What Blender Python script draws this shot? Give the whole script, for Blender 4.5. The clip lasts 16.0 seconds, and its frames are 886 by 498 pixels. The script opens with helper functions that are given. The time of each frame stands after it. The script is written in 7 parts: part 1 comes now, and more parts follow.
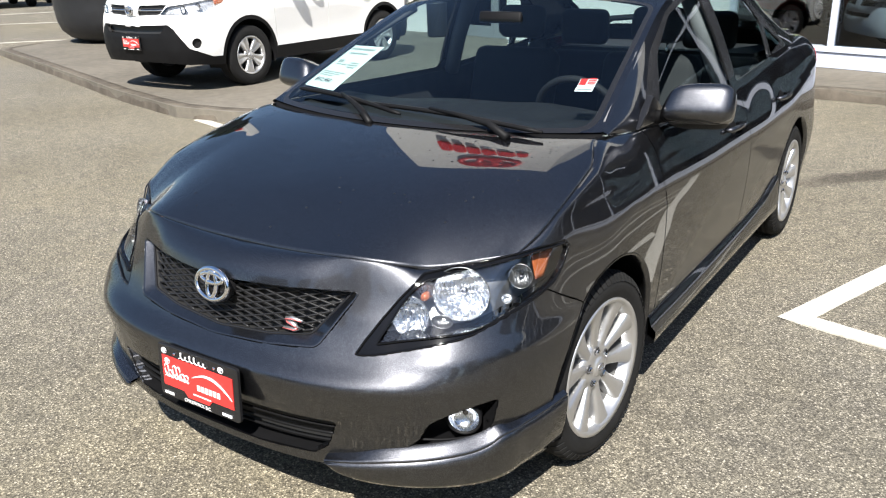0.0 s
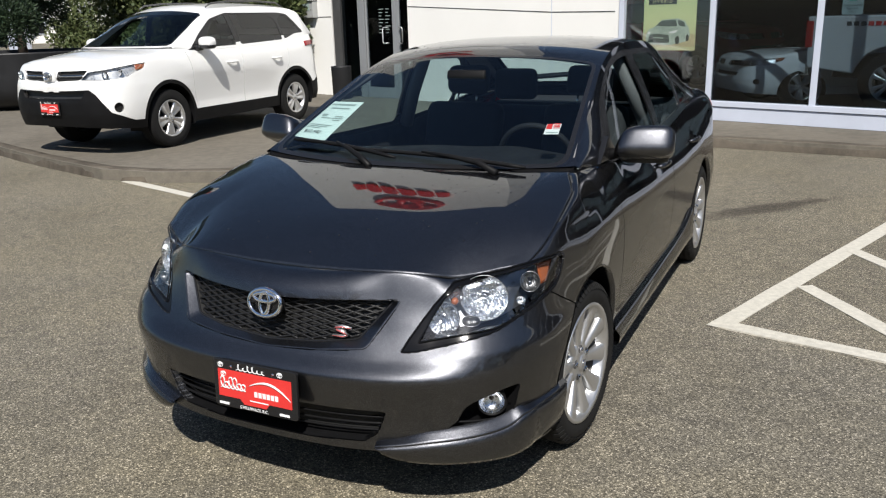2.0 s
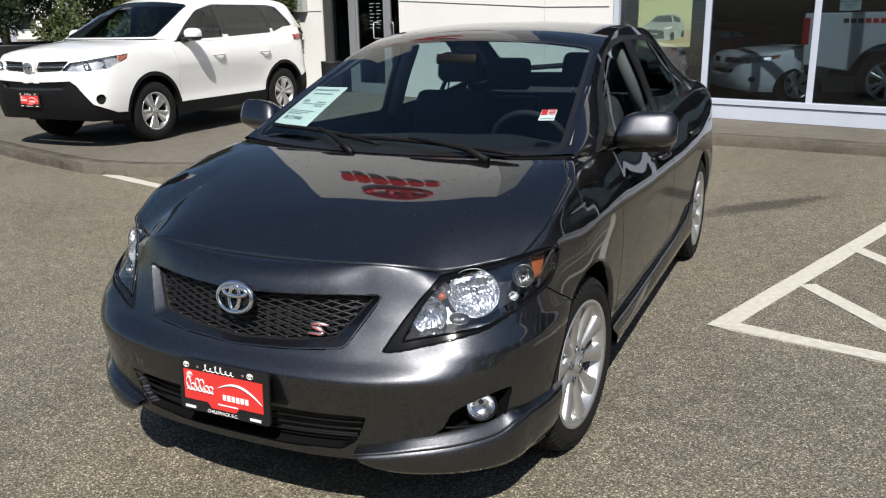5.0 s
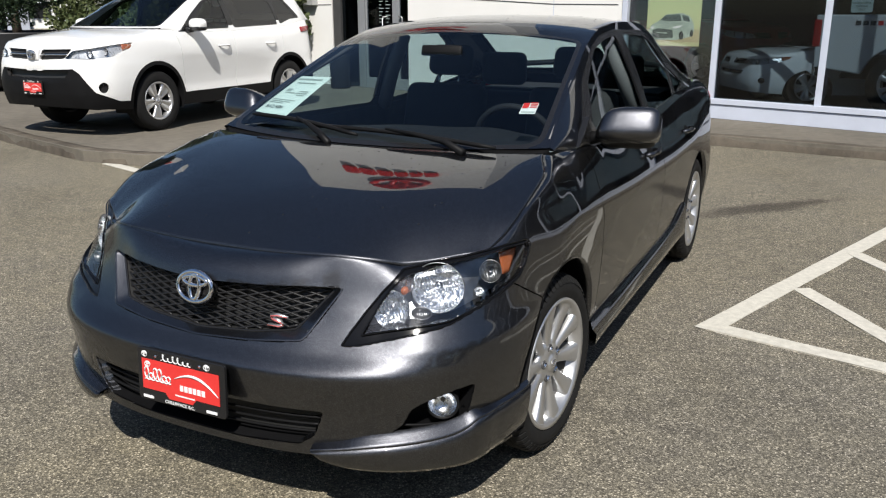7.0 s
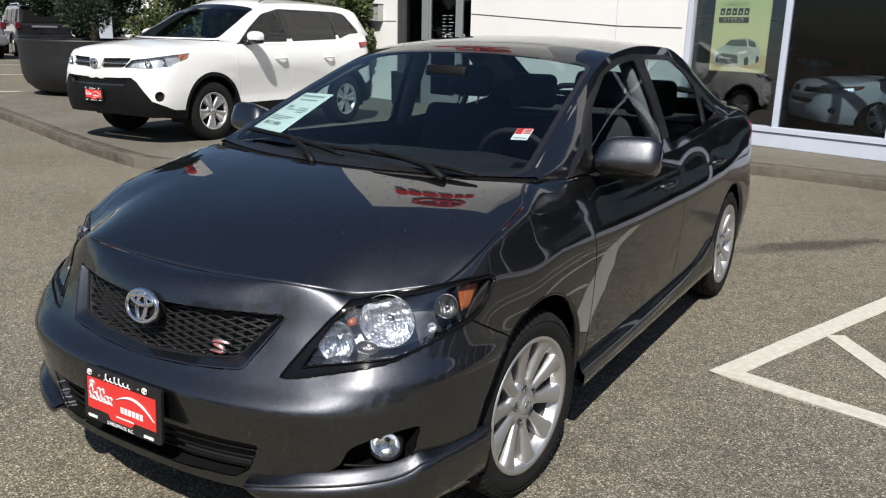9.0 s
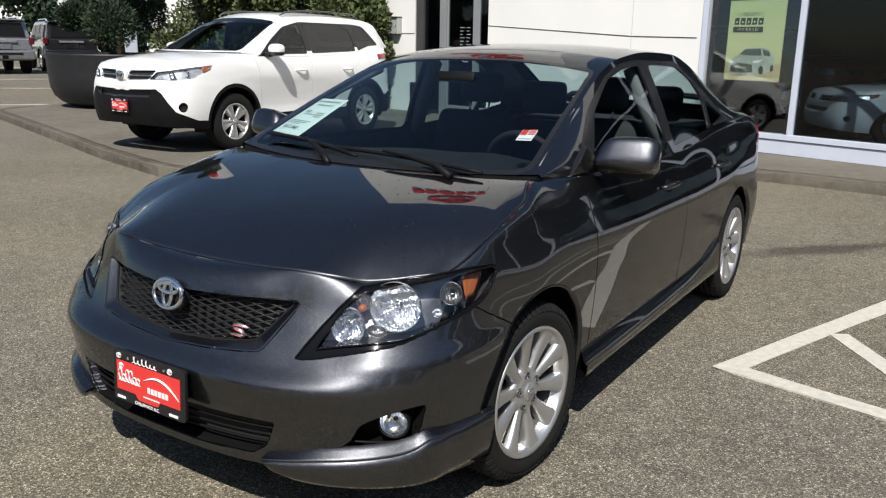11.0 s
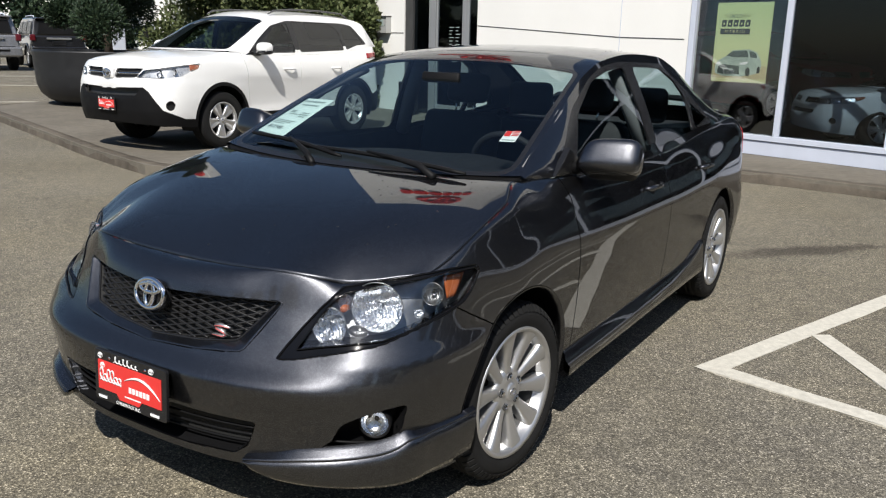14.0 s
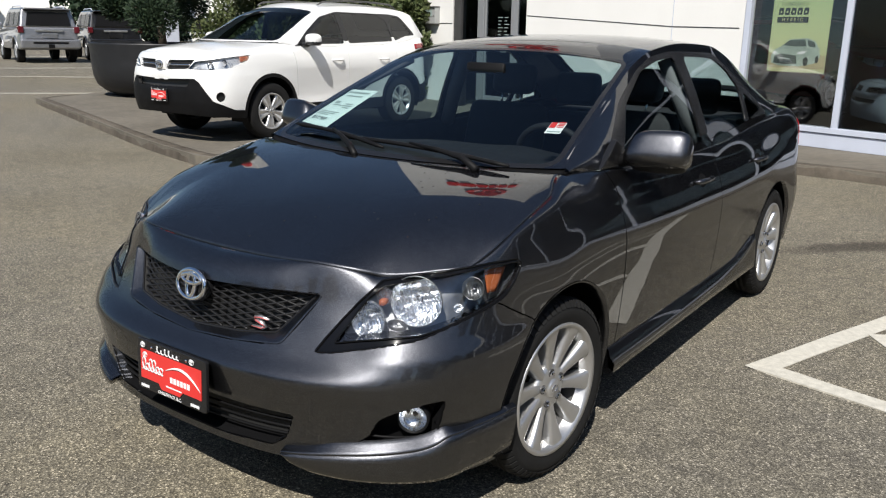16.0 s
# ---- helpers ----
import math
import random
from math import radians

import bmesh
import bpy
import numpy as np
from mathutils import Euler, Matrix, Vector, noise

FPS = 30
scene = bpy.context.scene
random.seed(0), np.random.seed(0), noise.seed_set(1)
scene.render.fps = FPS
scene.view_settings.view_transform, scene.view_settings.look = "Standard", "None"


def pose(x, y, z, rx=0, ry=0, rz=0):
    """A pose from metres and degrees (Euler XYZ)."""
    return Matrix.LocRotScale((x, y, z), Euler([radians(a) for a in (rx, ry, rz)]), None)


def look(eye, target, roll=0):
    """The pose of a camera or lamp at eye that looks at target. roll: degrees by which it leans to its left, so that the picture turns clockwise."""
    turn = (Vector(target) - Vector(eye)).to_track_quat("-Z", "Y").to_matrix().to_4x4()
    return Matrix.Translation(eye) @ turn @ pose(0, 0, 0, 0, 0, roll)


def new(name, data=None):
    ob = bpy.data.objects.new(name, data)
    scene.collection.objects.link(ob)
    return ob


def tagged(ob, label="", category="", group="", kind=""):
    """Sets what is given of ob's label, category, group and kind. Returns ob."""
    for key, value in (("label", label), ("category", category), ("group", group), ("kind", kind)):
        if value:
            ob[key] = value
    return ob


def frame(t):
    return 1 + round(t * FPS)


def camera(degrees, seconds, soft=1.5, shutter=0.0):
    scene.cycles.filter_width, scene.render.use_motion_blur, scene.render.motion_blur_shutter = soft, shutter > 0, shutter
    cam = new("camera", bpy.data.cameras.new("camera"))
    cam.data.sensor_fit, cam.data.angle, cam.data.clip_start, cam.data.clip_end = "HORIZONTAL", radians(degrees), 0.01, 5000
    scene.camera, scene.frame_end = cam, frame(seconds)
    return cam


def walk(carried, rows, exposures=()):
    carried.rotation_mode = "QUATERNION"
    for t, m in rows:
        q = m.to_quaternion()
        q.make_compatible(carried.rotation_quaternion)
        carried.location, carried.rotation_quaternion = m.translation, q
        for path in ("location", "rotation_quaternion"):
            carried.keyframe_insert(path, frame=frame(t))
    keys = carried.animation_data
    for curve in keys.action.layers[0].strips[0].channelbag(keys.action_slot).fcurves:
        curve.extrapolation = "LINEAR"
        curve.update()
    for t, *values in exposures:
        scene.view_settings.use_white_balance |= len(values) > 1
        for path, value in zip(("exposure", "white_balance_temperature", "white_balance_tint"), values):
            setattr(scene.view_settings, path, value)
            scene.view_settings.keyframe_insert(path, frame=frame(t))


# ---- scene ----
cam = camera(57.1, 16.0, soft=1.2)
PATH = [
    (0, (1.763, -2.288, 1.612), (0.706, -0.734, 0.928), -1.5),
    (0.5, (1.717, -2.508, 1.631), (0.7, -0.905, 1.001), -1.3),
    (1, (1.818, -2.675, 1.622), (0.87, -1.009, 1.054), -1.2),
    (1.5, (1.802, -2.787, 1.636), (0.896, -1.095, 1.073), -1.5),
    (2, (1.648, -2.894, 1.632), (0.803, -1.167, 1.081), -1.6),
    (2.5, (1.559, -2.949, 1.611), (0.765, -1.202, 1.046), -1.7),
    (3, (1.548, -2.927, 1.606), (0.754, -1.183, 1.031), -0.9),
    (3.2, (1.555, -2.882, 1.603), (0.75, -1.139, 1.044), -0.7),
    (5.5, (1.585, -2.691, 1.529), (0.758, -0.954, 0.98), -1.1),
    (6, (1.609, -2.653, 1.514), (0.782, -0.915, 0.972), -0.8),
    (6.5, (1.649, -2.619, 1.51), (0.816, -0.892, 0.94), -0.2),
    (7, (1.676, -2.602, 1.518), (0.825, -0.88, 0.96), -0.1),
    (7.5, (1.69, -2.533, 1.516), (0.859, -0.796, 0.977), 0.9),
    (8, (1.71, -2.41, 1.513), (0.86, -0.682, 0.973), 2.0),
    (8.5, (1.75, -2.335, 1.513), (0.898, -0.608, 0.973), 2.6),
    (9, (1.894, -2.32, 1.526), (0.888, -0.672, 1.006), 1.3),
    (9.2, (1.973, -2.329, 1.537), (0.921, -0.708, 1.023), 1.7),
    (11.5, (2.018, -2.441, 1.499), (0.969, -0.81, 1.01), 0.8),
    (12, (2.013, -2.429, 1.5), (0.969, -0.797, 1.003), 0.8),
    (12.5, (2.008, -2.423, 1.496), (0.968, -0.79, 0.992), 1.0),
    (13, (2.017, -2.431, 1.507), (0.98, -0.796, 1.005), 1.2),
    (13.5, (2.032, -2.431, 1.508), (1.001, -0.79, 1.015), 1.1),
    (14, (2.042, -2.428, 1.511), (1.011, -0.786, 1.018), 1.3),
    (14.5, (2.045, -2.424, 1.512), (1.004, -0.79, 1.018), 1.2),
    (15, (2.047, -2.42, 1.514), (0.956, -0.815, 1.028), 1.2),
    (15.5, (2.047, -2.405, 1.509), (0.931, -0.826, 0.997), 1.1),
    (16, (2.036, -2.382, 1.508), (0.912, -0.81, 0.992), 1.0),
]
walk(cam, [(t, look(eye, target, roll)) for t, eye, target, roll in PATH], [(0, 1.22), (0.4, 1.02), (0.9, 0.62), (1.4, 0.41), (16, 0.41)])

# ---- world, sun, exposure ----
SUN = Vector((0.41, -0.82, 1.05)).normalized()
world = bpy.data.worlds.new("sky")
scene.world = world
world.use_nodes = True
wt = world.node_tree
sky = wt.nodes.new("ShaderNodeTexSky")
sky.sky_type = 'NISHITA'
sky.sun_disc = False
sky.dust_density, sky.ozone_density = 0.7, 3.6
sky.sun_elevation = math.asin(SUN.z)
sky.sun_rotation = math.atan2(SUN.x, SUN.y)
wt.links.new(sky.outputs[0], wt.nodes["Background"].inputs[0])
wt.nodes["Background"].inputs[1].default_value = 0.072
sun_data = bpy.data.lights.new("sun", 'SUN')
sun_data.energy, sun_data.angle, sun_data.color = 5.0, radians(0.53), (1.0, 0.96, 0.90)
sun = new("sun", sun_data)
sun.matrix_world = look(SUN * 40, (0, 0, 0))


# ---- materials ----
def material(name, base=(0.5, 0.5, 0.5), rough=0.5, metal=0.0, coat=0.0, coat_rough=0.03, spec=0.5, trans=0.0, ior=1.45, emit=None, glow=0.0):
    m = bpy.data.materials.new(name)
    m.use_nodes = True
    b = m.node_tree.nodes["Principled BSDF"]
    i = b.inputs
    i["Base Color"].default_value = (*base, 1)
    i["Roughness"].default_value, i["Metallic"].default_value = rough, metal
    i["Coat Weight"].default_value, i["Coat Roughness"].default_value = coat, coat_rough
    i["Specular IOR Level"].default_value, i["Transmission Weight"].default_value, i["IOR"].default_value = spec, trans, ior
    if emit:
        i["Emission Color"].default_value, i["Emission Strength"].default_value = (*emit, 1), glow
    return m


def node(m, kind, **sets):
    n = m.node_tree.nodes.new(kind)
    for key, value in sets.items():
        n.inputs[key.replace("_", " ")].default_value = value
    return n


def wire(m, a, b):
    m.node_tree.links.new(a, b)


def bsdf(m):
    return m.node_tree.nodes["Principled BSDF"]


def coords(m, scale=(1, 1, 1)):
    t = m.node_tree.nodes.new("ShaderNodeTexCoord")
    p = m.node_tree.nodes.new("ShaderNodeMapping")
    p.inputs["Scale"].default_value = scale
    wire(m, t.outputs["Object"], p.inputs["Vector"])
    return p.outputs["Vector"]


def noise_tex(m, vec, scale, detail=4.0, rough=0.55):
    n = node(m, "ShaderNodeTexNoise", Scale=scale, Detail=detail, Roughness=rough)
    wire(m, vec, n.inputs["Vector"])
    return n.outputs["Fac"]


def ramp(m, fac, stops):
    r = m.node_tree.nodes.new("ShaderNodeValToRGB")
    e = r.color_ramp.elements
    while len(e) < len(stops):
        e.new(0.5)
    for k, (at, c) in enumerate(stops):
        e[k].position = at
        e[k].color = (*c, 1) if len(c) == 3 else c
    wire(m, fac, r.inputs["Fac"])
    return r.outputs["Color"]


def mixed(m, fac, a, b, how='MIX'):
    x = m.node_tree.nodes.new("ShaderNodeMix")
    x.data_type, x.blend_type = 'RGBA', how
    ins = [s for s in x.inputs if s.enabled]
    for s, v in zip(ins, (fac, a, b)):
        if hasattr(v, "is_output"):
            wire(m, v, s)
        elif isinstance(v, (int, float)):
            s.default_value = v
        else:
            s.default_value = (*v, 1)
    return [s for s in x.outputs if s.enabled][0]


def bump(m, height, strength, dist):
    n = node(m, "ShaderNodeBump", Strength=strength, Distance=dist)
    wire(m, height, n.inputs["Height"])
    wire(m, n.outputs["Normal"], bsdf(m).inputs["Normal"])


def grained(name, base, rough, spread=0.15, scale=6.0, fine=90.0, relief=0.0, **kw):
    """A surface whose colour and gloss vary at a coarse and a fine scale."""
    m = material(name, base, rough, **kw)
    v = coords(m)
    a, b = noise_tex(m, v, scale, 5), noise_tex(m, v, fine, 3)
    lo, hi = [c * (1 - spread) for c in base], [min(1, c * (1 + spread)) for c in base]
    c1 = ramp(m, a, [(0.3, lo), (0.7, hi)])
    c2 = mixed(m, 0.35, c1, ramp(m, b, [(0.3, lo), (0.7, hi)]))
    wire(m, c2, bsdf(m).inputs["Base Color"])
    r = ramp(m, a, [(0.3, (rough * 0.85,) * 3), (0.7, (min(1, rough * 1.15),) * 3)])
    wire(m, r, bsdf(m).inputs["Roughness"])
    if relief:
        bump(m, b, 0.5, relief)
    return m


def asphalt():
    m = material("asphalt", (0.1, 0.1, 0.1), 0.85, spec=0.3)
    v = coords(m)
    vor = node(m, "ShaderNodeTexVoronoi", Scale=165.0, Randomness=1.0)
    wire(m, v, vor.inputs["Vector"])
    sep = m.node_tree.nodes.new("ShaderNodeSeparateColor")
    wire(m, vor.outputs["Color"], sep.inputs["Color"])
    stones = ramp(m, sep.outputs[0], [(0.0, (0.095, 0.091, 0.081)), (0.42, (0.1989, 0.1911, 0.1685)), (0.8, (0.2652, 0.2535, 0.2223)), (0.92, (0.40, 0.383, 0.338)), (1.0, (0.60, 0.57, 0.52))])
    binder = ramp(m, vor.outputs["Distance"], [(0.3, (1, 1, 1)), (0.7, (0.55, 0.55, 0.55))])
    c = mixed(m, 1.0, stones, binder, 'MULTIPLY')
    big = ramp(m, noise_tex(m, v, 0.55, 6, 0.6), [(0.28, (0.82, 0.81, 0.79)), (0.5, (1, 1, 1)), (0.72, (1.14, 1.12, 1.07))])
    c = mixed(m, 1.0, c, big, 'MULTIPLY')
    mid = ramp(m, noise_tex(m, v, 9.0, 6, 0.7), [(0.3, (0.78, 0.78, 0.8)), (0.7, (1.18, 1.17, 1.13))])
    clot = ramp(m, noise_tex(m, v, 55.0, 3, 0.6), [(0.33, (0.80, 0.80, 0.80)), (0.5, (1, 1, 1)), (0.68, (1.14, 1.13, 1.12))])
    c = mixed(m, 1.0, c, clot, 'MULTIPLY')
    c = mixed(m, 1.0, c, mid, 'MULTIPLY')
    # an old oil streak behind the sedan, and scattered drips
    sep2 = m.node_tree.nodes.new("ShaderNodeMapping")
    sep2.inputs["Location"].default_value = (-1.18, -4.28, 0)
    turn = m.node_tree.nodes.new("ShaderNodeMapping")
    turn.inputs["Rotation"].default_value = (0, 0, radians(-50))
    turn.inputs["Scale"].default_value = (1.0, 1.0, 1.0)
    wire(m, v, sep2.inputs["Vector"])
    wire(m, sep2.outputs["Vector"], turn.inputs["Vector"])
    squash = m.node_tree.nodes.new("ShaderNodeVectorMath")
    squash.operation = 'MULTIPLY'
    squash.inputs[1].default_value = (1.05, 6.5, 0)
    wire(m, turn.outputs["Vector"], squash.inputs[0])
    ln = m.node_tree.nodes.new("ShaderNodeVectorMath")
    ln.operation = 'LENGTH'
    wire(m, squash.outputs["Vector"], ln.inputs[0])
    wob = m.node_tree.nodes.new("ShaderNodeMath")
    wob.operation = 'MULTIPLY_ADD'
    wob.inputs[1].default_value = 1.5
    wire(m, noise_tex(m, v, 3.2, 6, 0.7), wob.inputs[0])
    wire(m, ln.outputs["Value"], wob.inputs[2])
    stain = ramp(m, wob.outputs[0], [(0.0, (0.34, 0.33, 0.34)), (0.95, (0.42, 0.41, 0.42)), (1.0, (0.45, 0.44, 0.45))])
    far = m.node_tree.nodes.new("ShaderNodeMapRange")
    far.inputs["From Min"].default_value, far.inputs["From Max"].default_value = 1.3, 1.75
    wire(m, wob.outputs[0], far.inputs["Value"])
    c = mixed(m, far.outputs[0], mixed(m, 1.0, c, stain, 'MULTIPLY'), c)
    warm = ramp(m, noise_tex(m, v, 0.23, 4, 0.6), [(0.38, (0.885, 0.85, 0.785)), (0.72, (0.945, 0.875, 0.715))])
    c = mixed(m, 1.0, c, warm, 'MULTIPLY')
    wire(m, c, bsdf(m).inputs["Base Color"])
    bump(m, vor.outputs["Distance"], 0.7, 0.003)
    return m


def concrete(name, base):
    m = material(name, base, 0.85, spec=0.3)
    v = coords(m)
    a, b, c = noise_tex(m, v, 0.9, 7, 0.65), noise_tex(m, v, 9.0, 5, 0.6), noise_tex(m, v, 160.0, 2)
    col = ramp(m, a, [(0.25, [k * 0.72 for k in base]), (0.5, base), (0.75, [k * 1.18 for k in base])])
    col = mixed(m, 1.0, col, ramp(m, b, [(0.3, (0.82, 0.82, 0.82)), (0.7, (1.12, 1.11, 1.08))]), 'MULTIPLY')
    col = mixed(m, 1.0, col, ramp(m, c, [(0.3, (0.88, 0.88, 0.88)), (0.7, (1.1, 1.1, 1.1))]), 'MULTIPLY')
    wire(m, col, bsdf(m).inputs["Base Color"])
    bump(m, c, 0.4, 0.002)
    return m


def car_paint(name, base, flake, rough=0.35, metal=0.7):
    m = material(name, base, rough, metal, coat=1.0, coat_rough=0.02)
    v = coords(m)
    vor = node(m, "ShaderNodeTexVoronoi", Scale=1400.0)
    wire(m, v, vor.inputs["Vector"])
    sep = m.node_tree.nodes.new("ShaderNodeSeparateColor")
    wire(m, vor.outputs["Color"], sep.inputs["Color"])
    if metal == 1.0:
        bsdf(m).inputs["Specular Tint"].default_value = (0.25, 0.25, 0.26, 1)
        bsdf(m).inputs["Coat IOR"].default_value = 1.56
    c = ramp(m, sep.outputs[0], [(0.0, [k * 0.75 for k in base]), (0.7, base), (1.0, flake)])
    wire(m, c, bsdf(m).inputs["Base Color"])
    dust = noise_tex(m, v, 3.0, 6, 0.65)
    wire(m, ramp(m, dust, [(0.35, (0.004,) * 3), (0.75, (0.022,) * 3)]), bsdf(m).inputs["Coat Roughness"])
    return m


M = {}
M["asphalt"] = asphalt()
M["concrete"] = concrete("concrete", (0.140, 0.126, 0.104))
M["kerb"] = concrete("kerb_concrete", (0.112, 0.097, 0.079))
kb = M["kerb"]
streak = ramp(kb, noise_tex(kb, coords(kb, (2.0, 2.0, 1.2)), 1.3, 9, 0.72), [(0.34, (0.6, 0.58, 0.56)), (0.52, (0.95, 0.94, 0.92)), (0.7, (1.12, 1.1, 1.06))])
was = bsdf(kb).inputs["Base Color"].links[0].from_socket
wire(kb, mixed(kb, 1.0, was, streak, 'MULTIPLY'), bsdf(kb).inputs["Base Color"])
M["paint_line"] = grained("road_paint", (0.49, 0.468, 0.408), 0.7, 0.22, 30, 160)
M["wall"] = grained("white_plaster", (0.76, 0.75, 0.715), 0.6, 0.03, 1.2, 60, 0.001)
M["alu"] = grained("white_aluminium", (0.51, 0.545, 0.63), 0.4, 0.06, 3, 80)
M["dark_metal"] = grained("dark_bronze_metal", (0.06, 0.06, 0.06), 0.4, 0.15)
M["grey_car"] = car_paint("charcoal_metallic_paint", (0.052, 0.0535, 0.060), (0.19, 0.195, 0.212), 0.395, 1.0)
M["white_car"] = car_paint("white_car_paint", (0.80, 0.80, 0.785), (0.83, 0.83, 0.82), 0.4, 0.0)
M["silver_car"] = car_paint("silver_car_paint", (0.30, 0.305, 0.32), (0.45, 0.45, 0.46), 0.4, 0.75)
M["black_car"] = car_paint("black_car_paint", (0.01, 0.01, 0.012), (0.03, 0.03, 0.03), 0.3, 0.2)
M["red_car"] = car_paint("red_car_paint", (0.25, 0.015, 0.015), (0.4, 0.03, 0.03), 0.35, 0.3)
M["plastic"] = grained("black_plastic", (0.006, 0.006, 0.0065), 0.55, 0.2, 8, 300, spec=0.16)
M["trim"] = material("gloss_black_trim", (0.012, 0.012, 0.013), 0.22)
M["rubber"] = grained("tyre_rubber", (0.012, 0.012, 0.012), 0.75, 0.3, 10, 200, spec=0.2)
M["rim"] = grained("silver_alloy", (0.558, 0.558, 0.558), 0.33, 0.05, 12, 400, metal=0.85)
M["chrome"] = material("chrome", (0.8, 0.8, 0.82), 0.08, 1.0)
M["reflector"] = grained("chrome_reflector", (0.8, 0.82, 0.85), 0.26, 0.05, 40, 90, metal=1.0)
M["cabin"] = grained("charcoal_cabin_fabric", (0.02, 0.021, 0.024), 0.8, 0.2, 12, 300)
M["cabin_light"] = grained("grey_cabin_plastic", (0.12, 0.12, 0.125), 0.6, 0.1, 10, 200)


def tinted(name, tint, rough=0.0, mirror=0.08):
    """Thin pane: passes tinted light straight on and mirrors by its angle."""
    m = bpy.data.materials.new(name)
    m.use_nodes = True
    t = m.node_tree
    t.nodes.clear()
    out = t.nodes.new("ShaderNodeOutputMaterial")
    mix = t.nodes.new("ShaderNodeMixShader")
    tr = t.nodes.new("ShaderNodeBsdfTransparent")
    gl = t.nodes.new("ShaderNodeBsdfGlossy")
    lw = t.nodes.new("ShaderNodeLayerWeight")
    lw.inputs["Blend"].default_value = 0.5
    pw = t.nodes.new("ShaderNodeMath")
    pw.operation = 'POWER'
    pw.inputs[1].default_value = 5.0
    fr = t.nodes.new("ShaderNodeMath")
    fr.operation = 'MULTIPLY_ADD'
    fr.inputs[1].default_value, fr.inputs[2].default_value = 0.88, mirror
    t.links.new(lw.outputs["Facing"], pw.inputs[0])
    t.links.new(pw.outputs[0], fr.inputs[0])
    tr.inputs["Color"].default_value = (*tint, 1)
    gl.inputs["Roughness"].default_value = rough
    t.links.new(fr.outputs[0], mix.inputs[0])
    t.links.new(tr.outputs[0], mix.inputs[1])
    t.links.new(gl.outputs[0], mix.inputs[2])
    t.links.new(mix.outputs[0], out.inputs[0])
    return m


M["car_glass"] = tinted("greenish_car_glass", (0.62, 0.73, 0.74), 0.0, 0.055)
M["privacy_glass"] = tinted("privacy_glass", (0.16, 0.17, 0.17))
M["shop_glass"] = tinted("shop_glass", (0.56, 0.61, 0.64), 0.0, 0.032)
# shop glass with its mirroring raised, to strengthen the first pane's reflection
M["mirroring_glass"] = tinted("mirroring_shop_glass", (0.78, 0.81, 0.81), 0.0, 0.09)
M["mesh_black"] = material("black_grille_mesh", (0.008, 0.008, 0.009), 0.5)
M["lamp_housing"] = grained("smoked_chrome_housing", (0.24, 0.245, 0.25), 0.4, 0.15, 30, 90, metal=1.0)
M["lens"] = tinted("clear_lens", (0.90, 0.92, 0.94), 0.0, 0.11)
M["amber"] = material("amber_lens", (0.30, 0.085, 0.03), 0.2, coat=0.4)
M["sheet_grey"] = material("grey_sheet_print", (0.25, 0.31, 0.29), 0.6)
M["gloss_bezel"] = material("gloss_black_bezel", (0.004, 0.004, 0.0045), 0.1, spec=0.35)
M["dash"] = grained("dark_dashboard", (0.010, 0.011, 0.013), 0.7, 0.2, 12, 300, spec=0.3)
M["tail_red"] = material("deep_red_tail_lens", (0.22, 0.012, 0.014), 0.12, coat=1.0)
M["badge_red"] = material("faded_red_enamel", (0.45, 0.12, 0.12), 0.3)
M["red_lens_dark"] = material("dark_red_lens", (0.09, 0.008, 0.012), 0.12, coat=1.0)
M["lamp_chrome"] = grained("lamp_inner_chrome", (0.62, 0.62, 0.62), 0.3, 0.35, 16, 60, metal=0.5)
M["red_lens"] = material("red_lens", (0.45, 0.01, 0.012), 0.12, coat=1.0)
M["red_print"] = grained("red_print", (0.6084, 0.0351, 0.0312), 0.4, 0.06, 20, 200)
M["white_print"] = material("white_print", (0.7225, 0.7225, 0.7225), 0.45)
M["black_print"] = material("black_print", (0.02, 0.02, 0.02), 0.5)
M["paper"] = grained("mint_paper", (0.5616, 0.6708, 0.6396), 0.7, 0.03)
M["planter"] = grained("dark_planter", (0.012, 0.0125, 0.014), 0.5, 0.2, 5, 60, 0.001)
M["bark"] = grained("bark", (0.1014, 0.078, 0.0585), 0.9, 0.3, 8, 60, 0.004)
# near-black interior: the room's dimness is put into these base colours
M["showroom"] = grained("showroom_dimmed", (0.010, 0.011, 0.014), 0.6, 0.05)
M["showroom_floor"] = grained("showroom_tile_dimmed", (0.011, 0.011, 0.013), 0.35, 0.08)


def leaves_mat(name, a, b):
    m = material(name, a, 0.6, spec=0.3)
    g = m.node_tree.nodes.new("ShaderNodeNewGeometry")
    wire(m, ramp(m, g.outputs["Random Per Island"], [(0, a), (1, b)]), bsdf(m).inputs["Base Color"])
    return m


M["pine"] = leaves_mat("pine_needles", (0.009, 0.022, 0.012), (0.032, 0.052, 0.023))
M["shrub"] = leaves_mat("olive_leaves", (0.039, 0.0585, 0.0195), (0.1014, 0.117, 0.0468))


# ---- mesh helpers ----
def part_py(name, verts, faces, mat, parent=None, label="", smooth=True):
    me = bpy.data.meshes.new(name)
    me.from_pydata([tuple(map(float, v)) for v in verts], [], [tuple(map(int, f)) for f in faces])
    me.materials.append(mat)
    if smooth:
        me.shade_smooth()
    ob = new(name, me)
    if parent:
        ob.parent = parent
    if label:
        tagged(ob, label)
    return ob


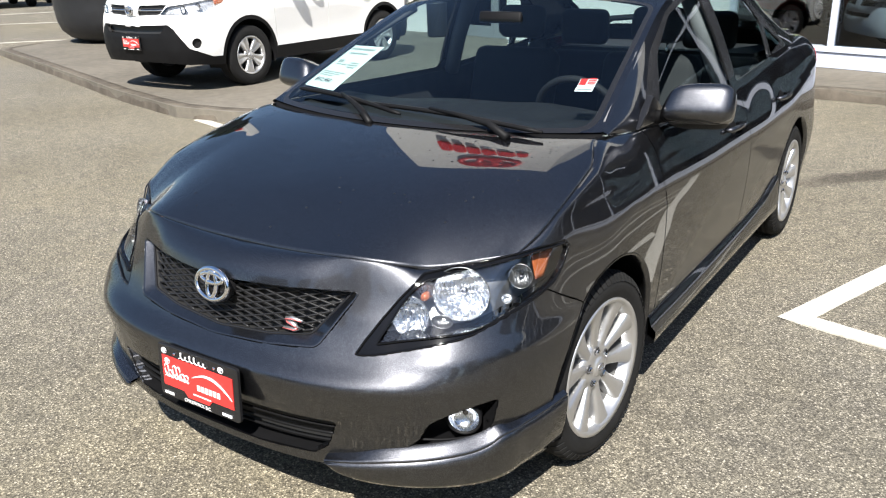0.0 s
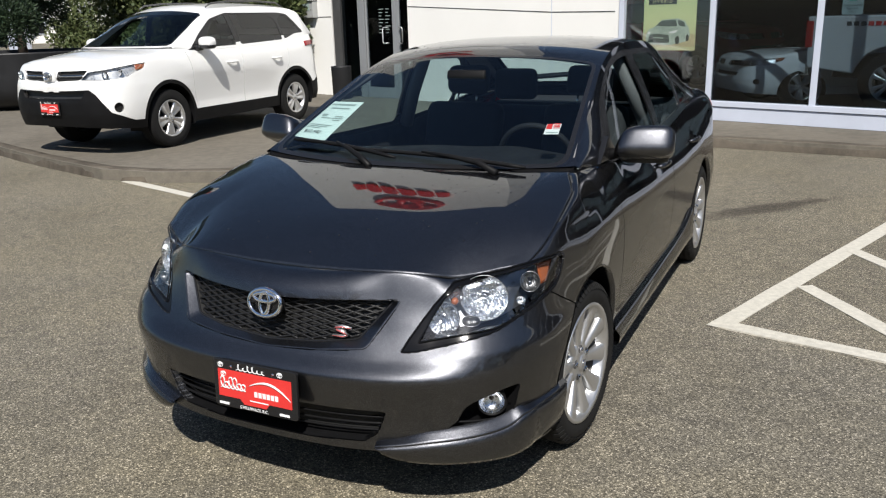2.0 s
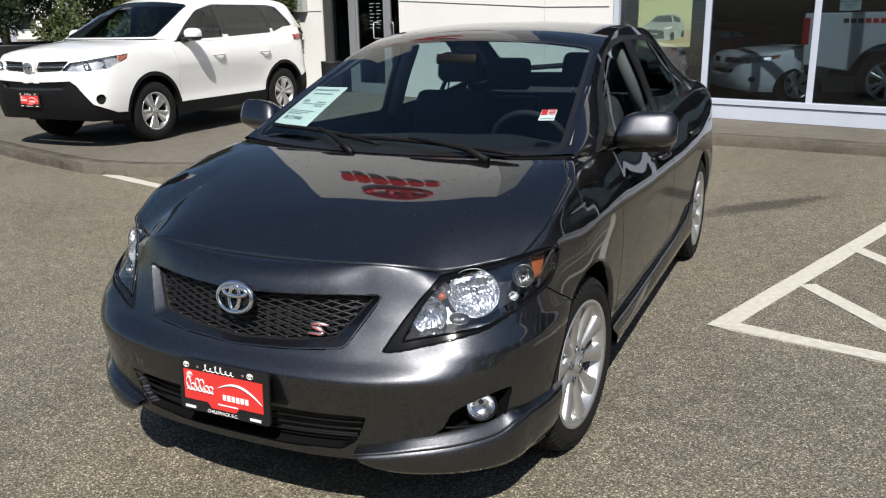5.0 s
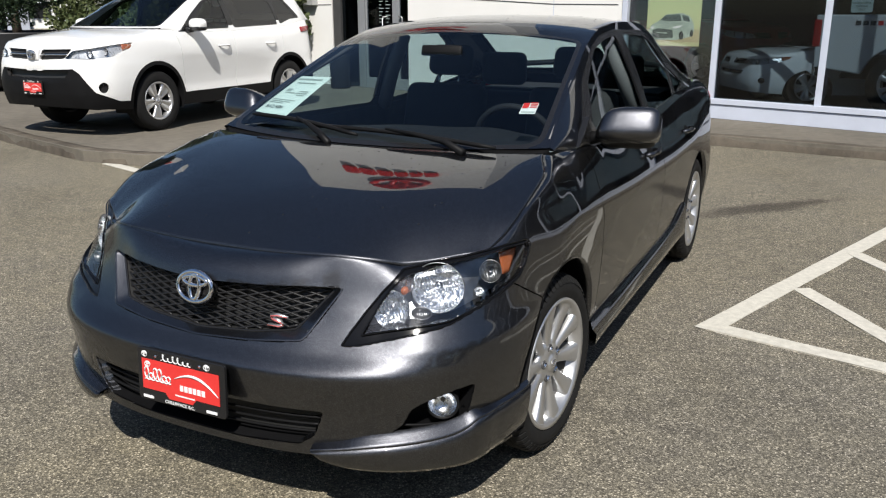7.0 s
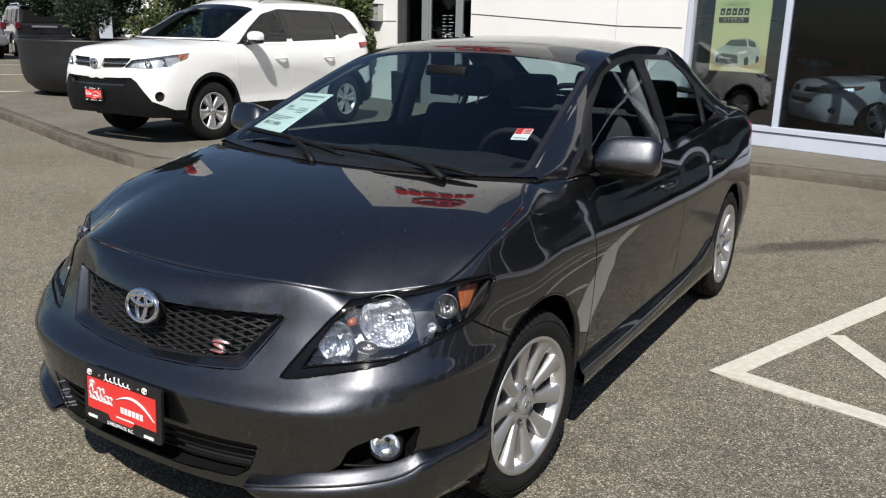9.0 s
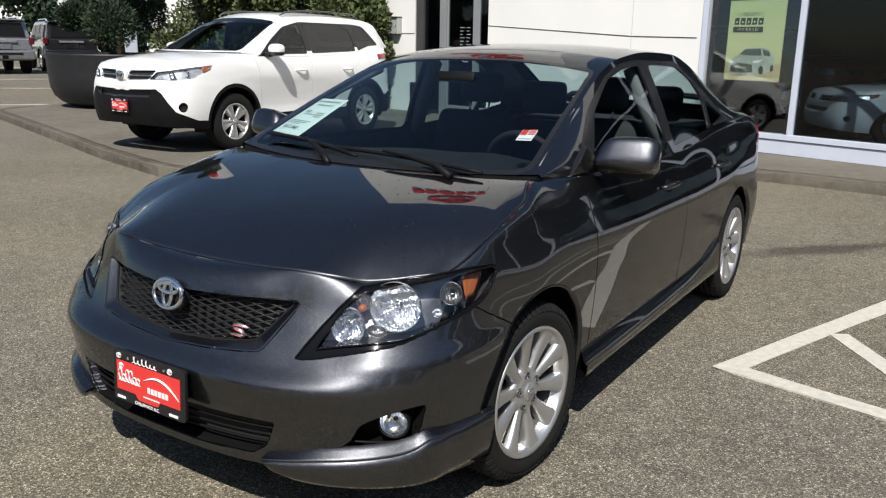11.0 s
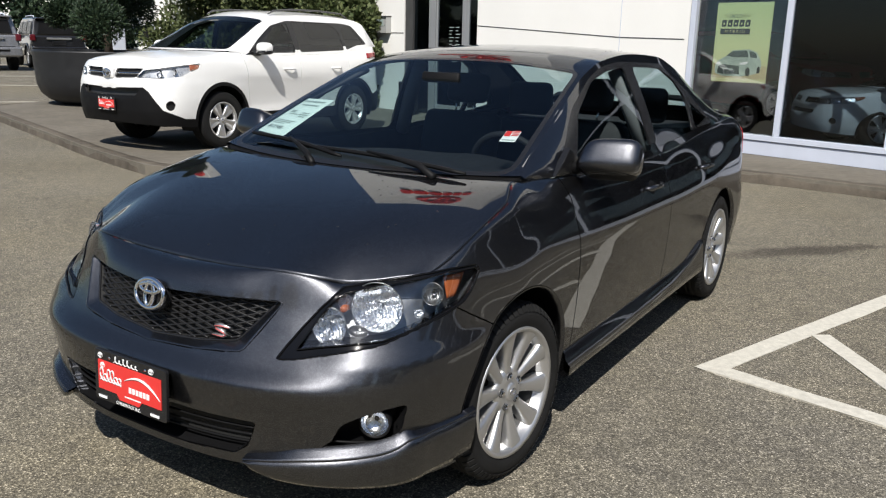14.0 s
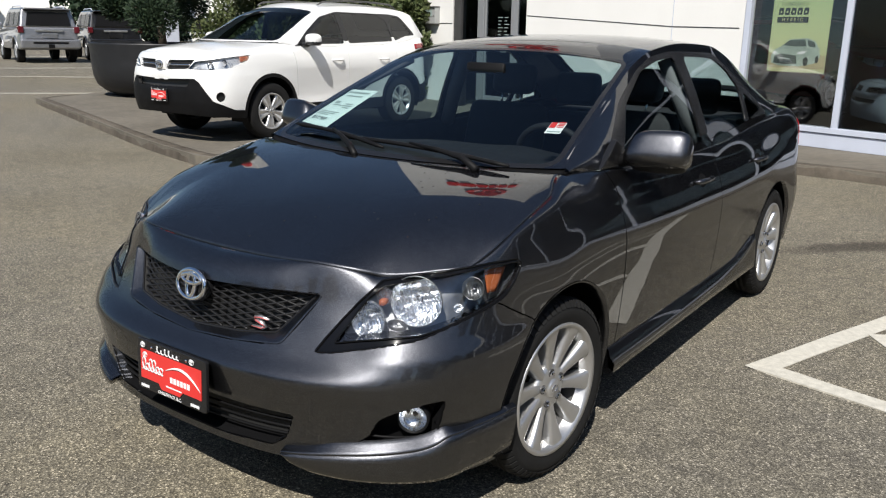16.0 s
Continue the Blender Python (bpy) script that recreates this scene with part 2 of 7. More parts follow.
def part(name, bm, mat, parent=None, label="", smooth=False):
    me = bpy.data.meshes.new(name)
    bm.normal_update()
    bm.to_mesh(me)
    bm.free()
    me.materials.append(mat)
    if smooth:
        me.shade_smooth()
    ob = new(name, me)
    if parent:
        ob.parent = parent
    if label:
        tagged(ob, label)
    return ob


def thing(name, at, label, category, group="", rz=0.0, kind=""):
    e = new(name)
    e.empty_display_size = 0.2
    e.matrix_basis = pose(*at, 0, 0, rz)
    return tagged(e, label, category, group, kind)


def box_bm(x0, x1, y0, y1, z0, z1, bev=0.0, seg=2):
    bm = bmesh.new()
    bmesh.ops.create_cube(bm, size=1.0, matrix=Matrix.LocRotScale(((x0 + x1) / 2, (y0 + y1) / 2, (z0 + z1) / 2), None, (x1 - x0, y1 - y0, z1 - z0)))
    if bev:
        bmesh.ops.bevel(bm, geom=bm.edges[:], offset=bev, segments=seg, affect='EDGES', profile=0.5)
    return bm


def prism(pts, z0, z1, plane="xy", bev=0.0):
    """A closed outline, drawn out from z0 to z1 along the third axis."""
    bm = bmesh.new()
    put = {"xy": lambda a, b, c: (a, b, c), "xz": lambda a, b, c: (a, c, b), "yz": lambda a, b, c: (c, a, b)}[plane]
    lo, hi = [bm.verts.new(put(a, b, z0)) for a, b in pts], [bm.verts.new(put(a, b, z1)) for a, b in pts]
    n = len(pts)
    bm.faces.new(lo[::-1])
    bm.faces.new(hi)
    for k in range(n):
        bm.faces.new((lo[k], lo[(k + 1) % n], hi[(k + 1) % n], hi[k]))
    bmesh.ops.recalc_face_normals(bm, faces=bm.faces)
    if bev:
        bmesh.ops.bevel(bm, geom=bm.edges[:], offset=bev, segments=2, affect='EDGES', profile=0.5)
    return bm


def lathe(profile, n=48, axis="x"):
    """Verts and faces of a profile of (radius, along) turned about an axis."""
    vs, fs = [], []
    for r, a in profile:
        for k in range(n):
            c, s = math.cos(2 * math.pi * k / n) * r, math.sin(2 * math.pi * k / n) * r
            vs.append({"x": (a, c, s), "y": (c, a, s), "z": (c, s, a)}[axis])
    for j in range(len(profile) - 1):
        for k in range(n):
            q = (j * n + k, j * n + (k + 1) % n, (j + 1) * n + (k + 1) % n, (j + 1) * n + k)
            fs.append(q if axis != "y" else q[::-1])
    return vs, fs


def tube(path, radius, n=8, closed=False):
    """Verts and faces of a round bar along a path; radius may be a list."""
    pts = [Vector(p) for p in path]
    vs, fs, m = [], [], len(pts)
    up = Vector((0, 0, 1))
    for i, p in enumerate(pts):
        a, b = pts[(i - 1) % m if closed else max(i - 1, 0)], pts[(i + 1) % m if closed else min(i + 1, m - 1)]
        d = (b - a).normalized()
        u = d.cross(up)
        u = d.cross(Vector((1, 0, 0))) if u.length < 0.1 else u
        u.normalize()
        w = u.cross(d)
        r = radius[i] if isinstance(radius, (list, tuple)) else radius
        for k in range(n):
            t = 2 * math.pi * k / n
            vs.append(p + (u * math.cos(t) + w * math.sin(t)) * r)
    for i in range(m if closed else m - 1):
        for k in range(n):
            fs.append((i * n + k, i * n + (k + 1) % n, ((i + 1) % m) * n + (k + 1) % n, ((i + 1) % m) * n + k))
    if not closed:
        fs += [tuple(range(n))[::-1], tuple(range((m - 1) * n, m * n))]
    return vs, fs


def joined(*pieces):
    vs, fs = [], []
    for v, f in pieces:
        o = len(vs)
        vs += list(v)
        fs += [tuple(k + o for k in q) for q in f]
    return vs, fs


def moved(vf, m):
    return [m @ Vector(v) for v in vf[0]], vf[1]


def pchip(xs, ys):
    """A smooth curve through keys that never overshoots."""
    xs, ys = np.array(xs, float), np.array(ys, float)
    h, d = np.diff(xs), np.diff(ys) / np.diff(xs)
    m = np.zeros(len(xs))
    m[0], m[-1] = d[0], d[-1]
    for k in range(1, len(xs) - 1):
        if d[k - 1] * d[k] > 0:
            a, b = 2 * h[k] + h[k - 1], h[k] + 2 * h[k - 1]
            m[k] = (a + b) / (a / d[k - 1] + b / d[k])

    def f(x):
        x = np.clip(np.asarray(x, float), xs[0], xs[-1])
        k = np.clip(np.searchsorted(xs, x) - 1, 0, len(xs) - 2)
        t = (x - xs[k]) / h[k]
        return (ys[k] * (1 + 2 * t) * (1 - t) ** 2 + h[k] * m[k] * t * (1 - t) ** 2 + ys[k + 1] * t * t * (3 - 2 * t) + h[k] * m[k + 1] * t * t * (t - 1))
    return f


# ---- car bodies ----
class Shell:
    """The band of a car's body from sill to shoulder, over its plan outline. s runs round the outline from the nose, z is the height."""

    def __init__(self, nose, tail, hw, fl, fn, rl, rn, top, bottom, zkeys, columns, soft):
        th = np.linspace(0, math.pi / 2, 400)
        fx, fy = hw * np.sin(th) ** (2 / fn), nose + fl - fl * np.cos(th) ** (2 / fn)
        rx, ry = hw * np.sin(th[::-1]) ** (2 / rn), tail - rl + rl * np.cos(th[::-1]) ** (2 / rn)
        yy = np.linspace(nose + fl, tail - rl, 300)[1:-1]
        X, Y = np.concatenate([fx, np.full(len(yy), hw), rx]), np.concatenate([fy, yy, ry])
        S = np.concatenate([[0], np.cumsum(np.hypot(np.diff(X), np.diff(Y)))])
        self.length = S[-1]
        self.s0 = np.linspace(0, self.length, 2400)
        self.x0, self.y0 = np.interp(self.s0, S, X), np.interp(self.s0, S, Y)
        dx, dy = np.gradient(self.x0, self.s0), np.gradient(self.y0, self.s0)
        w = np.hypot(dx, dy)
        self.nx, self.ny = dy / w, -dx / w
        k = np.ones(41) / 41
        pad = lambda a, sgn: np.convolve(np.concatenate([sgn * a[20:0:-1], a, sgn * a[-2:-22:-1]]), k, "valid")
        self.nx, self.ny = pad(self.nx, -1), pad(self.ny, 1)
        w = np.hypot(self.nx, self.ny)
        self.nx, self.ny = self.nx / w, self.ny / w
        ts = [self.s_of(p[0], p[1]) for p in top]
        ti = [self.inset_of(p[0], p[1]) for p in top]
        self.ztop, self.itop = pchip(ts, [p[2] for p in top]), pchip(ts, ti)
        self.zbot = pchip([self.s_of(*p[:2]) for p in bottom], [p[2] for p in bottom])
        self.cs = np.array([self.s_of(*c[0]) for c in columns])
        self.cf = [pchip(zkeys, c[1]) for c in columns]
        self.soft_h = pchip([self.s_of(*p[0]) for p in soft], [p[1] for p in soft])
        self.soft_k = pchip([self.s_of(*p[0]) for p in soft], [p[2] for p in soft])

    def s_of(self, x, y):
        return float(self.s0[np.argmin((self.x0 - x) ** 2 + (self.y0 - y) ** 2)])

    def inset_of(self, x, y):
        k = np.argmin((self.x0 - x) ** 2 + (self.y0 - y) ** 2)
        return float((self.x0[k] - x) * self.nx[k] + (self.y0[k] - y) * self.ny[k])

    def lower(self, s, z):
        vals = np.array([f(z) for f in self.cf])
        h = np.diff(self.cs)
        wide = h.reshape((-1,) + (1,) * (vals.ndim - 1))
        d = np.diff(vals, axis=0) / wide
        a, b = 2 * wide[1:] + wide[:-1], wide[1:] + 2 * wide[:-1]
        p = np.where(d[:-1] * d[1:] > 0, d[:-1] * d[1:], 0)
        inner = (a + b) * p / np.where(p > 0, a * d[1:] + b * d[:-1], 1)
        m = np.concatenate([0 * vals[:1], inner, 0 * vals[:1]])
        k = np.clip(np.searchsorted(self.cs, s) - 1, 0, len(self.cs) - 2)
        t = np.clip((s - self.cs[k]) / h[k], 0, 1)
        v0, v1, m0, m1 = (np.take_along_axis(q, k[None] + o, 0)[0] for q, o in ((vals, 0), (vals, 1), (m, 0), (m, 1)))
        return v0 * (1 + 2 * t) * (1 - t) ** 2 + h[k] * m0 * t * (1 - t) ** 2 + v1 * t * t * (3 - 2 * t) + h[k] * m1 * t * t * (t - 1)

    def at(self, s, z, out=0.0):
        """Points of the surface; negative s is the car's other side."""
        s, z = np.asarray(s, float), np.asarray(z, float)
        sg, a = np.where(s < 0, -1.0, 1.0), np.abs(s)
        zt = self.ztop(a)
        h = self.soft_h(a)
        t = np.clip((z - (zt - h)) / h, 0, 1)
        k = self.soft_k(a)
        f = k * (1 - np.sqrt(np.maximum(0, 1 - t * t))) + (1 - k) * t ** 2
        low, low_t = self.lower(a, z), self.lower(a, zt)
        ins = low + (self.itop(a) - low_t) * f - out
        x, y = np.interp(a, self.s0, self.x0) - np.interp(a, self.s0, self.nx) * ins, np.interp(a, self.s0, self.y0) - np.interp(a, self.s0, self.ny) * ins
        return np.stack([x * sg, y, z + 0 * x], -1)

    def one(self, s, z, out=0.0):
        return Vector(self.at(np.array([s]), np.array([z]), out)[0])


def inside(poly, px, py):
    c = np.zeros(px.shape, bool)
    n = len(poly)
    for i in range(n):
        (x0, y0), (x1, y1) = poly[i], poly[(i + 1) % n]
        if y0 != y1:
            c ^= ((y0 > py) != (y1 > py)) & (px < (x1 - x0) * (py - y0) / (y1 - y0) + x0)
    return c


def nearest(poly, px, py):
    bx, by, bd = px.copy(), py.copy(), np.full(px.shape, 1e9)
    n = len(poly)
    for i in range(n):
        (x0, y0), (x1, y1) = poly[i], poly[(i + 1) % n]
        dx, dy = x1 - x0, y1 - y0
        t = np.clip(((px - x0) * dx + (py - y0) * dy) / max(dx * dx + dy * dy, 1e-12), 0, 1)
        qx, qy = x0 + t * dx, y0 + t * dy
        d = np.hypot(px - qx, py - qy)
        m = d < bd
        bx, by, bd = np.where(m, qx, bx), np.where(m, qy, by), np.where(m, d, bd)
    return bx, by, bd


def rounded(pts, r, n=5):
    """A closed outline with its corners rounded."""
    out = []
    m = len(pts)
    for i in range(m):
        p, a, b = Vector(pts[i]), Vector(pts[i - 1]), Vector(pts[(i + 1) % m])
        da, db = (a - p), (b - p)
        ra = min(r, da.length * 0.45, db.length * 0.45)
        p0, p1 = p + da.normalized() * ra, p + db.normalized() * ra
        for k in range(n + 1):
            t = k / n
            q = p0 * (1 - t) ** 2 + p * 2 * t * (1 - t) + p1 * t * t
            out.append((q.x, q.y))
    return out


def circle(cx, cy, r, n=72):
    return [(cx + r * math.cos(2 * math.pi * k / n), cy + r * math.sin(2 * math.pi * k / n)) for k in range(n)]


def cut_grid(sg, vg, place, zmap, regions, default, cell):
    """Cuts a grid over (s, z) into pieces along outlines. regions: (name, outline, snap). Returns name -> (points, faces) and the rims between names."""
    ns, nv = len(sg), len(vg)
    S = np.repeat(np.array(sg, float)[:, None], nv, 1)
    Z = zmap(S, np.repeat(np.array(vg, float)[None], ns, 0))
    cs = (S[:-1, :-1] + S[1:, :-1] + S[:-1, 1:] + S[1:, 1:]) / 4
    cz = (Z[:-1, :-1] + Z[1:, :-1] + Z[:-1, 1:] + Z[1:, 1:]) / 4
    names = [r[0] for r in regions]
    who = np.full(cs.shape, len(regions))
    for k in range(len(regions) - 1, -1, -1):
        who[inside(regions[k][1], cs, cz)] = k
    # corners between two pieces move onto the outline that parts them
    big = np.pad(who, 1, mode="edge")
    around = np.stack([big[:-1, :-1], big[1:, :-1], big[:-1, 1:], big[1:, 1:]])
    lo, hi = around.min(0), around.max(0)
    for k, (name, poly, snap) in enumerate(regions):
        m = (lo == k) & (hi > k)
        if snap and m.any():
            qx, qy, _ = nearest(poly, S[m], Z[m])
            ii, jj = np.where(m)
            rim = (jj == 0) | (jj == nv - 1)
            end = (ii == 0) | (ii == ns - 1)
            S[m] = np.where(end, S[m], qx)
            Z[m] = np.where(rim, Z[m], qy)
    P = place(S, Z)
    who = np.where(who == len(regions), -1, who)
    return P, S, Z, who, names, default(cs, cz)


def panel_mesh(P, mask, gap=0.0, rim=0.0, inward=None, flip=False):
    """Verts and faces of the marked cells of a grid; edges drawn back by half a gap, with rims turned inward."""
    ns, nv = P.shape[:2]
    idx = np.full((ns, nv), -1)
    fi, fj = np.where(mask)
    use = np.zeros((ns, nv), bool)
    for di in (0, 1):
        for dj in (0, 1):
            use[fi + di, fj + dj] = True
    idx[use] = np.arange(use.sum())
    verts = P[use].copy()
    faces = np.stack([idx[fi, fj], idx[fi + 1, fj], idx[fi + 1, fj + 1], idx[fi, fj + 1]], 1)
    if flip:
        faces = faces[:, ::-1]
    count = {}
    for f in faces:
        for k in range(4):
            a, b = int(f[k]), int(f[(k + 1) % 4])
            if (b, a) in count:
                del count[(b, a)]
            else:
                count[(a, b)] = True
    edge = list(count)
    faces = [tuple(f) for f in faces]
    if gap and edge:
        cen = np.zeros_like(verts)
        num = np.zeros(len(verts))
        fa = np.array(faces)
        mid = verts[fa].mean(1)
        for k in range(4):
            np.add.at(cen, fa[:, k], mid)
            np.add.at(num, fa[:, k], 1)
        b = np.unique(np.array(edge).ravel())
        d = cen[b] / num[b, None] - verts[b]
        L = np.linalg.norm(d, axis=1)
        verts[b] += d / np.maximum(L, 1e-6)[:, None] * np.minimum(gap / 2, L * 0.6)[:, None]
    if rim and edge:
        vs = list(verts)
        for a, b in edge:
            n = len(vs)
            vs += [verts[a], verts[b], verts[b] + inward(verts[b]) * rim, verts[a] + inward(verts[a]) * rim]
            faces.append((n + 1, n, n + 3, n + 2))
        verts = vs
    return verts, faces


def grid_faces(nu, nv, flip=False):
    q = [(i * nv + j, (i + 1) * nv + j, (i + 1) * nv + j + 1, i * nv + j + 1) for i in range(nu - 1) for j in range(nv - 1)]
    return [f[::-1] for f in q] if flip else q


def slab(name, P, mat, parent, label="", thick=0.004, flip=False):
    """A grid of points as a sheet with thickness."""
    nu, nv = P.shape[:2]
    ob = part_py(name, P.reshape(-1, 3), grid_faces(nu, nv, flip), mat, parent, label)
    if thick:
        md = ob.modifiers.new("thickness", 'SOLIDIFY')
        md.thickness, md.offset = thick, -1
    return ob


def wheel(car, at, R, rim_r, width, side, spokes, mat_rim, hub_mat=None, pairs=False, turn=0.0, steer=0.0, wide=False):
    """A wheel on the outer side (+1: towards +x): tyre, rim, spokes, hub, nuts. at: the middle of its outer face."""
    w = new("wheel")
    w.parent = car
    w.matrix_basis = pose(*at, 0, 0, steer + (0 if side > 0 else 180)) @ pose(0, 0, 0, turn)
    b = -width
    tyre = [(rim_r - 0.012, b + 0.012), (rim_r + 0.004, b + 0.002), (rim_r + 0.03, b - 0.004), (R - 0.035, b - 0.002), (R - 0.010, b + 0.014), (R, b + 0.035)]
    for k in range(4):
        g = b + 0.035 + (width - 0.07) * (k + 0.65) / 4.3
        tyre += [(R, g - 0.006), (R - 0.007, g - 0.005), (R - 0.007, g + 0.005), (R, g + 0.006)]
    tyre += [(R, -0.035), (R - 0.010, -0.014), (R - 0.035, 0.002), (rim_r + 0.045, 0.006), (rim_r + 0.022, 0.004), (rim_r + 0.006, -0.003), (rim_r - 0.012, -0.010)]
    part_py("tyre", *lathe(tyre, 72), M["rubber"], w)
    # shoulder blocks of the tread
    vs, fs = [], []
    nb = 64
    for k in range(nb):
        t0, t1 = 2 * math.pi * (k + 0.12) / nb, 2 * math.pi * (k + 0.82) / nb
        o = len(vs)
        for t in (t0, t1):
            for r, x in ((R - 0.030, 0.0), (R - 0.030, 0.0045), (R - 0.008, -0.0105), (R + 0.0012, -0.034), (R - 0.006, -0.036)):
                vs.append((x, math.cos(t) * r, math.sin(t) * r))
        for j in range(4):
            fs.append((o + j, o + j + 1, o + 6 + j, o + 5 + j)[::-1])
        fs += [(o, o + 1, o + 2, o + 3, o + 4), (o + 9, o + 8, o + 7, o + 6, o + 5)]
    part_py("tread", vs, fs, M["rubber"], w, smooth=False)
    lip = [(rim_r - 0.030, -0.045), (rim_r - 0.024, -0.03), (rim_r - 0.018, -0.012), (rim_r - 0.010, -0.002), (rim_r + 0.002, 0.0015), (rim_r + 0.004, -0.006)]
    part_py("rim", *lathe(lip[::-1], 72), mat_rim, w)
    # silver barrel in dark metal: the shade between the spokes is in its colour
    well = [(rim_r - 0.012, b + 0.02), (rim_r - 0.03, b + 0.03), (rim_r - 0.04, -0.09), (rim_r - 0.030, -0.044)]
    part_py("darkened_rim_well", *lathe(well[::-1], 72), M["dark_metal"], w)
    part_py("brake_disc", *lathe([(0.03, -0.1), (rim_r * 0.66, -0.1), (rim_r * 0.66, -0.12), (0.03, -0.12)][::-1], 40), M["dark_metal"], w)
    part_py("wheel_well_disc", *lathe([(0.001, -0.145), (rim_r - 0.03, -0.145), (rim_r - 0.03, -0.15)][::-1], 40), M["plastic"], w)
    hub = [(0.001, -0.014), (0.026, -0.014), (0.031, -0.018), (0.034, -0.024), (0.040, -0.022), (0.066, -0.028), (0.082, -0.034), (0.088, -0.05), (0.085, -0.07)]
    part_py("hub", *lathe(hub[::-1], 48), mat_rim, w)
    vs, fs = [], []
    for k in range(spokes):
        tc = 2 * math.pi * (k + 0.5) / spokes
        if pairs:
            tc += (0.13 if k % 2 else -0.13) * 2 * math.pi / spokes
        prof = [(0.058, 0.0185, -0.030), (0.10, 0.019, -0.026), (0.15, 0.025, -0.019), (rim_r * 0.82, 0.032, -0.012), (rim_r - 0.02, 0.040, -0.008), (rim_r - 0.008, 0.050, -0.008)]
        fold = ((-0.045, 1.0), (-0.016, 1.0), (-0.004, 0.88), (0.0, 0.55), (0.0, -0.55), (-0.004, -0.88), (-0.016, -1.0), (-0.045, -1.0))
        if wide:
            # a broad cover spoke with two ridges and a valley, splitting towards the rim
            prof = [(0.05, 0.030, -0.022), (0.09, 0.046, -0.016), (0.13, 0.058, -0.012), (rim_r * 0.78, 0.072, -0.010), (rim_r - 0.02, 0.090, -0.012), (rim_r - 0.006, 0.098, -0.014)]
            fold = ((-0.045, 1.0), (-0.018, 1.0), (-0.002, 0.82), (0.0, 0.5), (-0.016, 0.06), (-0.016, -0.06), (0.0, -0.5), (-0.002, -0.82), (-0.018, -1.0), (-0.045, -1.0))
        o = len(vs)
        nf = len(fold)
        for r, hw, x in prof:
            for dx, dw in fold:
                vs.append((x + dx, math.cos(tc) * r - math.sin(tc) * hw * dw, math.sin(tc) * r + math.cos(tc) * hw * dw))
        for j in range(len(prof) - 1):
            for q in range(nf - 1):
                fs.append((o + j * nf + q, o + (j + 1) * nf + q, o + (j + 1) * nf + q + 1, o + j * nf + q + 1)[::-1])
        part_py("spoke", vs, fs, mat_rim, w)
        vs, fs = [], []
    for k in range(5):
        t = 2 * math.pi * (k + 0.25) / 5
        c = Matrix.Translation((-0.026, math.cos(t) * 0.056, math.sin(t) * 0.056))
        seat = lathe([(0.016, -0.004), (0.0165, 0.0015), (0.0125, 0.002), (0.0125, -0.01)][::-1], 20)
        part_py("nut_seat", *moved(seat, c), M["dark_metal"], w)
        nut = lathe([(0.001, 0.011), (0.007, 0.011), (0.0095, 0.006), (0.0105, -0.008)][::-1], 6)
        part_py("lug_nut", *moved(nut, c), M["chrome"], w, smooth=False)
    for k in range(2):
        ring = [((-0.0125), math.cos(t) * 0.017 * (1 if k == 0 else 0.45), math.sin(t) * (0.012 if k == 0 else 0.011)) for t in np.linspace(0, 2 * math.pi, 28, endpoint=False)]
        part_py("cap_ring", *tube(ring, 0.0016, 6, True), M["chrome"], w)
    return w


def text_on(name, words, size, m, mat, parent, depth=0.0006, align='CENTER'):
    cu = bpy.data.curves.new(name, 'FONT')
    cu.body, cu.size, cu.align_x, cu.align_y, cu.extrude = words, size, align, 'CENTER', depth
    cu.materials.append(mat)
    ob = new(name, cu)
    ob.parent = parent
    ob.matrix_basis = m
    return ob


def ovals(name, parent, m, w, h, r, mat):
    """A badge of three crossing ovals."""
    for cw, ch, dz in ((w / 2, h / 2, 0), (w * 0.145, h * 0.42, 0), (w * 0.34, h * 0.155, h * 0.2)):
        pts = [m @ Vector((math.cos(t) * cw, 0, math.sin(t) * ch + dz)) for t in np.linspace(0, 2 * math.pi, 40, endpoint=False)]
        part_py(name, *tube(pts, r, 8, True), mat, parent)


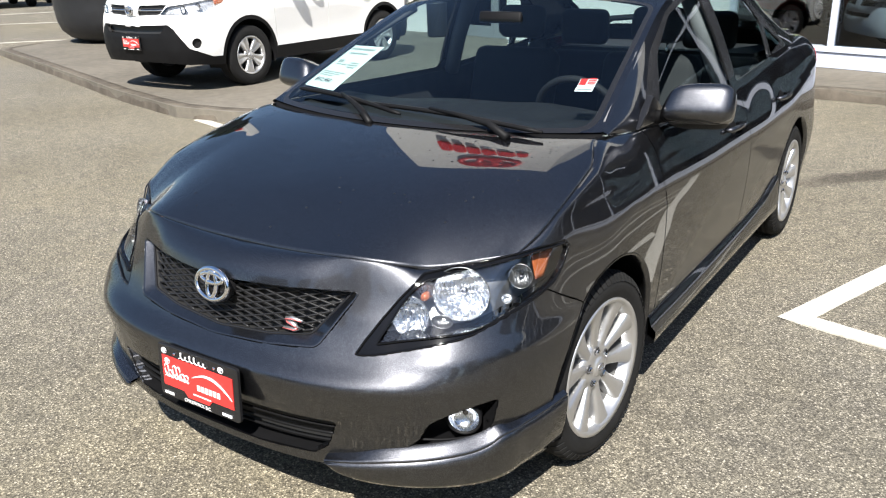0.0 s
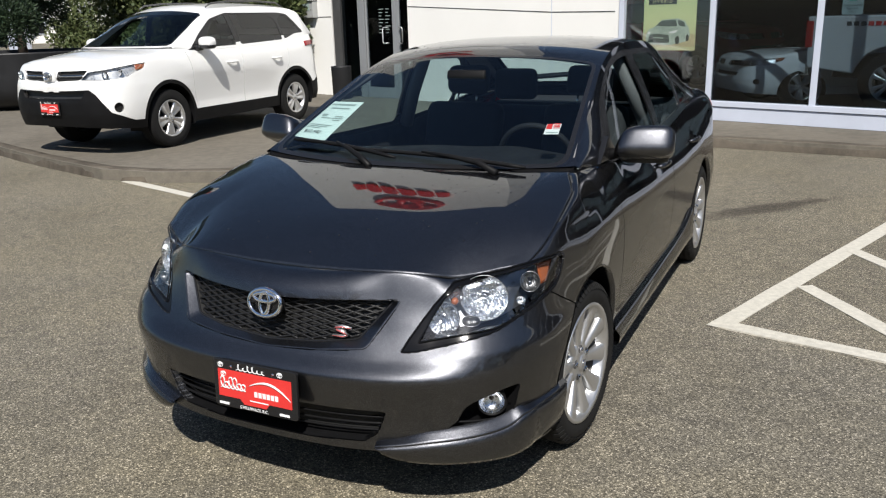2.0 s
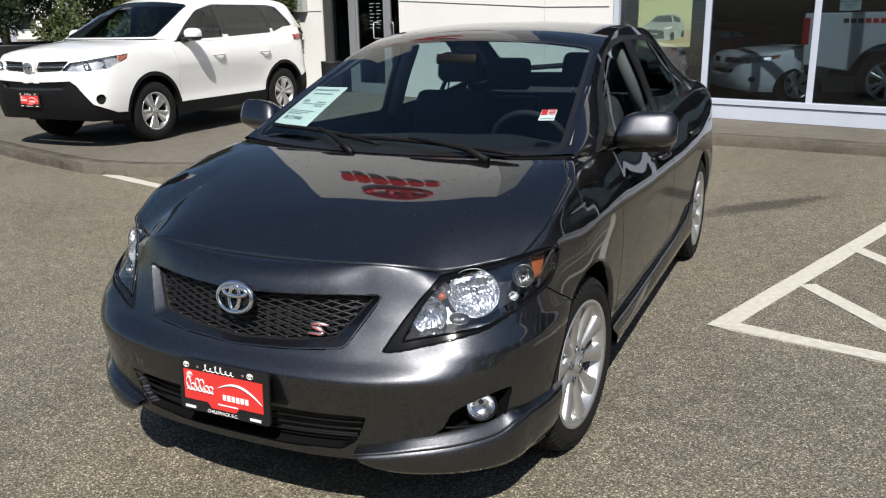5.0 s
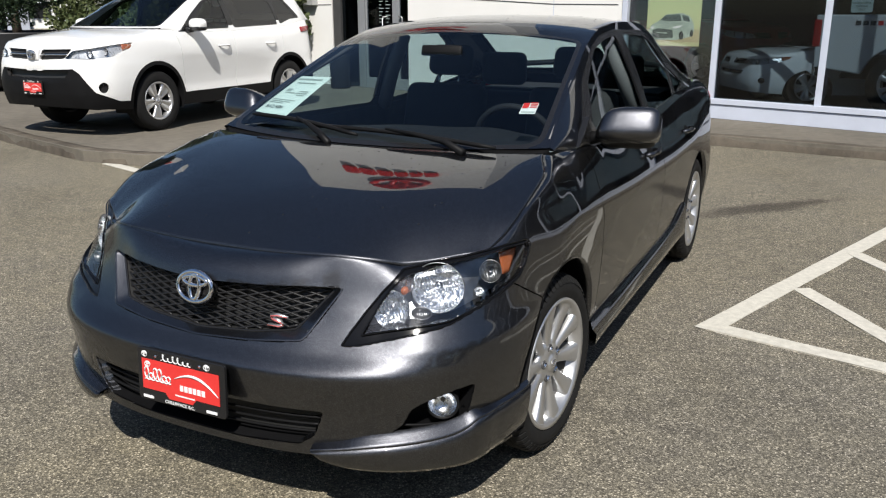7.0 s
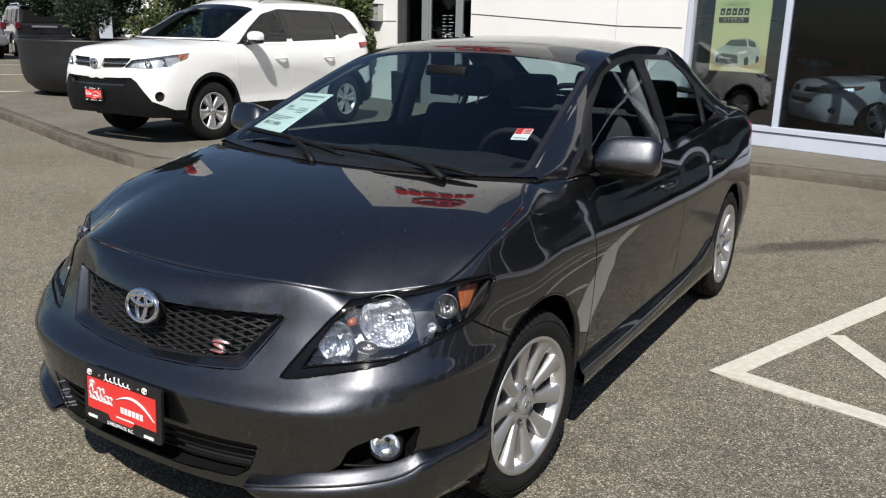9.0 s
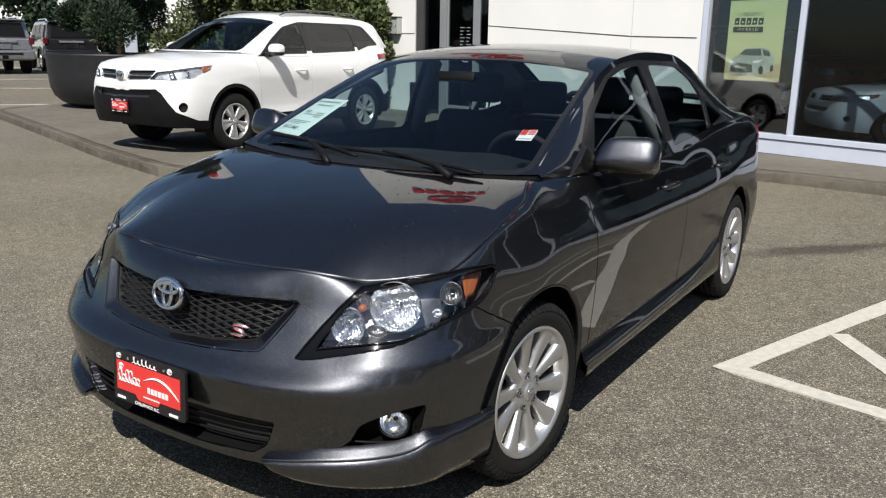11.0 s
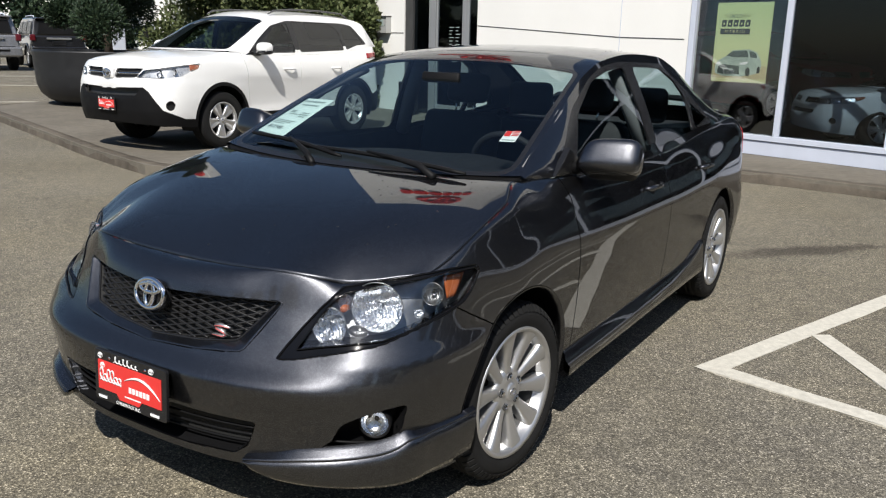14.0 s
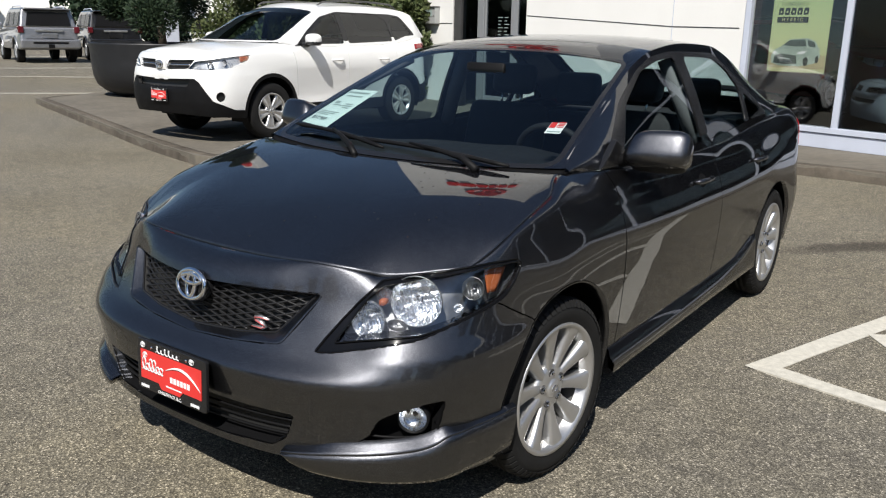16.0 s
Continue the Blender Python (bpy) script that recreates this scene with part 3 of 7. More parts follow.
def sign_plate(parent, at, tilt=0.0):
    """A dealer plate in a black frame: red print with plain white shapes."""
    p = part("plate_frame", prism(rounded([(-0.168, -0.083), (0.168, -0.083), (0.168, 0.083), (-0.168, 0.083)], 0.012, 3), -0.012, 0.0, "xz", 0.002), M["trim"], parent, "black plastic plate frame")
    p.matrix_basis = pose(*at, tilt)
    y = -0.0145
    red = [(-0.148, -0.045), (-0.06, -0.045), (-0.045, -0.062), (0.045, -0.062), (0.06, -0.045), (0.148, -0.045), (0.148, 0.05), (-0.148, 0.05)]
    part("plate_print", prism(red, y, y + 0.003, "xz"), M["red_print"], p, "red printed plate")
    wave = [(-0.02 + 0.165 * t, 0.008 + 0.026 * math.sin(t * 3.0) - 0.03 * t * t) for t in np.linspace(0, 1, 16)]
    vs, fs = tube([(a, y - 0.001, b) for a, b in wave], [0.0012 + 0.003 * math.sin(k / 15 * 3.14) for k in range(16)], 6)
    part_py("plate_swoosh", vs, fs, M["white_print"], p)

    def bar(x0, x1, z0, z1, lean=0.0):
        part("plate_bar", prism([(x0, z0), (x1, z0), (x1 + lean, z1), (x0 + lean, z1)], y - 0.001, y + 0.001, "xz"), M["white_print"], p)
    # plain flowing strokes in place of the dealer's name
    scribble = lambda x0, x1, z0, h, n: [(x0 + (x1 - x0) * t + 0.3 * h * math.sin(t * n * 6.283), y - 0.001, z0 + h * (0.5 - 0.5 * math.cos(t * n * 6.283)) * (1.0 if int(t * n) in (0, 2, 3) else 0.55)) for t in np.linspace(0, 1, 90)]
    part_py("plate_stroke", *tube(scribble(-0.138, -0.035, -0.014, 0.04, 6), 0.0022, 6), M["white_print"], p)
    for k in range(6):
        bar(0.0 + k * 0.0165, 0.0125 + k * 0.0165, -0.027, -0.009)
    bar(-0.02, 0.055, -0.046, -0.042)
    part_py("plate_stroke", *tube(scribble(-0.07, 0.045, 0.056, 0.02, 6), 0.0017, 6), M["white_print"], p)
    for x in (-0.128, 0.118):
        bar(x - 0.02, x + 0.02, -0.074, -0.066)
    text_on("plate_words", "CHILLIWACK B.C.", 0.0145, pose(-0.005, y, -0.073, 90), M["white_print"], p)
    for x, z in ((-0.135, 0.066), (0.105, 0.066), (-0.125, 0.035)):
        ovals("plate_oval", p, pose(x, y - 0.0006, z), 0.021, 0.017, 0.0011, M["white_print"])
    for x in (-0.092, 0.078):
        part_py("plate_screw", *moved(lathe([(0.0005, -0.002), (0.004, -0.0015), (0.0045, 0.001)], 10, "y"), pose(x, y, 0.064)), M["chrome"], p)
    return p


def seat(car, x, y, floor_z, back_z, mat, head=True):
    s = part("front_seat", box_bm(x - 0.25, x + 0.25, y - 0.28, y + 0.25, floor_z, floor_z + 0.16, 0.05, 3), mat, car, smooth=True)
    bm = box_bm(-0.24, 0.24, -0.07, 0.07, 0, back_z - floor_z, 0.055, 3)
    b = part("seat_back", bm, mat, s, smooth=True)
    b.matrix_basis = pose(x, y + 0.27, floor_z + 0.08, -17)
    if head:
        h = part("headrest", box_bm(-0.13, 0.13, -0.05, 0.05, 0.05, 0.22, 0.045, 3), mat, b, smooth=True)
        h.matrix_basis = pose(0, 0.0, back_z - floor_z)
        for dx in (-0.06, 0.06):
            part_py("headrest_post", *tube([(dx, 0, back_z - floor_z - 0.03), (dx, 0, back_z - floor_z + 0.09)], 0.006), M["chrome"], b)


class Cabin:
    """The part of a car over its belt: side windows, windscreen, roof, rear window. rail and belt: rows of y, x, z; ridge: y of the rail, y, z on the middle line."""

    def __init__(self, rail, belt, ridge, bulge=0.014, crown=2.4):
        ry, self.tx, self.tz = [r[0] for r in rail], None, None
        self.tx, self.tz = pchip(ry, [r[1] for r in rail]), pchip(ry, [r[2] for r in rail])
        by = [r[0] for r in belt]
        self.bx, self.bz = pchip(by, [r[1] for r in belt]), pchip(by, [r[2] for r in belt])
        cy = [r[0] for r in ridge]
        self.cy, self.cz = pchip(cy, [r[1] for r in ridge]), pchip(cy, [r[2] for r in ridge])
        self.y0, self.y1, self.bulge, self.crown = ry[0], ry[-1], bulge, crown

    def side(self, y, z, sg=1, out=0.0):
        bx, bz, tx, tz = self.bx(y), self.bz(y), self.tx(y), self.tz(y)
        v = np.clip((z - bz) / np.maximum(tz - bz, 1e-4), 0, 1)
        return np.stack([sg * (bx + (tx - bx) * v + self.bulge * np.sin(math.pi * v) + out), y + 0 * z, z], -1)

    def top(self, a, y, out=0.0):
        c = np.abs(a) ** self.crown
        return np.stack([a * self.tx(y), self.cy(y) + (y - self.cy(y)) * np.abs(a) ** 2.2, self.cz(y) + (self.tz(y) - self.cz(y)) * c + out], -1)

    def build(self, car, paint, screen, rear, windows, frame_poly, glass_front, glass_side, step=0.014, panes=("front_window", "rear_window", "quarter_window")):
        inn = lambda p: np.array([-0.6 * np.sign(p[0]), 0, -0.8]) if abs(p[0]) > 0.3 else np.array([0, 0, -1.0])
        # windscreen, roof, rear window
        sg = np.linspace(-1, 1, int(1.25 / step))
        ys = np.linspace(self.y0, self.y1, int((self.y1 - self.y0) / step))
        box = lambda w, r, rr: rounded([(-w, r[0]), (w, r[0]), (w, r[1]), (-w, r[1])], rr)
        regions = [("windscreen", box(0.94, screen, 0.07), True), ("screen_frit", box(0.968, (screen[0] - 0.02, screen[1] + 0.02), 0.08), True),
                   ("rear_glass", box(0.86, rear, 0.07), True), ("rear_frit", box(0.9, (rear[0] - 0.02, rear[1] + 0.02), 0.08), True)]
        P, S, Z, who, names, _ = cut_grid(sg, np.linspace(0, 1, len(ys)), self.top, lambda s, v: self.y0 + (self.y1 - self.y0) * v, regions, lambda a, b: None, step)
        for k, (nm, mat) in enumerate((("windscreen", glass_front), ("windscreen_border", M["trim"]), ("rear_window_glass", glass_side), ("rear_window_border", M["trim"]))):
            ob = part_py(nm, *panel_mesh(P, who == k), mat, car)
            if "border" not in nm:
                ob.visible_shadow = False
        part_py("roof", *panel_mesh(P, who < 0), paint, car)
        # sides
        for sgn in (1, -1):
            ysd = np.linspace(self.y0 + 0.004, self.y1 - 0.004, int((self.y1 - self.y0) / step))
            regs = [(n, rounded(w, 0.035), True) for n, w in zip(panes, windows)] + [("side_trim", rounded(frame_poly, 0.05), True)]
            zm = lambda s, v: self.bz(s) + (self.tz(s) - self.bz(s)) * v
            P, S, Z, who, names, _ = cut_grid(ysd, np.linspace(0, 1, 36), lambda s, z: self.side(s, z, sgn), zm, regs, lambda a, b: None, step)
            for k, (n, _, _) in enumerate(regs):
                g = n != "side_trim"
                ob = part_py(n, *panel_mesh(P if not g else P - np.array([0.004 * sgn, 0, 0]), who == k, 0, 0 if g else 0.012, lambda p: np.array([-sgn, 0, 0.0]), flip=sgn < 0), (glass_side if g else M["trim"]), car)
                if g:
                    ob.visible_shadow = False
            part_py("pillar_frame", *panel_mesh(P, who < 0, flip=sgn < 0), paint, car)


def coons(lead, back, mid, side, nu, nv, flat=2.0):
    """A patch from its middle line (a = 0) to its side line (a = 1), between two cross lines; mirrored to both sides."""
    a, b = np.meshgrid(np.linspace(-1, 1, nu), np.linspace(0, 1, nv), indexing="ij")
    t = np.abs(a)
    L, B, C, D = lead(t), back(t), mid(b), side(b)
    c00, c10, c01, c11 = lead(np.array(0.0)), lead(np.array(1.0)), back(np.array(0.0)), back(np.array(1.0))
    tt, bb = t[..., None], b[..., None]
    w = tt ** 2
    P = (1 - bb) * L + bb * B + (1 - w) * C + w * D - ((1 - bb) * (1 - w) * c00 + (1 - bb) * w * c10 + bb * (1 - w) * c01 + bb * w * c11)
    P[..., 0] *= np.sign(a)
    return P


def fair(H):
    """Heights of a mirrored panel as one thin plate, held at its edges and its middle line."""
    m = H.shape[0] // 2
    Z = H[m:, :, 2]
    n0, n1 = Z.shape
    idx = np.arange(n0 * n1).reshape(n0, n1)
    da, db = 0.75 / (n0 - 1), 0.72 / (n1 - 1)
    prev = np.vstack([idx[1:2], idx[:-1]])
    bends = ((1 / da ** 2, ((prev[:-1], 1), (idx[:-1], -2), (idx[1:], 1))),
             (1 / db ** 2, ((idx[:, :-2], 1), (idx[:, 1:-1], -2), (idx[:, 2:], 1))),
             (1.4 / (da * db), ((idx[:-1, :-1], 1), (idx[1:, :-1], -1), (idx[:-1, 1:], -1), (idx[1:, 1:], 1))))
    N = n0 * n1
    K = np.zeros((N, N))
    for w, terms in bends:
        for a, ca in terms:
            for b, cb in terms:
                np.add.at(K, (a.ravel(), b.ravel()), w * w * ca * cb)
    held = np.zeros((n0, n1), bool)
    held[0] = held[-1] = held[:, 0] = held[:, -1] = True
    f, h = idx[~held], idx[held]
    z = Z.ravel().copy()
    z[f] = np.linalg.solve(K[np.ix_(f, f)], -K[np.ix_(f, h)] @ z[h])
    out = H.copy()
    out[m:, :, 2] = z.reshape(n0, n1)
    out[:m + 1, :, 2] = z.reshape(n0, n1)[::-1]
    return out


def sedan():
    car = thing("sedan_car", (0, 0, 0), "dark grey metallic sedan parked on asphalt, headlamps off, for sale", "car")
    paint = M["grey_car"]
    # how far the side lies inside the plan outline, from sill to shoulder, at stations round the car
    front_columns = [((0, -0.95), [0.05, 0.03, 0.022, 0.02, 0.008, 0.0, 0.058, 0.078, 0.090, 0.17]),
                     ((0.30, -0.935), [0.05, 0.03, 0.022, 0.02, 0.008, 0.0, 0.056, 0.085, 0.112, 0.18]),
                     ((0.45, -0.905), [0.05, 0.035, 0.025, 0.02, 0.010, 0.0, 0.055, 0.094, 0.131, 0.19]),
                     ((0.60, -0.845), [0.05, 0.035, 0.027, 0.02, 0.010, 0.0, 0.042, 0.090, 0.134, 0.19]),
                     ((0.74, -0.738), [0.05, 0.035, 0.03, 0.018, 0.008, 0.002, 0.016, 0.056, 0.104, 0.16]),
                     ((0.88, -0.33), [0.05, 0.04, 0.03, 0.02, 0.012, 0.006, 0.008, 0.022, 0.032, 0.05]),
                     ((0.885, 0.0), [0.05, 0.036, 0.026, 0.0145, 0.008, 0.0035, 0.001, 0.0, 0.005, 0.03])]
    rear_columns = [((0.885, 0.55), [0.060, 0.045, 0.0345, 0.0225, 0.0148, 0.0085, 0.0045, 0.0018, 0.0005, 0.014]),
                    ((0.885, 2.0), [0.060, 0.045, 0.0345, 0.0225, 0.0148, 0.0085, 0.0045, 0.0018, 0.0005, 0.010]),
                    ((0.885, 2.6), [0.05, 0.036, 0.026, 0.0145, 0.008, 0.0035, 0.001, 0.0, 0.003, 0.02]),
                    ((0.885, 3.1), [0.05, 0.04, 0.03, 0.015, 0.006, 0.002, 0.004, 0.01, 0.015, 0.03]),
                    ((0, 3.58), [0.06, 0.04, 0.02, 0.01, 0.0, 0.0, 0.01, 0.04, 0.05, 0.06])]
    sh = Shell(-0.95, 3.58, 0.885, 0.70, 2.68, 0.62, 2.8,
               top=[(0, -0.753, 0.832), (0.20, -0.751, 0.837), (0.30, -0.747, 0.842), (0.40, -0.735, 0.846), (0.45, -0.721, 0.843), (0.50, -0.697, 0.836), (0.54, -0.668, 0.825), (0.569, -0.640, 0.8145), (0.62, -0.60, 0.817), (0.69, -0.545, 0.829), (0.774, -0.47, 0.847), (0.809, -0.3, 0.920), (0.796, -0.05, 0.988), (0.732, 0.14, 1.037), (0.772, 0.3, 1.03), (0.80, 0.55, 1.015),
                    (0.80, 1.0, 0.995), (0.795, 1.6, 0.995), (0.785, 2.2, 1.03), (0.755, 2.8, 1.07), (0.69, 3.2, 1.085), (0.58, 3.44, 1.07), (0, 3.50, 1.06)],
               bottom=[(0, -0.95, 0.284), (0.40, -0.92, 0.287), (0.60, -0.81, 0.262), (0.75, -0.67, 0.235), (0.885, -0.2, 0.2), (0.885, 0.3, 0.25), (0.885, 1, 0.255), (0.885, 2.9, 0.255), (0.6, 3.5, 0.25), (0, 3.58, 0.26)],
               zkeys=[0.15, 0.24, 0.31, 0.40, 0.47, 0.54, 0.60, 0.66, 0.74, 0.90],
               columns=front_columns + rear_columns,
               soft=[((0, -0.95), 0.05, 1), ((0.6, -0.82), 0.07, 1), ((0.8, -0.6), 0.11, 1), ((0.885, -0.2), 0.2, 1), ((0.885, 0.2), 0.24, 0.7), ((0.885, 0.6), 0.28, 0.1), ((0.885, 2.2), 0.28, 0.1), ((0.885, 2.9), 0.2, 0.8), ((0.5, 3.57), 0.1, 1), ((0, 3.58), 0.1, 1)])
    so = sh.s_of
    yside = lambda y: so(0.885, y)
    s_f = yside(-0.035)
    # outlines in (s, z)
    grille = rounded([(-0.47, 0.757), (-0.25, 0.759), (0, 0.7525), (0.25, 0.759), (0.47, 0.757), (0.345, 0.641), (0.20, 0.623), (0, 0.609), (-0.20, 0.623), (-0.345, 0.641)], 0.016)
    mouth = rounded([(-0.503, 0.766), (-0.25, 0.763), (0, 0.7565), (0.25, 0.763), (0.503, 0.766), (0.382, 0.622), (0.21, 0.607), (0, 0.595), (-0.21, 0.607), (-0.382, 0.622)], 0.02)
    intake = rounded([(-0.457, 0.433), (0.457, 0.433), (0.425, 0.355), (0.38, 0.324), (0.18, 0.314), (-0.18, 0.314), (-0.38, 0.324), (-0.425, 0.355)], 0.012)
    regions, seals, fogs = [], {}, {}
    for sg in (1, -1):
        m = lambda pts: [(sg * a, b) for a, b in pts]
        lamp = rounded([(0.5052, 0.6165), (0.5309, 0.6502), (0.5824, 0.7044), (0.6391, 0.7531), (0.6906, 0.7886), (0.7318, 0.8092), (0.8528, 0.8185), (0.9815, 0.8316), (1.0511, 0.8429), (1.1412, 0.8503), (1.2365, 0.8485), (1.2571, 0.8429), (1.2674, 0.8260), (1.2442, 0.7998), (1.2210, 0.7755), (1.1850, 0.7493), (1.1438, 0.7343), (1.0614, 0.7138), (0.9506, 0.6894), (0.8502, 0.6651), (0.7575, 0.6520), (0.6674, 0.6371), (0.5618, 0.6202)], 0.008)
        fog = rounded([(0.6159, 0.3396), (0.6906, 0.3920), (0.7189, 0.4444), (0.7704, 0.4668), (0.8348, 0.4818), (0.9146, 0.4893), (0.9069, 0.4369), (0.8940, 0.3882), (0.8734, 0.3620), (0.8219, 0.3490), (0.7189, 0.3433)], 0.01)
        clear = rounded([(0.5670, 0.6445), (0.5927, 0.6763), (0.6391, 0.7306), (0.6803, 0.7699), (0.7369, 0.7961), (0.8682, 0.8129), (0.9738, 0.8241), (1.0459, 0.8335), (1.1361, 0.8429), (1.2442, 0.8391), (1.2571, 0.8241), (1.2365, 0.7980), (1.2107, 0.7718), (1.1747, 0.7512), (1.1335, 0.7381), (1.0511, 0.7175), (0.9403, 0.6913), (0.8528, 0.6745), (0.7601, 0.6689), (0.6674, 0.6576)], 0.008)
        seals[sg], fogs[sg] = (m(clear), m(lamp)), m(fog)
        regions += [("lens", m(clear), True), ("headlamp", m(lamp), True), ("fog", m(fog), True), ("arch", m(circle(s_f, 0.322, 0.385)), True), ("arch", m(circle(yside(2.6), 0.322, 0.375)), True)]
        regions.append(("bumper", m([(-0.01, 0.1), (-0.01, 1), (so(0.62, -0.6), 1), (so(0.66, -0.58), 0.8), (1.1386, 0.7362), (1.1773, 0.7138), (1.3292, 0.6333), (yside(-0.2), 0.1)]), True))
        regions.append(("fender", m([(so(0.6, -0.8), 0.4), (so(0.6, -0.8), 1.2), (yside(0.30), 1.2), (yside(0.40), 0.95), (yside(0.42), 0.3), (yside(0.42), 0.1), (yside(-0.25), 0.1)]), True))
        regions.append(("front_door", m(rounded([(yside(0.40), 0.95), (yside(0.42), 0.29), (yside(1.54), 0.29), (yside(1.54), 1.2), (yside(0.28), 1.2)], 0.02)), True))
        regions.append(("rear_door", m(rounded([(yside(1.54), 0.29), (yside(2.12), 0.29), (yside(2.24), 0.45), (yside(2.42), 0.75), (yside(2.44), 1.2), (yside(1.54), 1.2)], 0.02)), True))
    regions += [("grille", mouth, True), ("intake", intake, True)]
    half = np.concatenate([np.linspace(0, 1.55, 150), np.linspace(1.55, sh.length, 200)[1:]])
    sgrid = np.concatenate([-half[:0:-1], half])
    v = np.linspace(0, 1, 84)
    vg = 0.35 * v + 0.65 * np.sin(v * math.pi / 2)
    zm = lambda s, q: sh.zbot(np.abs(s)) + (sh.ztop(np.abs(s)) - sh.zbot(np.abs(s))) * q
    # openings win over panels
    order = {"lens": -1, "grille": 0, "intake": 0, "headlamp": 0, "fog": 0, "arch": 0}
    regions.sort(key=lambda r: order.get(r[0], 1))
    P, S, Z, who, names, _ = cut_grid(sgrid, vg, lambda s, z: sh.at(s, z), zm, regions, lambda a, b: None, 0.009)
    nm = np.array(names + ["rest"])[who]
    left = ((S[:-1, :-1] + S[1:, 1:]) / 2) > 0

    def inn(p):
        d = np.array([-p[0], min(max(p[1], -0.25), 2.96) - p[1] if not -0.25 < p[1] < 2.96 else 0, 0.0])
        if -0.25 < p[1] < 2.96:
            d[1] = 0
        return d / max(np.linalg.norm(d), 1e-6)
    part_py("front_bumper", *panel_mesh(P, nm == "bumper", 0.007, 0.03, inn), paint, car)
    for sg, sel in ((1, left), (-1, ~left)):
        part_py("front_fender", *panel_mesh(P, (nm == "fender") & sel, 0.007, 0.02, inn), paint, car)
        d1 = part_py("front_door", *panel_mesh(P, (nm == "front_door") & sel, 0.007, 0.02, inn), paint, car)
        d2 = part_py("rear_door", *panel_mesh(P, (nm == "rear_door") & sel, 0.007, 0.02, inn), paint, car)
        part_py("quarter_panel", *panel_mesh(P, (nm == "rest") & sel, 0.0, 0.02, inn), paint, car)
        for d, y in ((d1, 1.40), (d2, 2.28)):
            z = 0.875
            pts = [sh.one(sg * yside(y - 0.20 + 0.2 * t), z + 0.005 * math.sin(t * math.pi), 0.004 + 0.034 * math.sin(t * math.pi) ** 0.5) for t in np.linspace(0, 1, 12)]
            part_py("door_handle", *tube(pts, [0.008] + [0.0125] * 10 + [0.008], 10), paint, d)
            cup = [sh.one(sg * yside(y - 0.1 + 0.05 * math.cos(t)), z - 0.004 + 0.03 * math.sin(t), 0.0016) for t in np.linspace(0, 2 * math.pi, 20, endpoint=False)]
            part_py("handle_cup", cup, [tuple(range(20))[::sg]], M["plastic"], d)
        for cy, ar in ((-0.035, 0.385), (2.6, 0.375)):
            rows = []
            for k, (r, ins) in enumerate(((ar, -0.002), (ar - 0.006, 0.0), (ar - 0.009, 0.02), (ar + 0.01, 0.05), (ar + 0.03, 0.25))):
                rows.append([np.array(sh.one(sg * (yside(cy) + r * math.cos(t)), 0.322 + r * math.sin(t), -ins)) if k < 4 else np.array([sg * 0.6, cy + r * math.cos(t), 0.322 + r * math.sin(t)]) for t in np.linspace(-0.32, math.pi + 0.32, 48)])
            part_py("arch_lip", np.array(rows[:3]).reshape(-1, 3), grid_faces(3, 48, sg > 0), paint, car)
            part_py("arch_liner", np.array(rows[2:]).reshape(-1, 3), grid_faces(3, 48, sg > 0), M["plastic"], car)
    # hood
    s_lead = so(0.774, -0.47)
    s_cowl = sh.s_of(0.732, 0.14)

    def side_line(b):
        s = s_lead + (s_cowl - s_lead) * b
        return sh.at(s, sh.ztop(s))
    s1 = side_line(np.array(1.0))
    lead = lambda a: sh.at(a * s_lead, sh.ztop(a * s_lead))
    cowl_y, cowl_z = pchip([0, 0.4, 0.75, 1], [0.0, 0.015, 0.065, float(s1[1])]), pchip([0, 0.5, 0.85, 1], [1.037, 1.037, 1.037, float(s1[2])])
    back = lambda a: np.stack([a * s1[0], cowl_y(a), cowl_z(a)], -1)
    mz = pchip([0, 0.03, 0.07, 0.16, 0.35, 0.6, 0.85, 1], [float(lead(np.array(0.0))[2]), 0.845, 0.860, 0.889, 0.939, 0.983, 1.019, 1.037])
    y_lead = float(lead(np.array(0.0))[1])
    mid = lambda b: np.stack([0 * b, y_lead + (0 - y_lead) * b, mz(b)], -1)
    H = fair(coons(lead, back, mid, side_line, 101, 46))
    # full towards its sides, rolling down to them
    hu, hv = np.meshgrid(np.abs(np.linspace(-1, 1, H.shape[0])), np.linspace(0, 1, H.shape[1]), indexing="ij")
    H[..., 2] += 0.036 * hu ** 2 * (1 - hu ** 6) * np.sin(np.pi * hv)
    # the hood stands a few millimetres clear of its neighbours
    H[:, 0] += (H[:, 1] - H[:, 0]) * 0.3
    H[0] += (H[1] - H[0]) * 0.3
    H[-1] += (H[-2] - H[-1]) * 0.3
    slab("hood", H, paint, car, thick=0.012, flip=False)
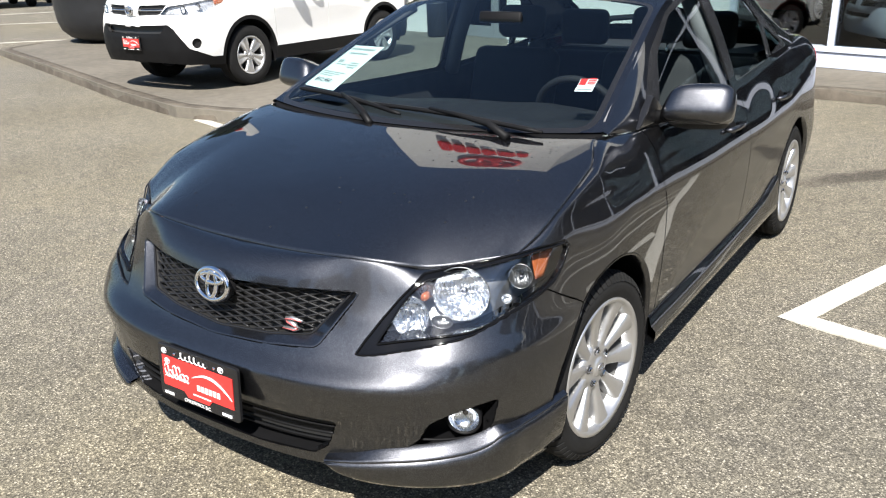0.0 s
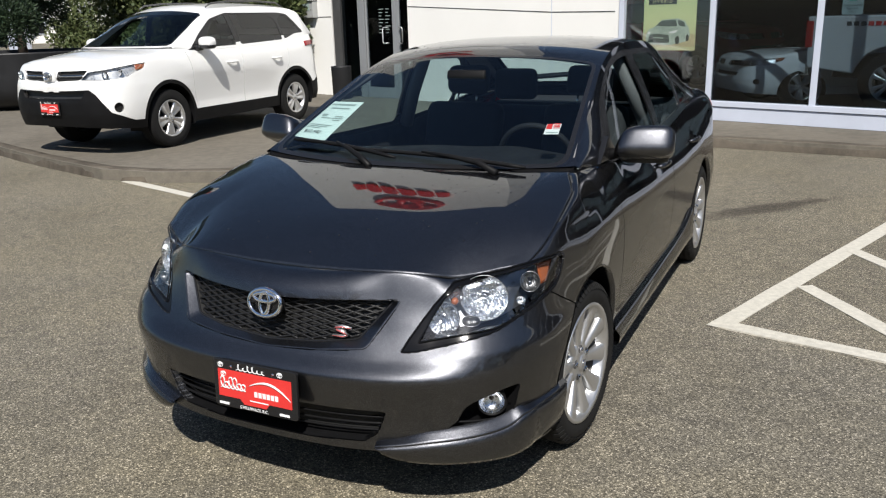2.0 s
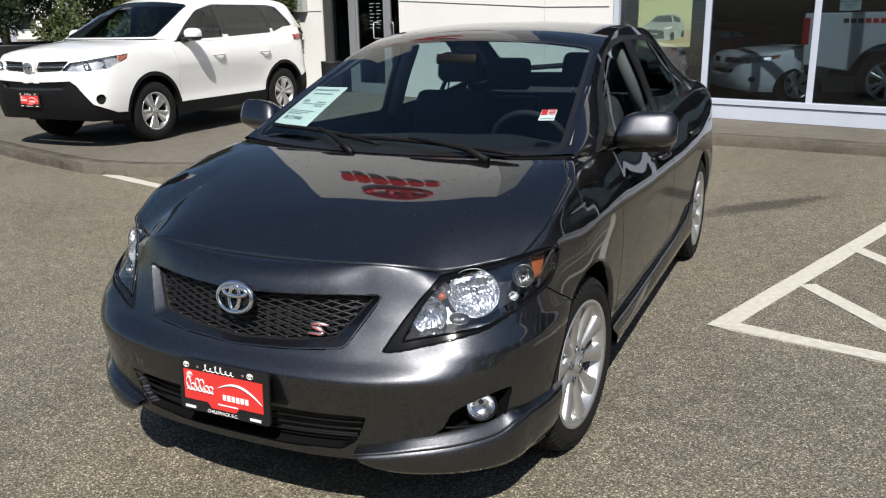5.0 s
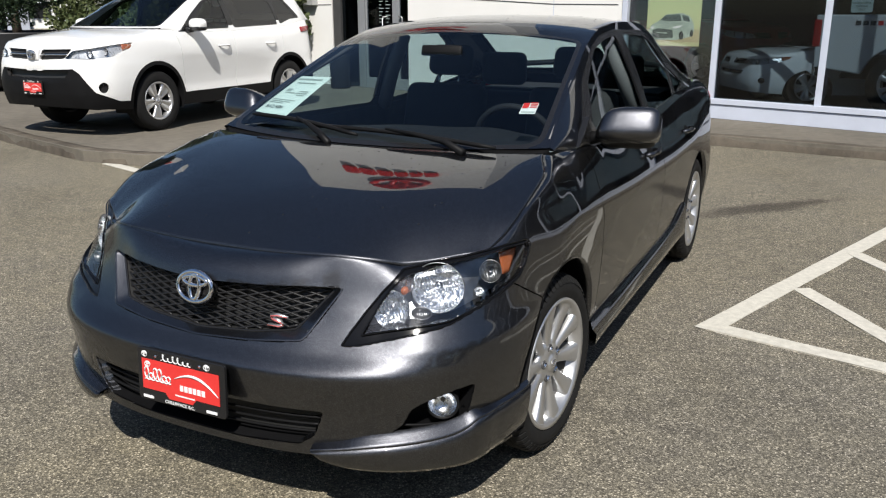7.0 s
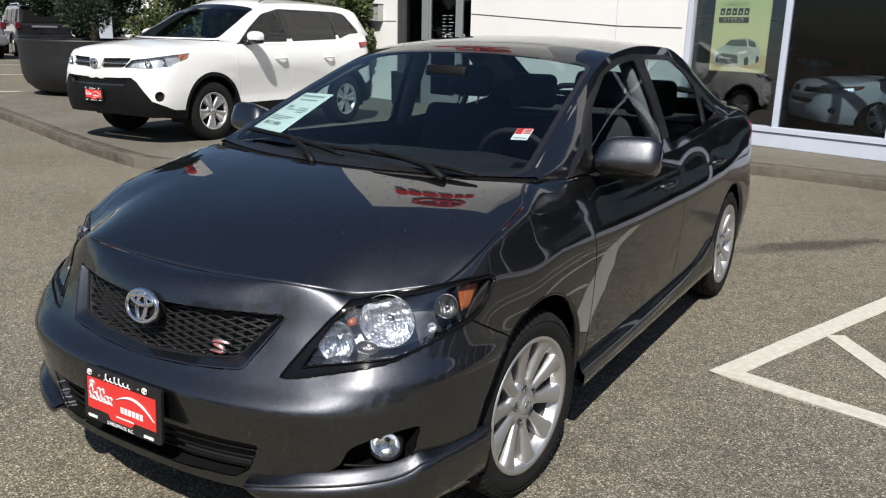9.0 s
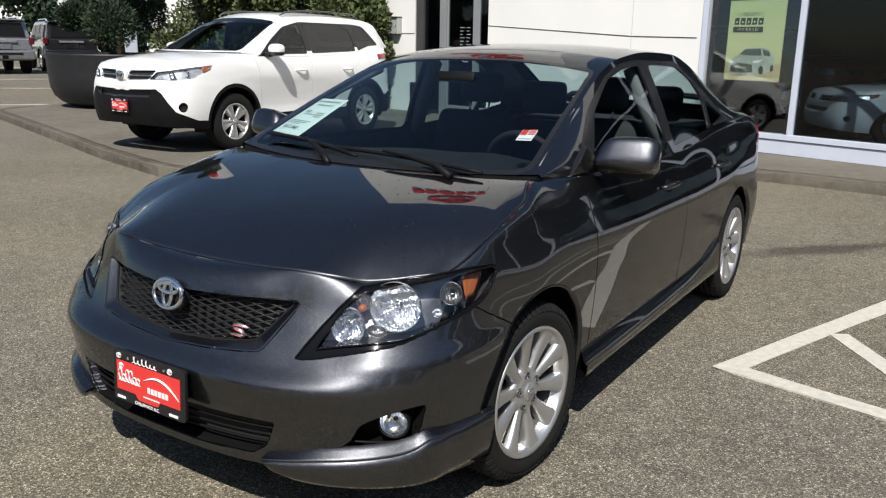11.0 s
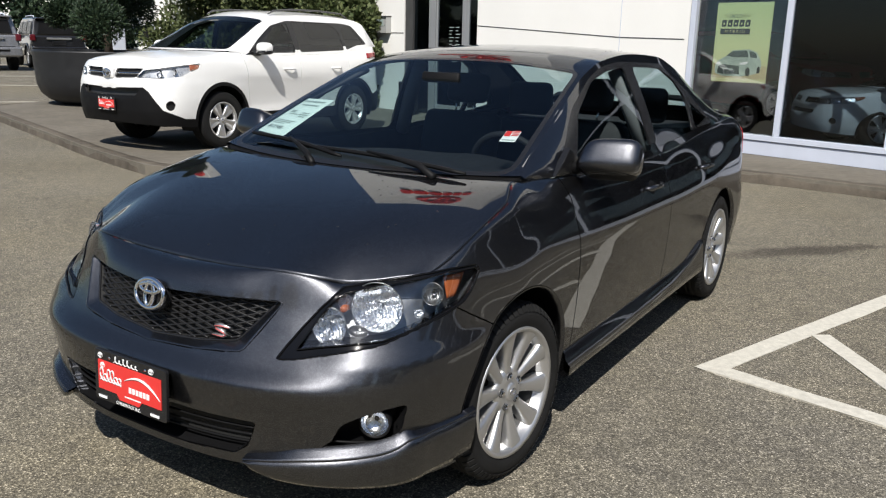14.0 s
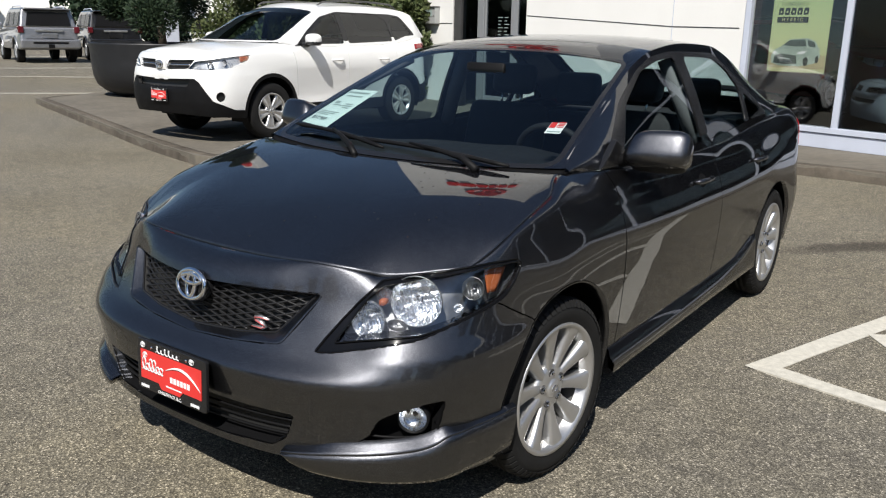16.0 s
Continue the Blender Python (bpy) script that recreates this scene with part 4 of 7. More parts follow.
    # cabin
    cab = Cabin(rail=[(0.16, 0.733, 1.052), (0.4, 0.70, 1.16), (0.7, 0.657, 1.287), (0.98, 0.618, 1.392), (1.2, 0.60, 1.442), (1.6, 0.59, 1.472), (2.0, 0.587, 1.46), (2.3, 0.592, 1.402), (2.65, 0.62, 1.264), (3.0, 0.66, 1.125), (3.14, 0.675, 1.09)],
                belt=[(0.16, 0.742, 1.036), (0.4, 0.785, 1.027), (0.7, 0.80, 1.01), (1.1, 0.80, 0.995), (1.6, 0.795, 0.995), (2.2, 0.785, 1.03), (2.8, 0.755, 1.07), (3.14, 0.70, 1.084)],
                ridge=[(0.16, 0.03, 1.036), (0.4, 0.29, 1.156), (0.7, 0.62, 1.302), (0.9, 0.845, 1.400), (0.98, 0.93, 1.437), (1.06, 1.02, 1.466), (1.2, 1.18, 1.488), (1.6, 1.6, 1.506), (2.0, 2.02, 1.496), (2.3, 2.36, 1.44), (2.65, 2.75, 1.292), (3.0, 3.1, 1.13), (3.14, 3.2, 1.095)])
    cab.build(car, paint, (0.185, 0.965), (2.34, 2.97),
              [[(0.54, 1.045), (0.74, 1.235), (1.0, 1.358), (1.2, 1.396), (1.42, 1.412), (1.46, 1.025)], [(1.56, 1.027), (1.545, 1.412), (1.98, 1.398), (2.14, 1.335), (2.25, 1.24), (2.20, 1.06)], [(2.25, 1.065), (2.295, 1.215), (2.56, 1.105)]],
              [(0.37, 1.034), (0.70, 1.252), (0.98, 1.37), (1.18, 1.42), (1.42, 1.438), (2.0, 1.424), (2.30, 1.30), (2.66, 1.078)], M["car_glass"], M["car_glass"])
    # cowl, trunk, underside
    nu = 61
    a = np.linspace(-1, 1, nu)
    hb = back(np.abs(a))
    hb[:, 0] *= np.sign(a)
    scr = cab.top(a, np.full(nu, 0.17))
    rows = np.stack([hb + np.array([0, -0.012, -0.028]), hb * 0.5 + scr * 0.5 + np.array([0, 0, -0.022]), scr + np.array([0, 0.012, -0.004])], 1)
    slab("cowl_panel", rows, M["plastic"], car, thick=0.006, flip=True)
    deck = []
    for b in np.linspace(0, 1, 12):
        row = []
        for q in np.linspace(-1, 1, 31):
            e0, e1 = cab.top(np.array(q), np.array(3.135)), sh.at(np.array(q * 0 + (sh.length - abs(q) * 0.62) * (1 if q >= 0 else -1)), sh.ztop(np.array(sh.length - abs(q) * 0.62)))
            p = e0 * (1 - b) + e1 * b
            p[2] += 0.02 * math.sin(b * math.pi)
            row.append(p)
        deck.append(row)
    slab("trunk_lid", np.array(deck), paint, car, thick=0.01)
    wing = [(-0.60, 3.30, 1.10), (-0.55, 3.34, 1.15), (-0.3, 3.37, 1.165), (0, 3.38, 1.17), (0.3, 3.37, 1.165), (0.55, 3.34, 1.15), (0.60, 3.30, 1.10)]
    wv, wf = tube(wing, 0.02, 10)
    part_py("rear_wing", [(v[0], v[1] + (v[1] - 3.36) * 2.0, v[2]) for v in wv], wf, M["plastic"], car)
    for sg in (1, -1):
        lampz = [[sh.one(sg * (yside(3.2) + 0.24 * i / 8), 0.85 + 0.16 * j / 5, 0.003) for j in range(6)] for i in range(9)]
        slab("tail_lamp", np.array(lampz), M["red_lens"], car, thick=0.004, flip=sg < 0)
    part("underbody", prism([(0.42, -0.70), (0.66, -0.5), (0.60, -0.42), (0.60, 0.42), (0.84, 0.45), (0.84, 2.15), (0.6, 2.2), (0.6, 3.0), (0.82, 3.05), (0.6, 3.45), (-0.6, 3.45), (-0.82, 3.05), (-0.6, 3.0), (-0.6, 2.2), (-0.84, 2.15), (-0.84, 0.45), (-0.6, 0.42), (-0.60, -0.42), (-0.66, -0.5), (-0.42, -0.70)], 0.22, 0.25), M["plastic"], car)
    part("firewall", box_bm(-0.6, 0.6, -0.45, 0.45, 0.24, 0.78), M["plastic"], car)
    sedan_front(car, sh, paint, P, S, nm, left, grille, mouth, intake, fogs, so, yside, seals)
    sedan_cabin(car, cab)
    # dried drops and specks on hood and roof
    rng = random.Random(11)
    vs, fs = [], []
    for k in range(420):
        if k < 250:
            i, j = rng.randrange(4, H.shape[0] - 5), min(H.shape[1] - 4, int(H.shape[1] * (1 - rng.random() ** 1.7 * 0.9)))
            p, n = Vector(H[i, j]), Vector(H[i + 1, j] - H[i, j]).cross(Vector(H[i, j + 1] - H[i, j])).normalized()
        else:
            a, y = rng.uniform(-0.9, 0.9), rng.uniform(1.05, 2.2)
            p = Vector(cab.top(np.array(a), np.array(y)))
            n = (Vector(cab.top(np.array(a + 0.01), np.array(y))) - p).cross(Vector(cab.top(np.array(a), np.array(y + 0.01))) - p).normalized()
        r = rng.choice((0.0016, 0.002, 0.0026, 0.0038)) * rng.uniform(0.8, 1.2)
        u = n.orthogonal().normalized()
        w = n.cross(u)
        o = len(vs)
        vs += [p + n * r * 0.45] + [p + (u * math.cos(t) + w * math.sin(t)) * r * rng.uniform(0.8, 1.2) for t in np.linspace(0, 6.283, 8, endpoint=False)]
        fs += [(o, o + 1 + q, o + 1 + (q + 1) % 8) for q in range(8)]
    tagged(part_py("dirt_speck", vs, fs, M["trim"], car), "dark dried specks", kind="stuff")
    for y in (0.0, 2.6):
        for sg in (1, -1):
            wheel(car, (sg * (0.860 if y == 0 else 0.868), y - (0.04 if y == 0 else 0), 0.322), 0.322, 0.234, 0.21, sg, 10, M["rim"], turn=(8 if y == 0 else 20), steer=(-5 if y == 0 else 0))
    return car, sh, cab


def lattice(sh, poly, out, dz, slope, r, half):
    """Two families of thin slanting bars over an outline."""
    pieces = []
    for fam in (1, -1):
        for k in range(-60, 61):
            c = k * dz
            run = []
            for s in np.linspace(-half, half, 90):
                z = 0.68 + c + fam * slope * s
                ok = bool(inside(poly, np.array([s]), np.array([z]))[0])
                if ok:
                    run.append(tuple(sh.one(s, z, out)))
                if (not ok or s >= half - 1e-6) and len(run) > 2:
                    pieces.append(tube(run, r, 5))
                    run = []
                elif not ok:
                    run = []
    return joined(*pieces)


def sedan_front(car, sh, paint, P, S, nm, left, grille, mouth, intake, fogs, so, yside, seals):
    # grille and lower intake
    g = part_py("grille", *panel_mesh((P - np.array([0, 0, 0.68])) * np.array([1.12, 1, 1.1]) + np.array([0, 0.065, 0.68]), nm == "grille"), M["black_print"], car)
    part_py("grille_mesh", *lattice(sh, grille, -0.034, 0.0185, 0.235, 0.0036, 0.56), M["mesh_black"], g)
    edge = [tuple(sh.one(a, b, -0.024)) for a, b in grille]
    cx, cz = 0.0, 0.68
    wall = [np.array(sh.one(cx + (a - cx) * k, cz + (b - cz) * k, -o)) for o, k in ((0.024, 0.997), (0.085, 0.985)) for a, b in grille]
    ng = len(grille)
    part_py("grille_wall", wall, [(q, (q + 1) % ng, ng + (q + 1) % ng, ng + q) for q in range(ng)], M["black_print"], g)
    part_py("grille_rim", *tube(edge, 0.004, 6, True), M["trim"], g)
    ring = [np.array(sh.one(a + (c - a) * k, b + (e - b) * k, o)) for k, o in ((0, 0.0005), (0.08, 0.001), (0.22, -0.003), (0.6, -0.014), (1.0, -0.024)) for (a, b), (c, e) in zip(mouth, grille)]
    part_py("grille_surround", ring, [(j * ng + q, j * ng + (q + 1) % ng, (j + 1) * ng + (q + 1) % ng, (j + 1) * ng + q) for j in range(4) for q in range(ng)], paint, g)
    it = part_py("lower_intake", *panel_mesh(P + np.array([0, 0.07, 0]), nm == "intake"), M["black_print"], car)
    hole = [np.array(sh.one(a * k, 0.375 + (b - 0.375) * k, o)) for o, k in ((-0.002, 1.0), (-0.11, 1.03)) for a, b in intake]
    ni = len(intake)
    part_py("intake_wall", hole, [(q, (q + 1) % ni, ni + (q + 1) % ni, ni + q) for q in range(ni)], M["plastic"], it)
    for z in (0.356, 0.379, 0.402):
        pts = [tuple(sh.one(s, z - 0.012 * (1 - abs(s) / 0.45), -0.025)) for s in np.linspace(-0.44, 0.44, 40)]
        v, f = tube(pts, 0.0045, 6)
        part_py("intake_slat", v, f, M["plastic"], it)
    bp = part_py("badge_plinth", *moved(lathe([(0.001, -0.010), (0.046, -0.008), (0.054, 0.0), (0.05, 0.03)], 40, "y"), pose(0, -0.858, 0.728)), M["trim"], car)
    ovals("badge_oval", bp, pose(0, -0.875, 0.738, -12), 0.128, 0.09, 0.0072, M["chrome"])
    c = sh.one(so(0.285, -0.93), 0.664, -0.012)
    curl = [(c.x + u * 1.1, c.y + 0.02 * u, c.z + w * 0.8) for u, w in ((0.032, 0.02), (0.0, 0.022), (-0.02, 0.016), (-0.016, 0.006), (0.008, -0.002), (0.018, -0.011), (0.004, -0.02), (-0.034, -0.021))]
    sb = part_py("trim_badge", *tube(curl, [0.003, 0.0062, 0.0068, 0.0068, 0.0068, 0.0068, 0.0062, 0.003], 8), M["rim"], car)
    part_py("badge_inlay", *tube([(x, y - 0.0056, z) for x, y, z in curl], [0.001, 0.0024, 0.003, 0.003, 0.003, 0.003, 0.0024, 0.001], 6), M["badge_red"], sb)
    sign_plate(car, (0.012, -0.968, 0.474), -3)
    for sg in (1, -1):
        sel = left if sg > 0 else ~left
        d = np.array([-0.45 * sg, 0.85, -0.1])
        whole = ((nm == "headlamp") | (nm == "lens")) & sel
        hl = part_py("headlamp", *panel_mesh(P + d * 0.11, whole), M["lamp_housing"], car, "clear-lens headlamp with chrome reflectors")
        part_py("bezel", *panel_mesh(P + d * 0.006, (nm == "headlamp") & sel, 0.0, 0.1, lambda p: d), M["gloss_bezel"], hl)
        ln = part_py("lamp_lens", *panel_mesh(P + d * 0.012, (nm == "lens") & sel, 0.001, 0.008, lambda p: d), M["lens"], hl)
        ln.visible_shadow = False
        for loop, r, o in ((seals[sg][0], 0.0028, -0.001), (seals[sg][1], 0.0036, -0.003)):
            ring = [sh.one(a + (c - a) * k / 6, b + (e - b) * k / 6, o) for (a, b), (c, e) in zip(loop, loop[1:] + loop[:1]) for k in range(6)]
            part_py("lens_seal", *tube(ring, r, 6, True), M["gloss_bezel"], hl)
        ax = Vector((-0.42 * sg, 1, -0.12)).normalized()
        q = Vector((0, 1, 0)).rotation_difference(ax).to_matrix().to_4x4()

        def cup(s, z, r, depth, squash, back, pleats, mat="reflector"):
            """A bright pleated bowl, open to the front."""
            c = sh.one(sg * s, z, -back)
            n, rings = 64, 14
            vs, fs = [], []
            for j in range(rings + 1):
                t = j / rings
                for k in range(n):
                    th = 2 * math.pi * k / n
                    rr = r * (1 - 0.86 * t)
                    x, h = rr * math.cos(th) * squash, rr * math.sin(th)
                    lean = abs((x + 0.35 * h) / r * pleats % 1 - 0.5) if h < 0.25 * r else abs((h - 0.3 * x) / r * 2.2 % 1 - 0.5)
                    vs.append((x, depth * math.sqrt(1 - (1 - t) ** 2) + (0.11 * r * lean if 0 < j < rings else 0), h))
            for j in range(rings):
                for k in range(n):
                    fs.append((j * n + k, j * n + (k + 1) % n, (j + 1) * n + (k + 1) % n, (j + 1) * n + k))
            m = Matrix.Translation(c) @ q
            part_py("reflector", *moved((vs, fs), m), M[mat], hl, smooth=False)
            ring = [m @ Vector((r * 1.01 * math.cos(t) * squash, -0.001, r * 1.01 * math.sin(t))) for t in np.linspace(0, 2 * math.pi, 40, endpoint=False)]
            part_py("reflector_ring", *tube(ring, 0.0016, 6, True), M["lamp_housing"], hl)
            if r > 0.02:
                bulb = lathe([(0.001, -0.004), (0.006, 0.0), (0.008, 0.012), (0.008, 0.03), (0.005, depth)], 16, "y")
                part_py("bulb", *moved(bulb, m @ Matrix.Translation((0, depth * 0.45, 0))), M["chrome"], hl)
        cup(0.8682, 0.7493, 0.074, 0.042, 1.05, 0.045, 7)
        cup(0.6725, 0.6969, 0.056, 0.034, 0.92, 0.04, 5)
        cup(0.7395, 0.7624, 0.026, 0.03, 0.9, 0.046, 3)
        cup(1.0794, 0.7774, 0.034, 0.03, 0.95, 0.027, 4, "lamp_housing")
        cup(1.0124, 0.7287, 0.013, 0.012, 1.2, 0.026, 3)
        cup(0.7833, 0.6894, 0.018, 0.02, 1.6, 0.04, 3, "lamp_housing")
        blinker = lathe([(0.001, -0.006), (0.010, -0.004), (0.012, 0.01), (0.010, 0.03)], 16, "y")
        part_py("indicator_bulb", *moved(blinker, Matrix.Translation(sh.one(sg * 0.7292, 0.7456, -0.04)) @ q), M["amber"], hl)
        am = [[sh.one(sg * (1.136 + (0.034 + 0.058 * j / 5) * i / 5), 0.756 + 0.068 * j / 5, -0.03) for j in range(6)] for i in range(6)]
        slab("side_marker", np.array(am), M["amber"], hl, thick=0.004, flip=sg < 0)
        # fog lamp
        fg = part_py("fog_lamp", *panel_mesh(P + d * 0.07, (nm == "fog") & sel), M["plastic"], car, "round fog lamp in a black recess")
        nf = len(fogs[sg])
        hole = [np.array(sh.one(a, b, o)) for o in (-0.001, -0.09) for a, b in fogs[sg]]
        part_py("fog_wall", hole, [(q, (q + 1) % nf, nf + (q + 1) % nf, nf + q) for q in range(nf)], M["plastic"], fg)
        c = sh.one(sg * 0.8245, 0.431, -0.03)
        q = Vector((0, 1, 0)).rotation_difference(Vector((-0.45 * sg, 1, 0)).normalized()).to_matrix().to_4x4()
        part_py("fog_bezel", *moved(lathe([(0.047, 0.03), (0.049, -0.004), (0.044, -0.008), (0.041, 0.0)], 36, "y"), Matrix.Translation(c) @ q), M["plastic"], fg)
        part_py("fog_reflector", *moved(lathe([(0.041, 0.0)] + [(0.04 * math.sqrt(1 - t * t), 0.03 * t) for t in np.linspace(0.1, 0.98, 8)], 32, "y"), Matrix.Translation(c) @ q), M["reflector"], fg)
        part_py("fog_glass", *moved(lathe([(0.042, 0.0), (0.03, -0.005), (0.001, -0.008)], 32, "y"), Matrix.Translation(c) @ q), M["lens"], fg).visible_shadow = False
        # lower lip, from the intake round the corner to the wheel
        bar = [sh.one(sg * (0.6854 + 0.183 * k / 8), 0.3845 - 0.015 * k / 8, -0.02 + 0.004 * math.sin(k / 8 * 3.14)) for k in range(9)]
        part_py("fog_ledge", *tube(bar, 0.004, 6), M["plastic"], fg)
        zc = pchip([0.420, 0.4279, 0.5077, 0.6082, 0.7498, 0.8322, 0.8888, 0.9069, 0.9352, 1.0176, 1.2288], [0.319, 0.3209, 0.3302, 0.3405, 0.3471, 0.3527, 0.3658, 0.377, 0.3845, 0.3845, 0.379])
        zl = pchip([0.420, 0.4511, 0.5052, 0.6056, 0.7034, 0.7987, 0.9069, 1.0382, 1.2288], [0.314, 0.2872, 0.269, 0.256, 0.248, 0.2405, 0.233, 0.233, 0.2217])
        stand = pchip([0.420, 0.47, 0.90, 0.96, 1.03, 1.2288], [0.028, 0.030, 0.030, 0.026, 0.015, 0.012])
        ledge = pchip([0.420, 0.50, 0.60, 0.75, 0.86, 0.91, 0.96, 1.215], [0.006, 0.012, 0.024, 0.027, 0.026, 0.022, 0.008, 0.006])
        ss = np.linspace(0.420, 1.222, 80)
        rows = []
        for s in ss:
            zt, zb, w, r = float(zc(s)), float(zl(s)), float(stand(s)), float(ledge(s))
            h = zt - zb
            roll = [(zt + r * q + 0.001, w * (1 - 0.97 * q)) for q in (0.97, 0.75, 0.5, 0.25, 0.06)]
            prof = [(zt + r + 0.004, -0.006)] + roll + [(zt - 0.002, w - 0.0005), (zt - 0.0035, w - 0.004), (zt - 0.006, w - 0.003), (zt - 0.0075, w + 0.001), (zt - 0.3 * h, w + 0.004), (zt - 0.65 * h, w + 0.004), (zb + 0.12 * h, w), (zb, w - 0.006), (zb + 0.004, w - 0.02), (zb + 0.03, -0.05)]
            rows.append([np.array(sh.one(sg * s, z, o)) for z, o in prof])
        part_py("bumper_lip", np.array(rows).reshape(-1, 3), grid_faces(len(ss), 16, sg > 0), paint, car)
        # side skirt
        zt = pchip([yside(0.36), yside(0.5), yside(1.6), yside(1.95), yside(2.2)], [0.345, 0.345, 0.35, 0.365, 0.44])
        ss = np.linspace(yside(0.352), yside(2.235), 60)
        rows = []
        for s in ss:
            b, u = 0.245, float(zt(s))
            rows.append([np.array(sh.one(sg * s, u + 0.006, -0.002)), np.array(sh.one(sg * s, u, 0.008)), np.array(sh.one(sg * s, u - 0.03, 0.02)), np.array(sh.one(sg * s, b + 0.05, 0.042)), np.array(sh.one(sg * s, b + 0.01, 0.045)), np.array(sh.one(sg * s, b, 0.03)), np.array(sh.one(sg * s, b + 0.02, -0.06))])
        part_py("side_skirt", np.array(rows).reshape(-1, 3), grid_faces(len(ss), 7, sg > 0), paint, car)
        # door mirror
        vs, fs = superball(0.125, 0.075, 0.070, 0.52)
        cap = []
        for x, y, z in vs:
            near = 0.5 - 0.5 * sg * x / 0.125
            cap.append((x + sg * 0.026 * near * (z / 0.07 + 0.5), y, z * (1 - 0.05 * near) - 0.003 * near))
        mp = part_py("door_mirror", *moved((cap, fs), pose(sg * 0.922, 0.545, 1.094, -24, 0, 12 * sg)), paint, car, "door mirror in body colour")
        part_py("mirror_base", *moved(superball(0.105, 0.066, 0.028, 0.55), pose(sg * 0.922, 0.553, 1.044, -24, 0, 12 * sg)), M["plastic"], mp)
        gl = part("mirror_glass", prism(rounded([(-0.085, -0.045), (0.085, -0.045), (0.08, 0.045), (-0.08, 0.045)], 0.03), 0.0, 0.004, "xz"), M["chrome"], mp)
        gl.matrix_basis = pose(sg * 0.915, 0.606, 1.092, -4, 0, 12 * sg)
        sail = prism([(0.34, 1.03), (0.60, 1.02), (0.60, 1.06), (0.47, 1.13)], 0.762 if sg > 0 else -0.79, 0.79 if sg > 0 else -0.762, "yz", 0.006)
        part("mirror_sail", sail, M["trim"], mp)
        part_py("mirror_foot", *tube([(sg * 0.775, 0.515, 1.045), (sg * 0.81, 0.515, 1.05), (sg * 0.85, 0.525, 1.062)], [0.028, 0.022, 0.024], 12), M["plastic"], mp)
    # wipers
    for a, b, pivot, knee in (((-0.279, 0.118, 1.082), (0.571, 0.055, 1.056), (0.47, 0.0, 1.04), (0.37, 0.055, 1.066)), ((-0.60, 0.176, 1.105), (-0.017, 0.075, 1.064), (-0.10, 0.0, 1.036), (-0.18, 0.055, 1.066))):
        a, b = Vector(a), Vector(b)
        w = part_py("wiper", *tube([a.lerp(b, t) + Vector((0, 0, 0.012 * math.sin(t * math.pi))) for t in np.linspace(0, 1, 14)], [0.005] + [0.009] * 12 + [0.005], 6), M["plastic"], car)
        mid = a.lerp(b, 0.45) + Vector((0, 0, 0.022))
        part_py("wiper_arm", *tube([pivot, knee, (Vector(knee) + mid) / 2 + Vector((0, 0, 0.004)), mid], [0.014, 0.013, 0.009, 0.006], 8), M["plastic"], w)


def superball(rx, ry, rz, e, nu=32, nv=20):
    """A rounded box-like ball; e below 1 squares it."""
    f = lambda w, m: math.copysign(abs(w) ** m, w)
    vs = [(rx * f(math.cos(v), e) * f(math.cos(u), e), ry * f(math.cos(v), e) * f(math.sin(u), e), rz * f(math.sin(v), e)) for v in np.linspace(-math.pi / 2, math.pi / 2, nv) for u in np.linspace(0, 2 * math.pi, nu, endpoint=False)]
    fs = [(j * nu + i, j * nu + (i + 1) % nu, (j + 1) * nu + (i + 1) % nu, (j + 1) * nu + i) for j in range(nv - 1) for i in range(nu)]
    return vs, fs


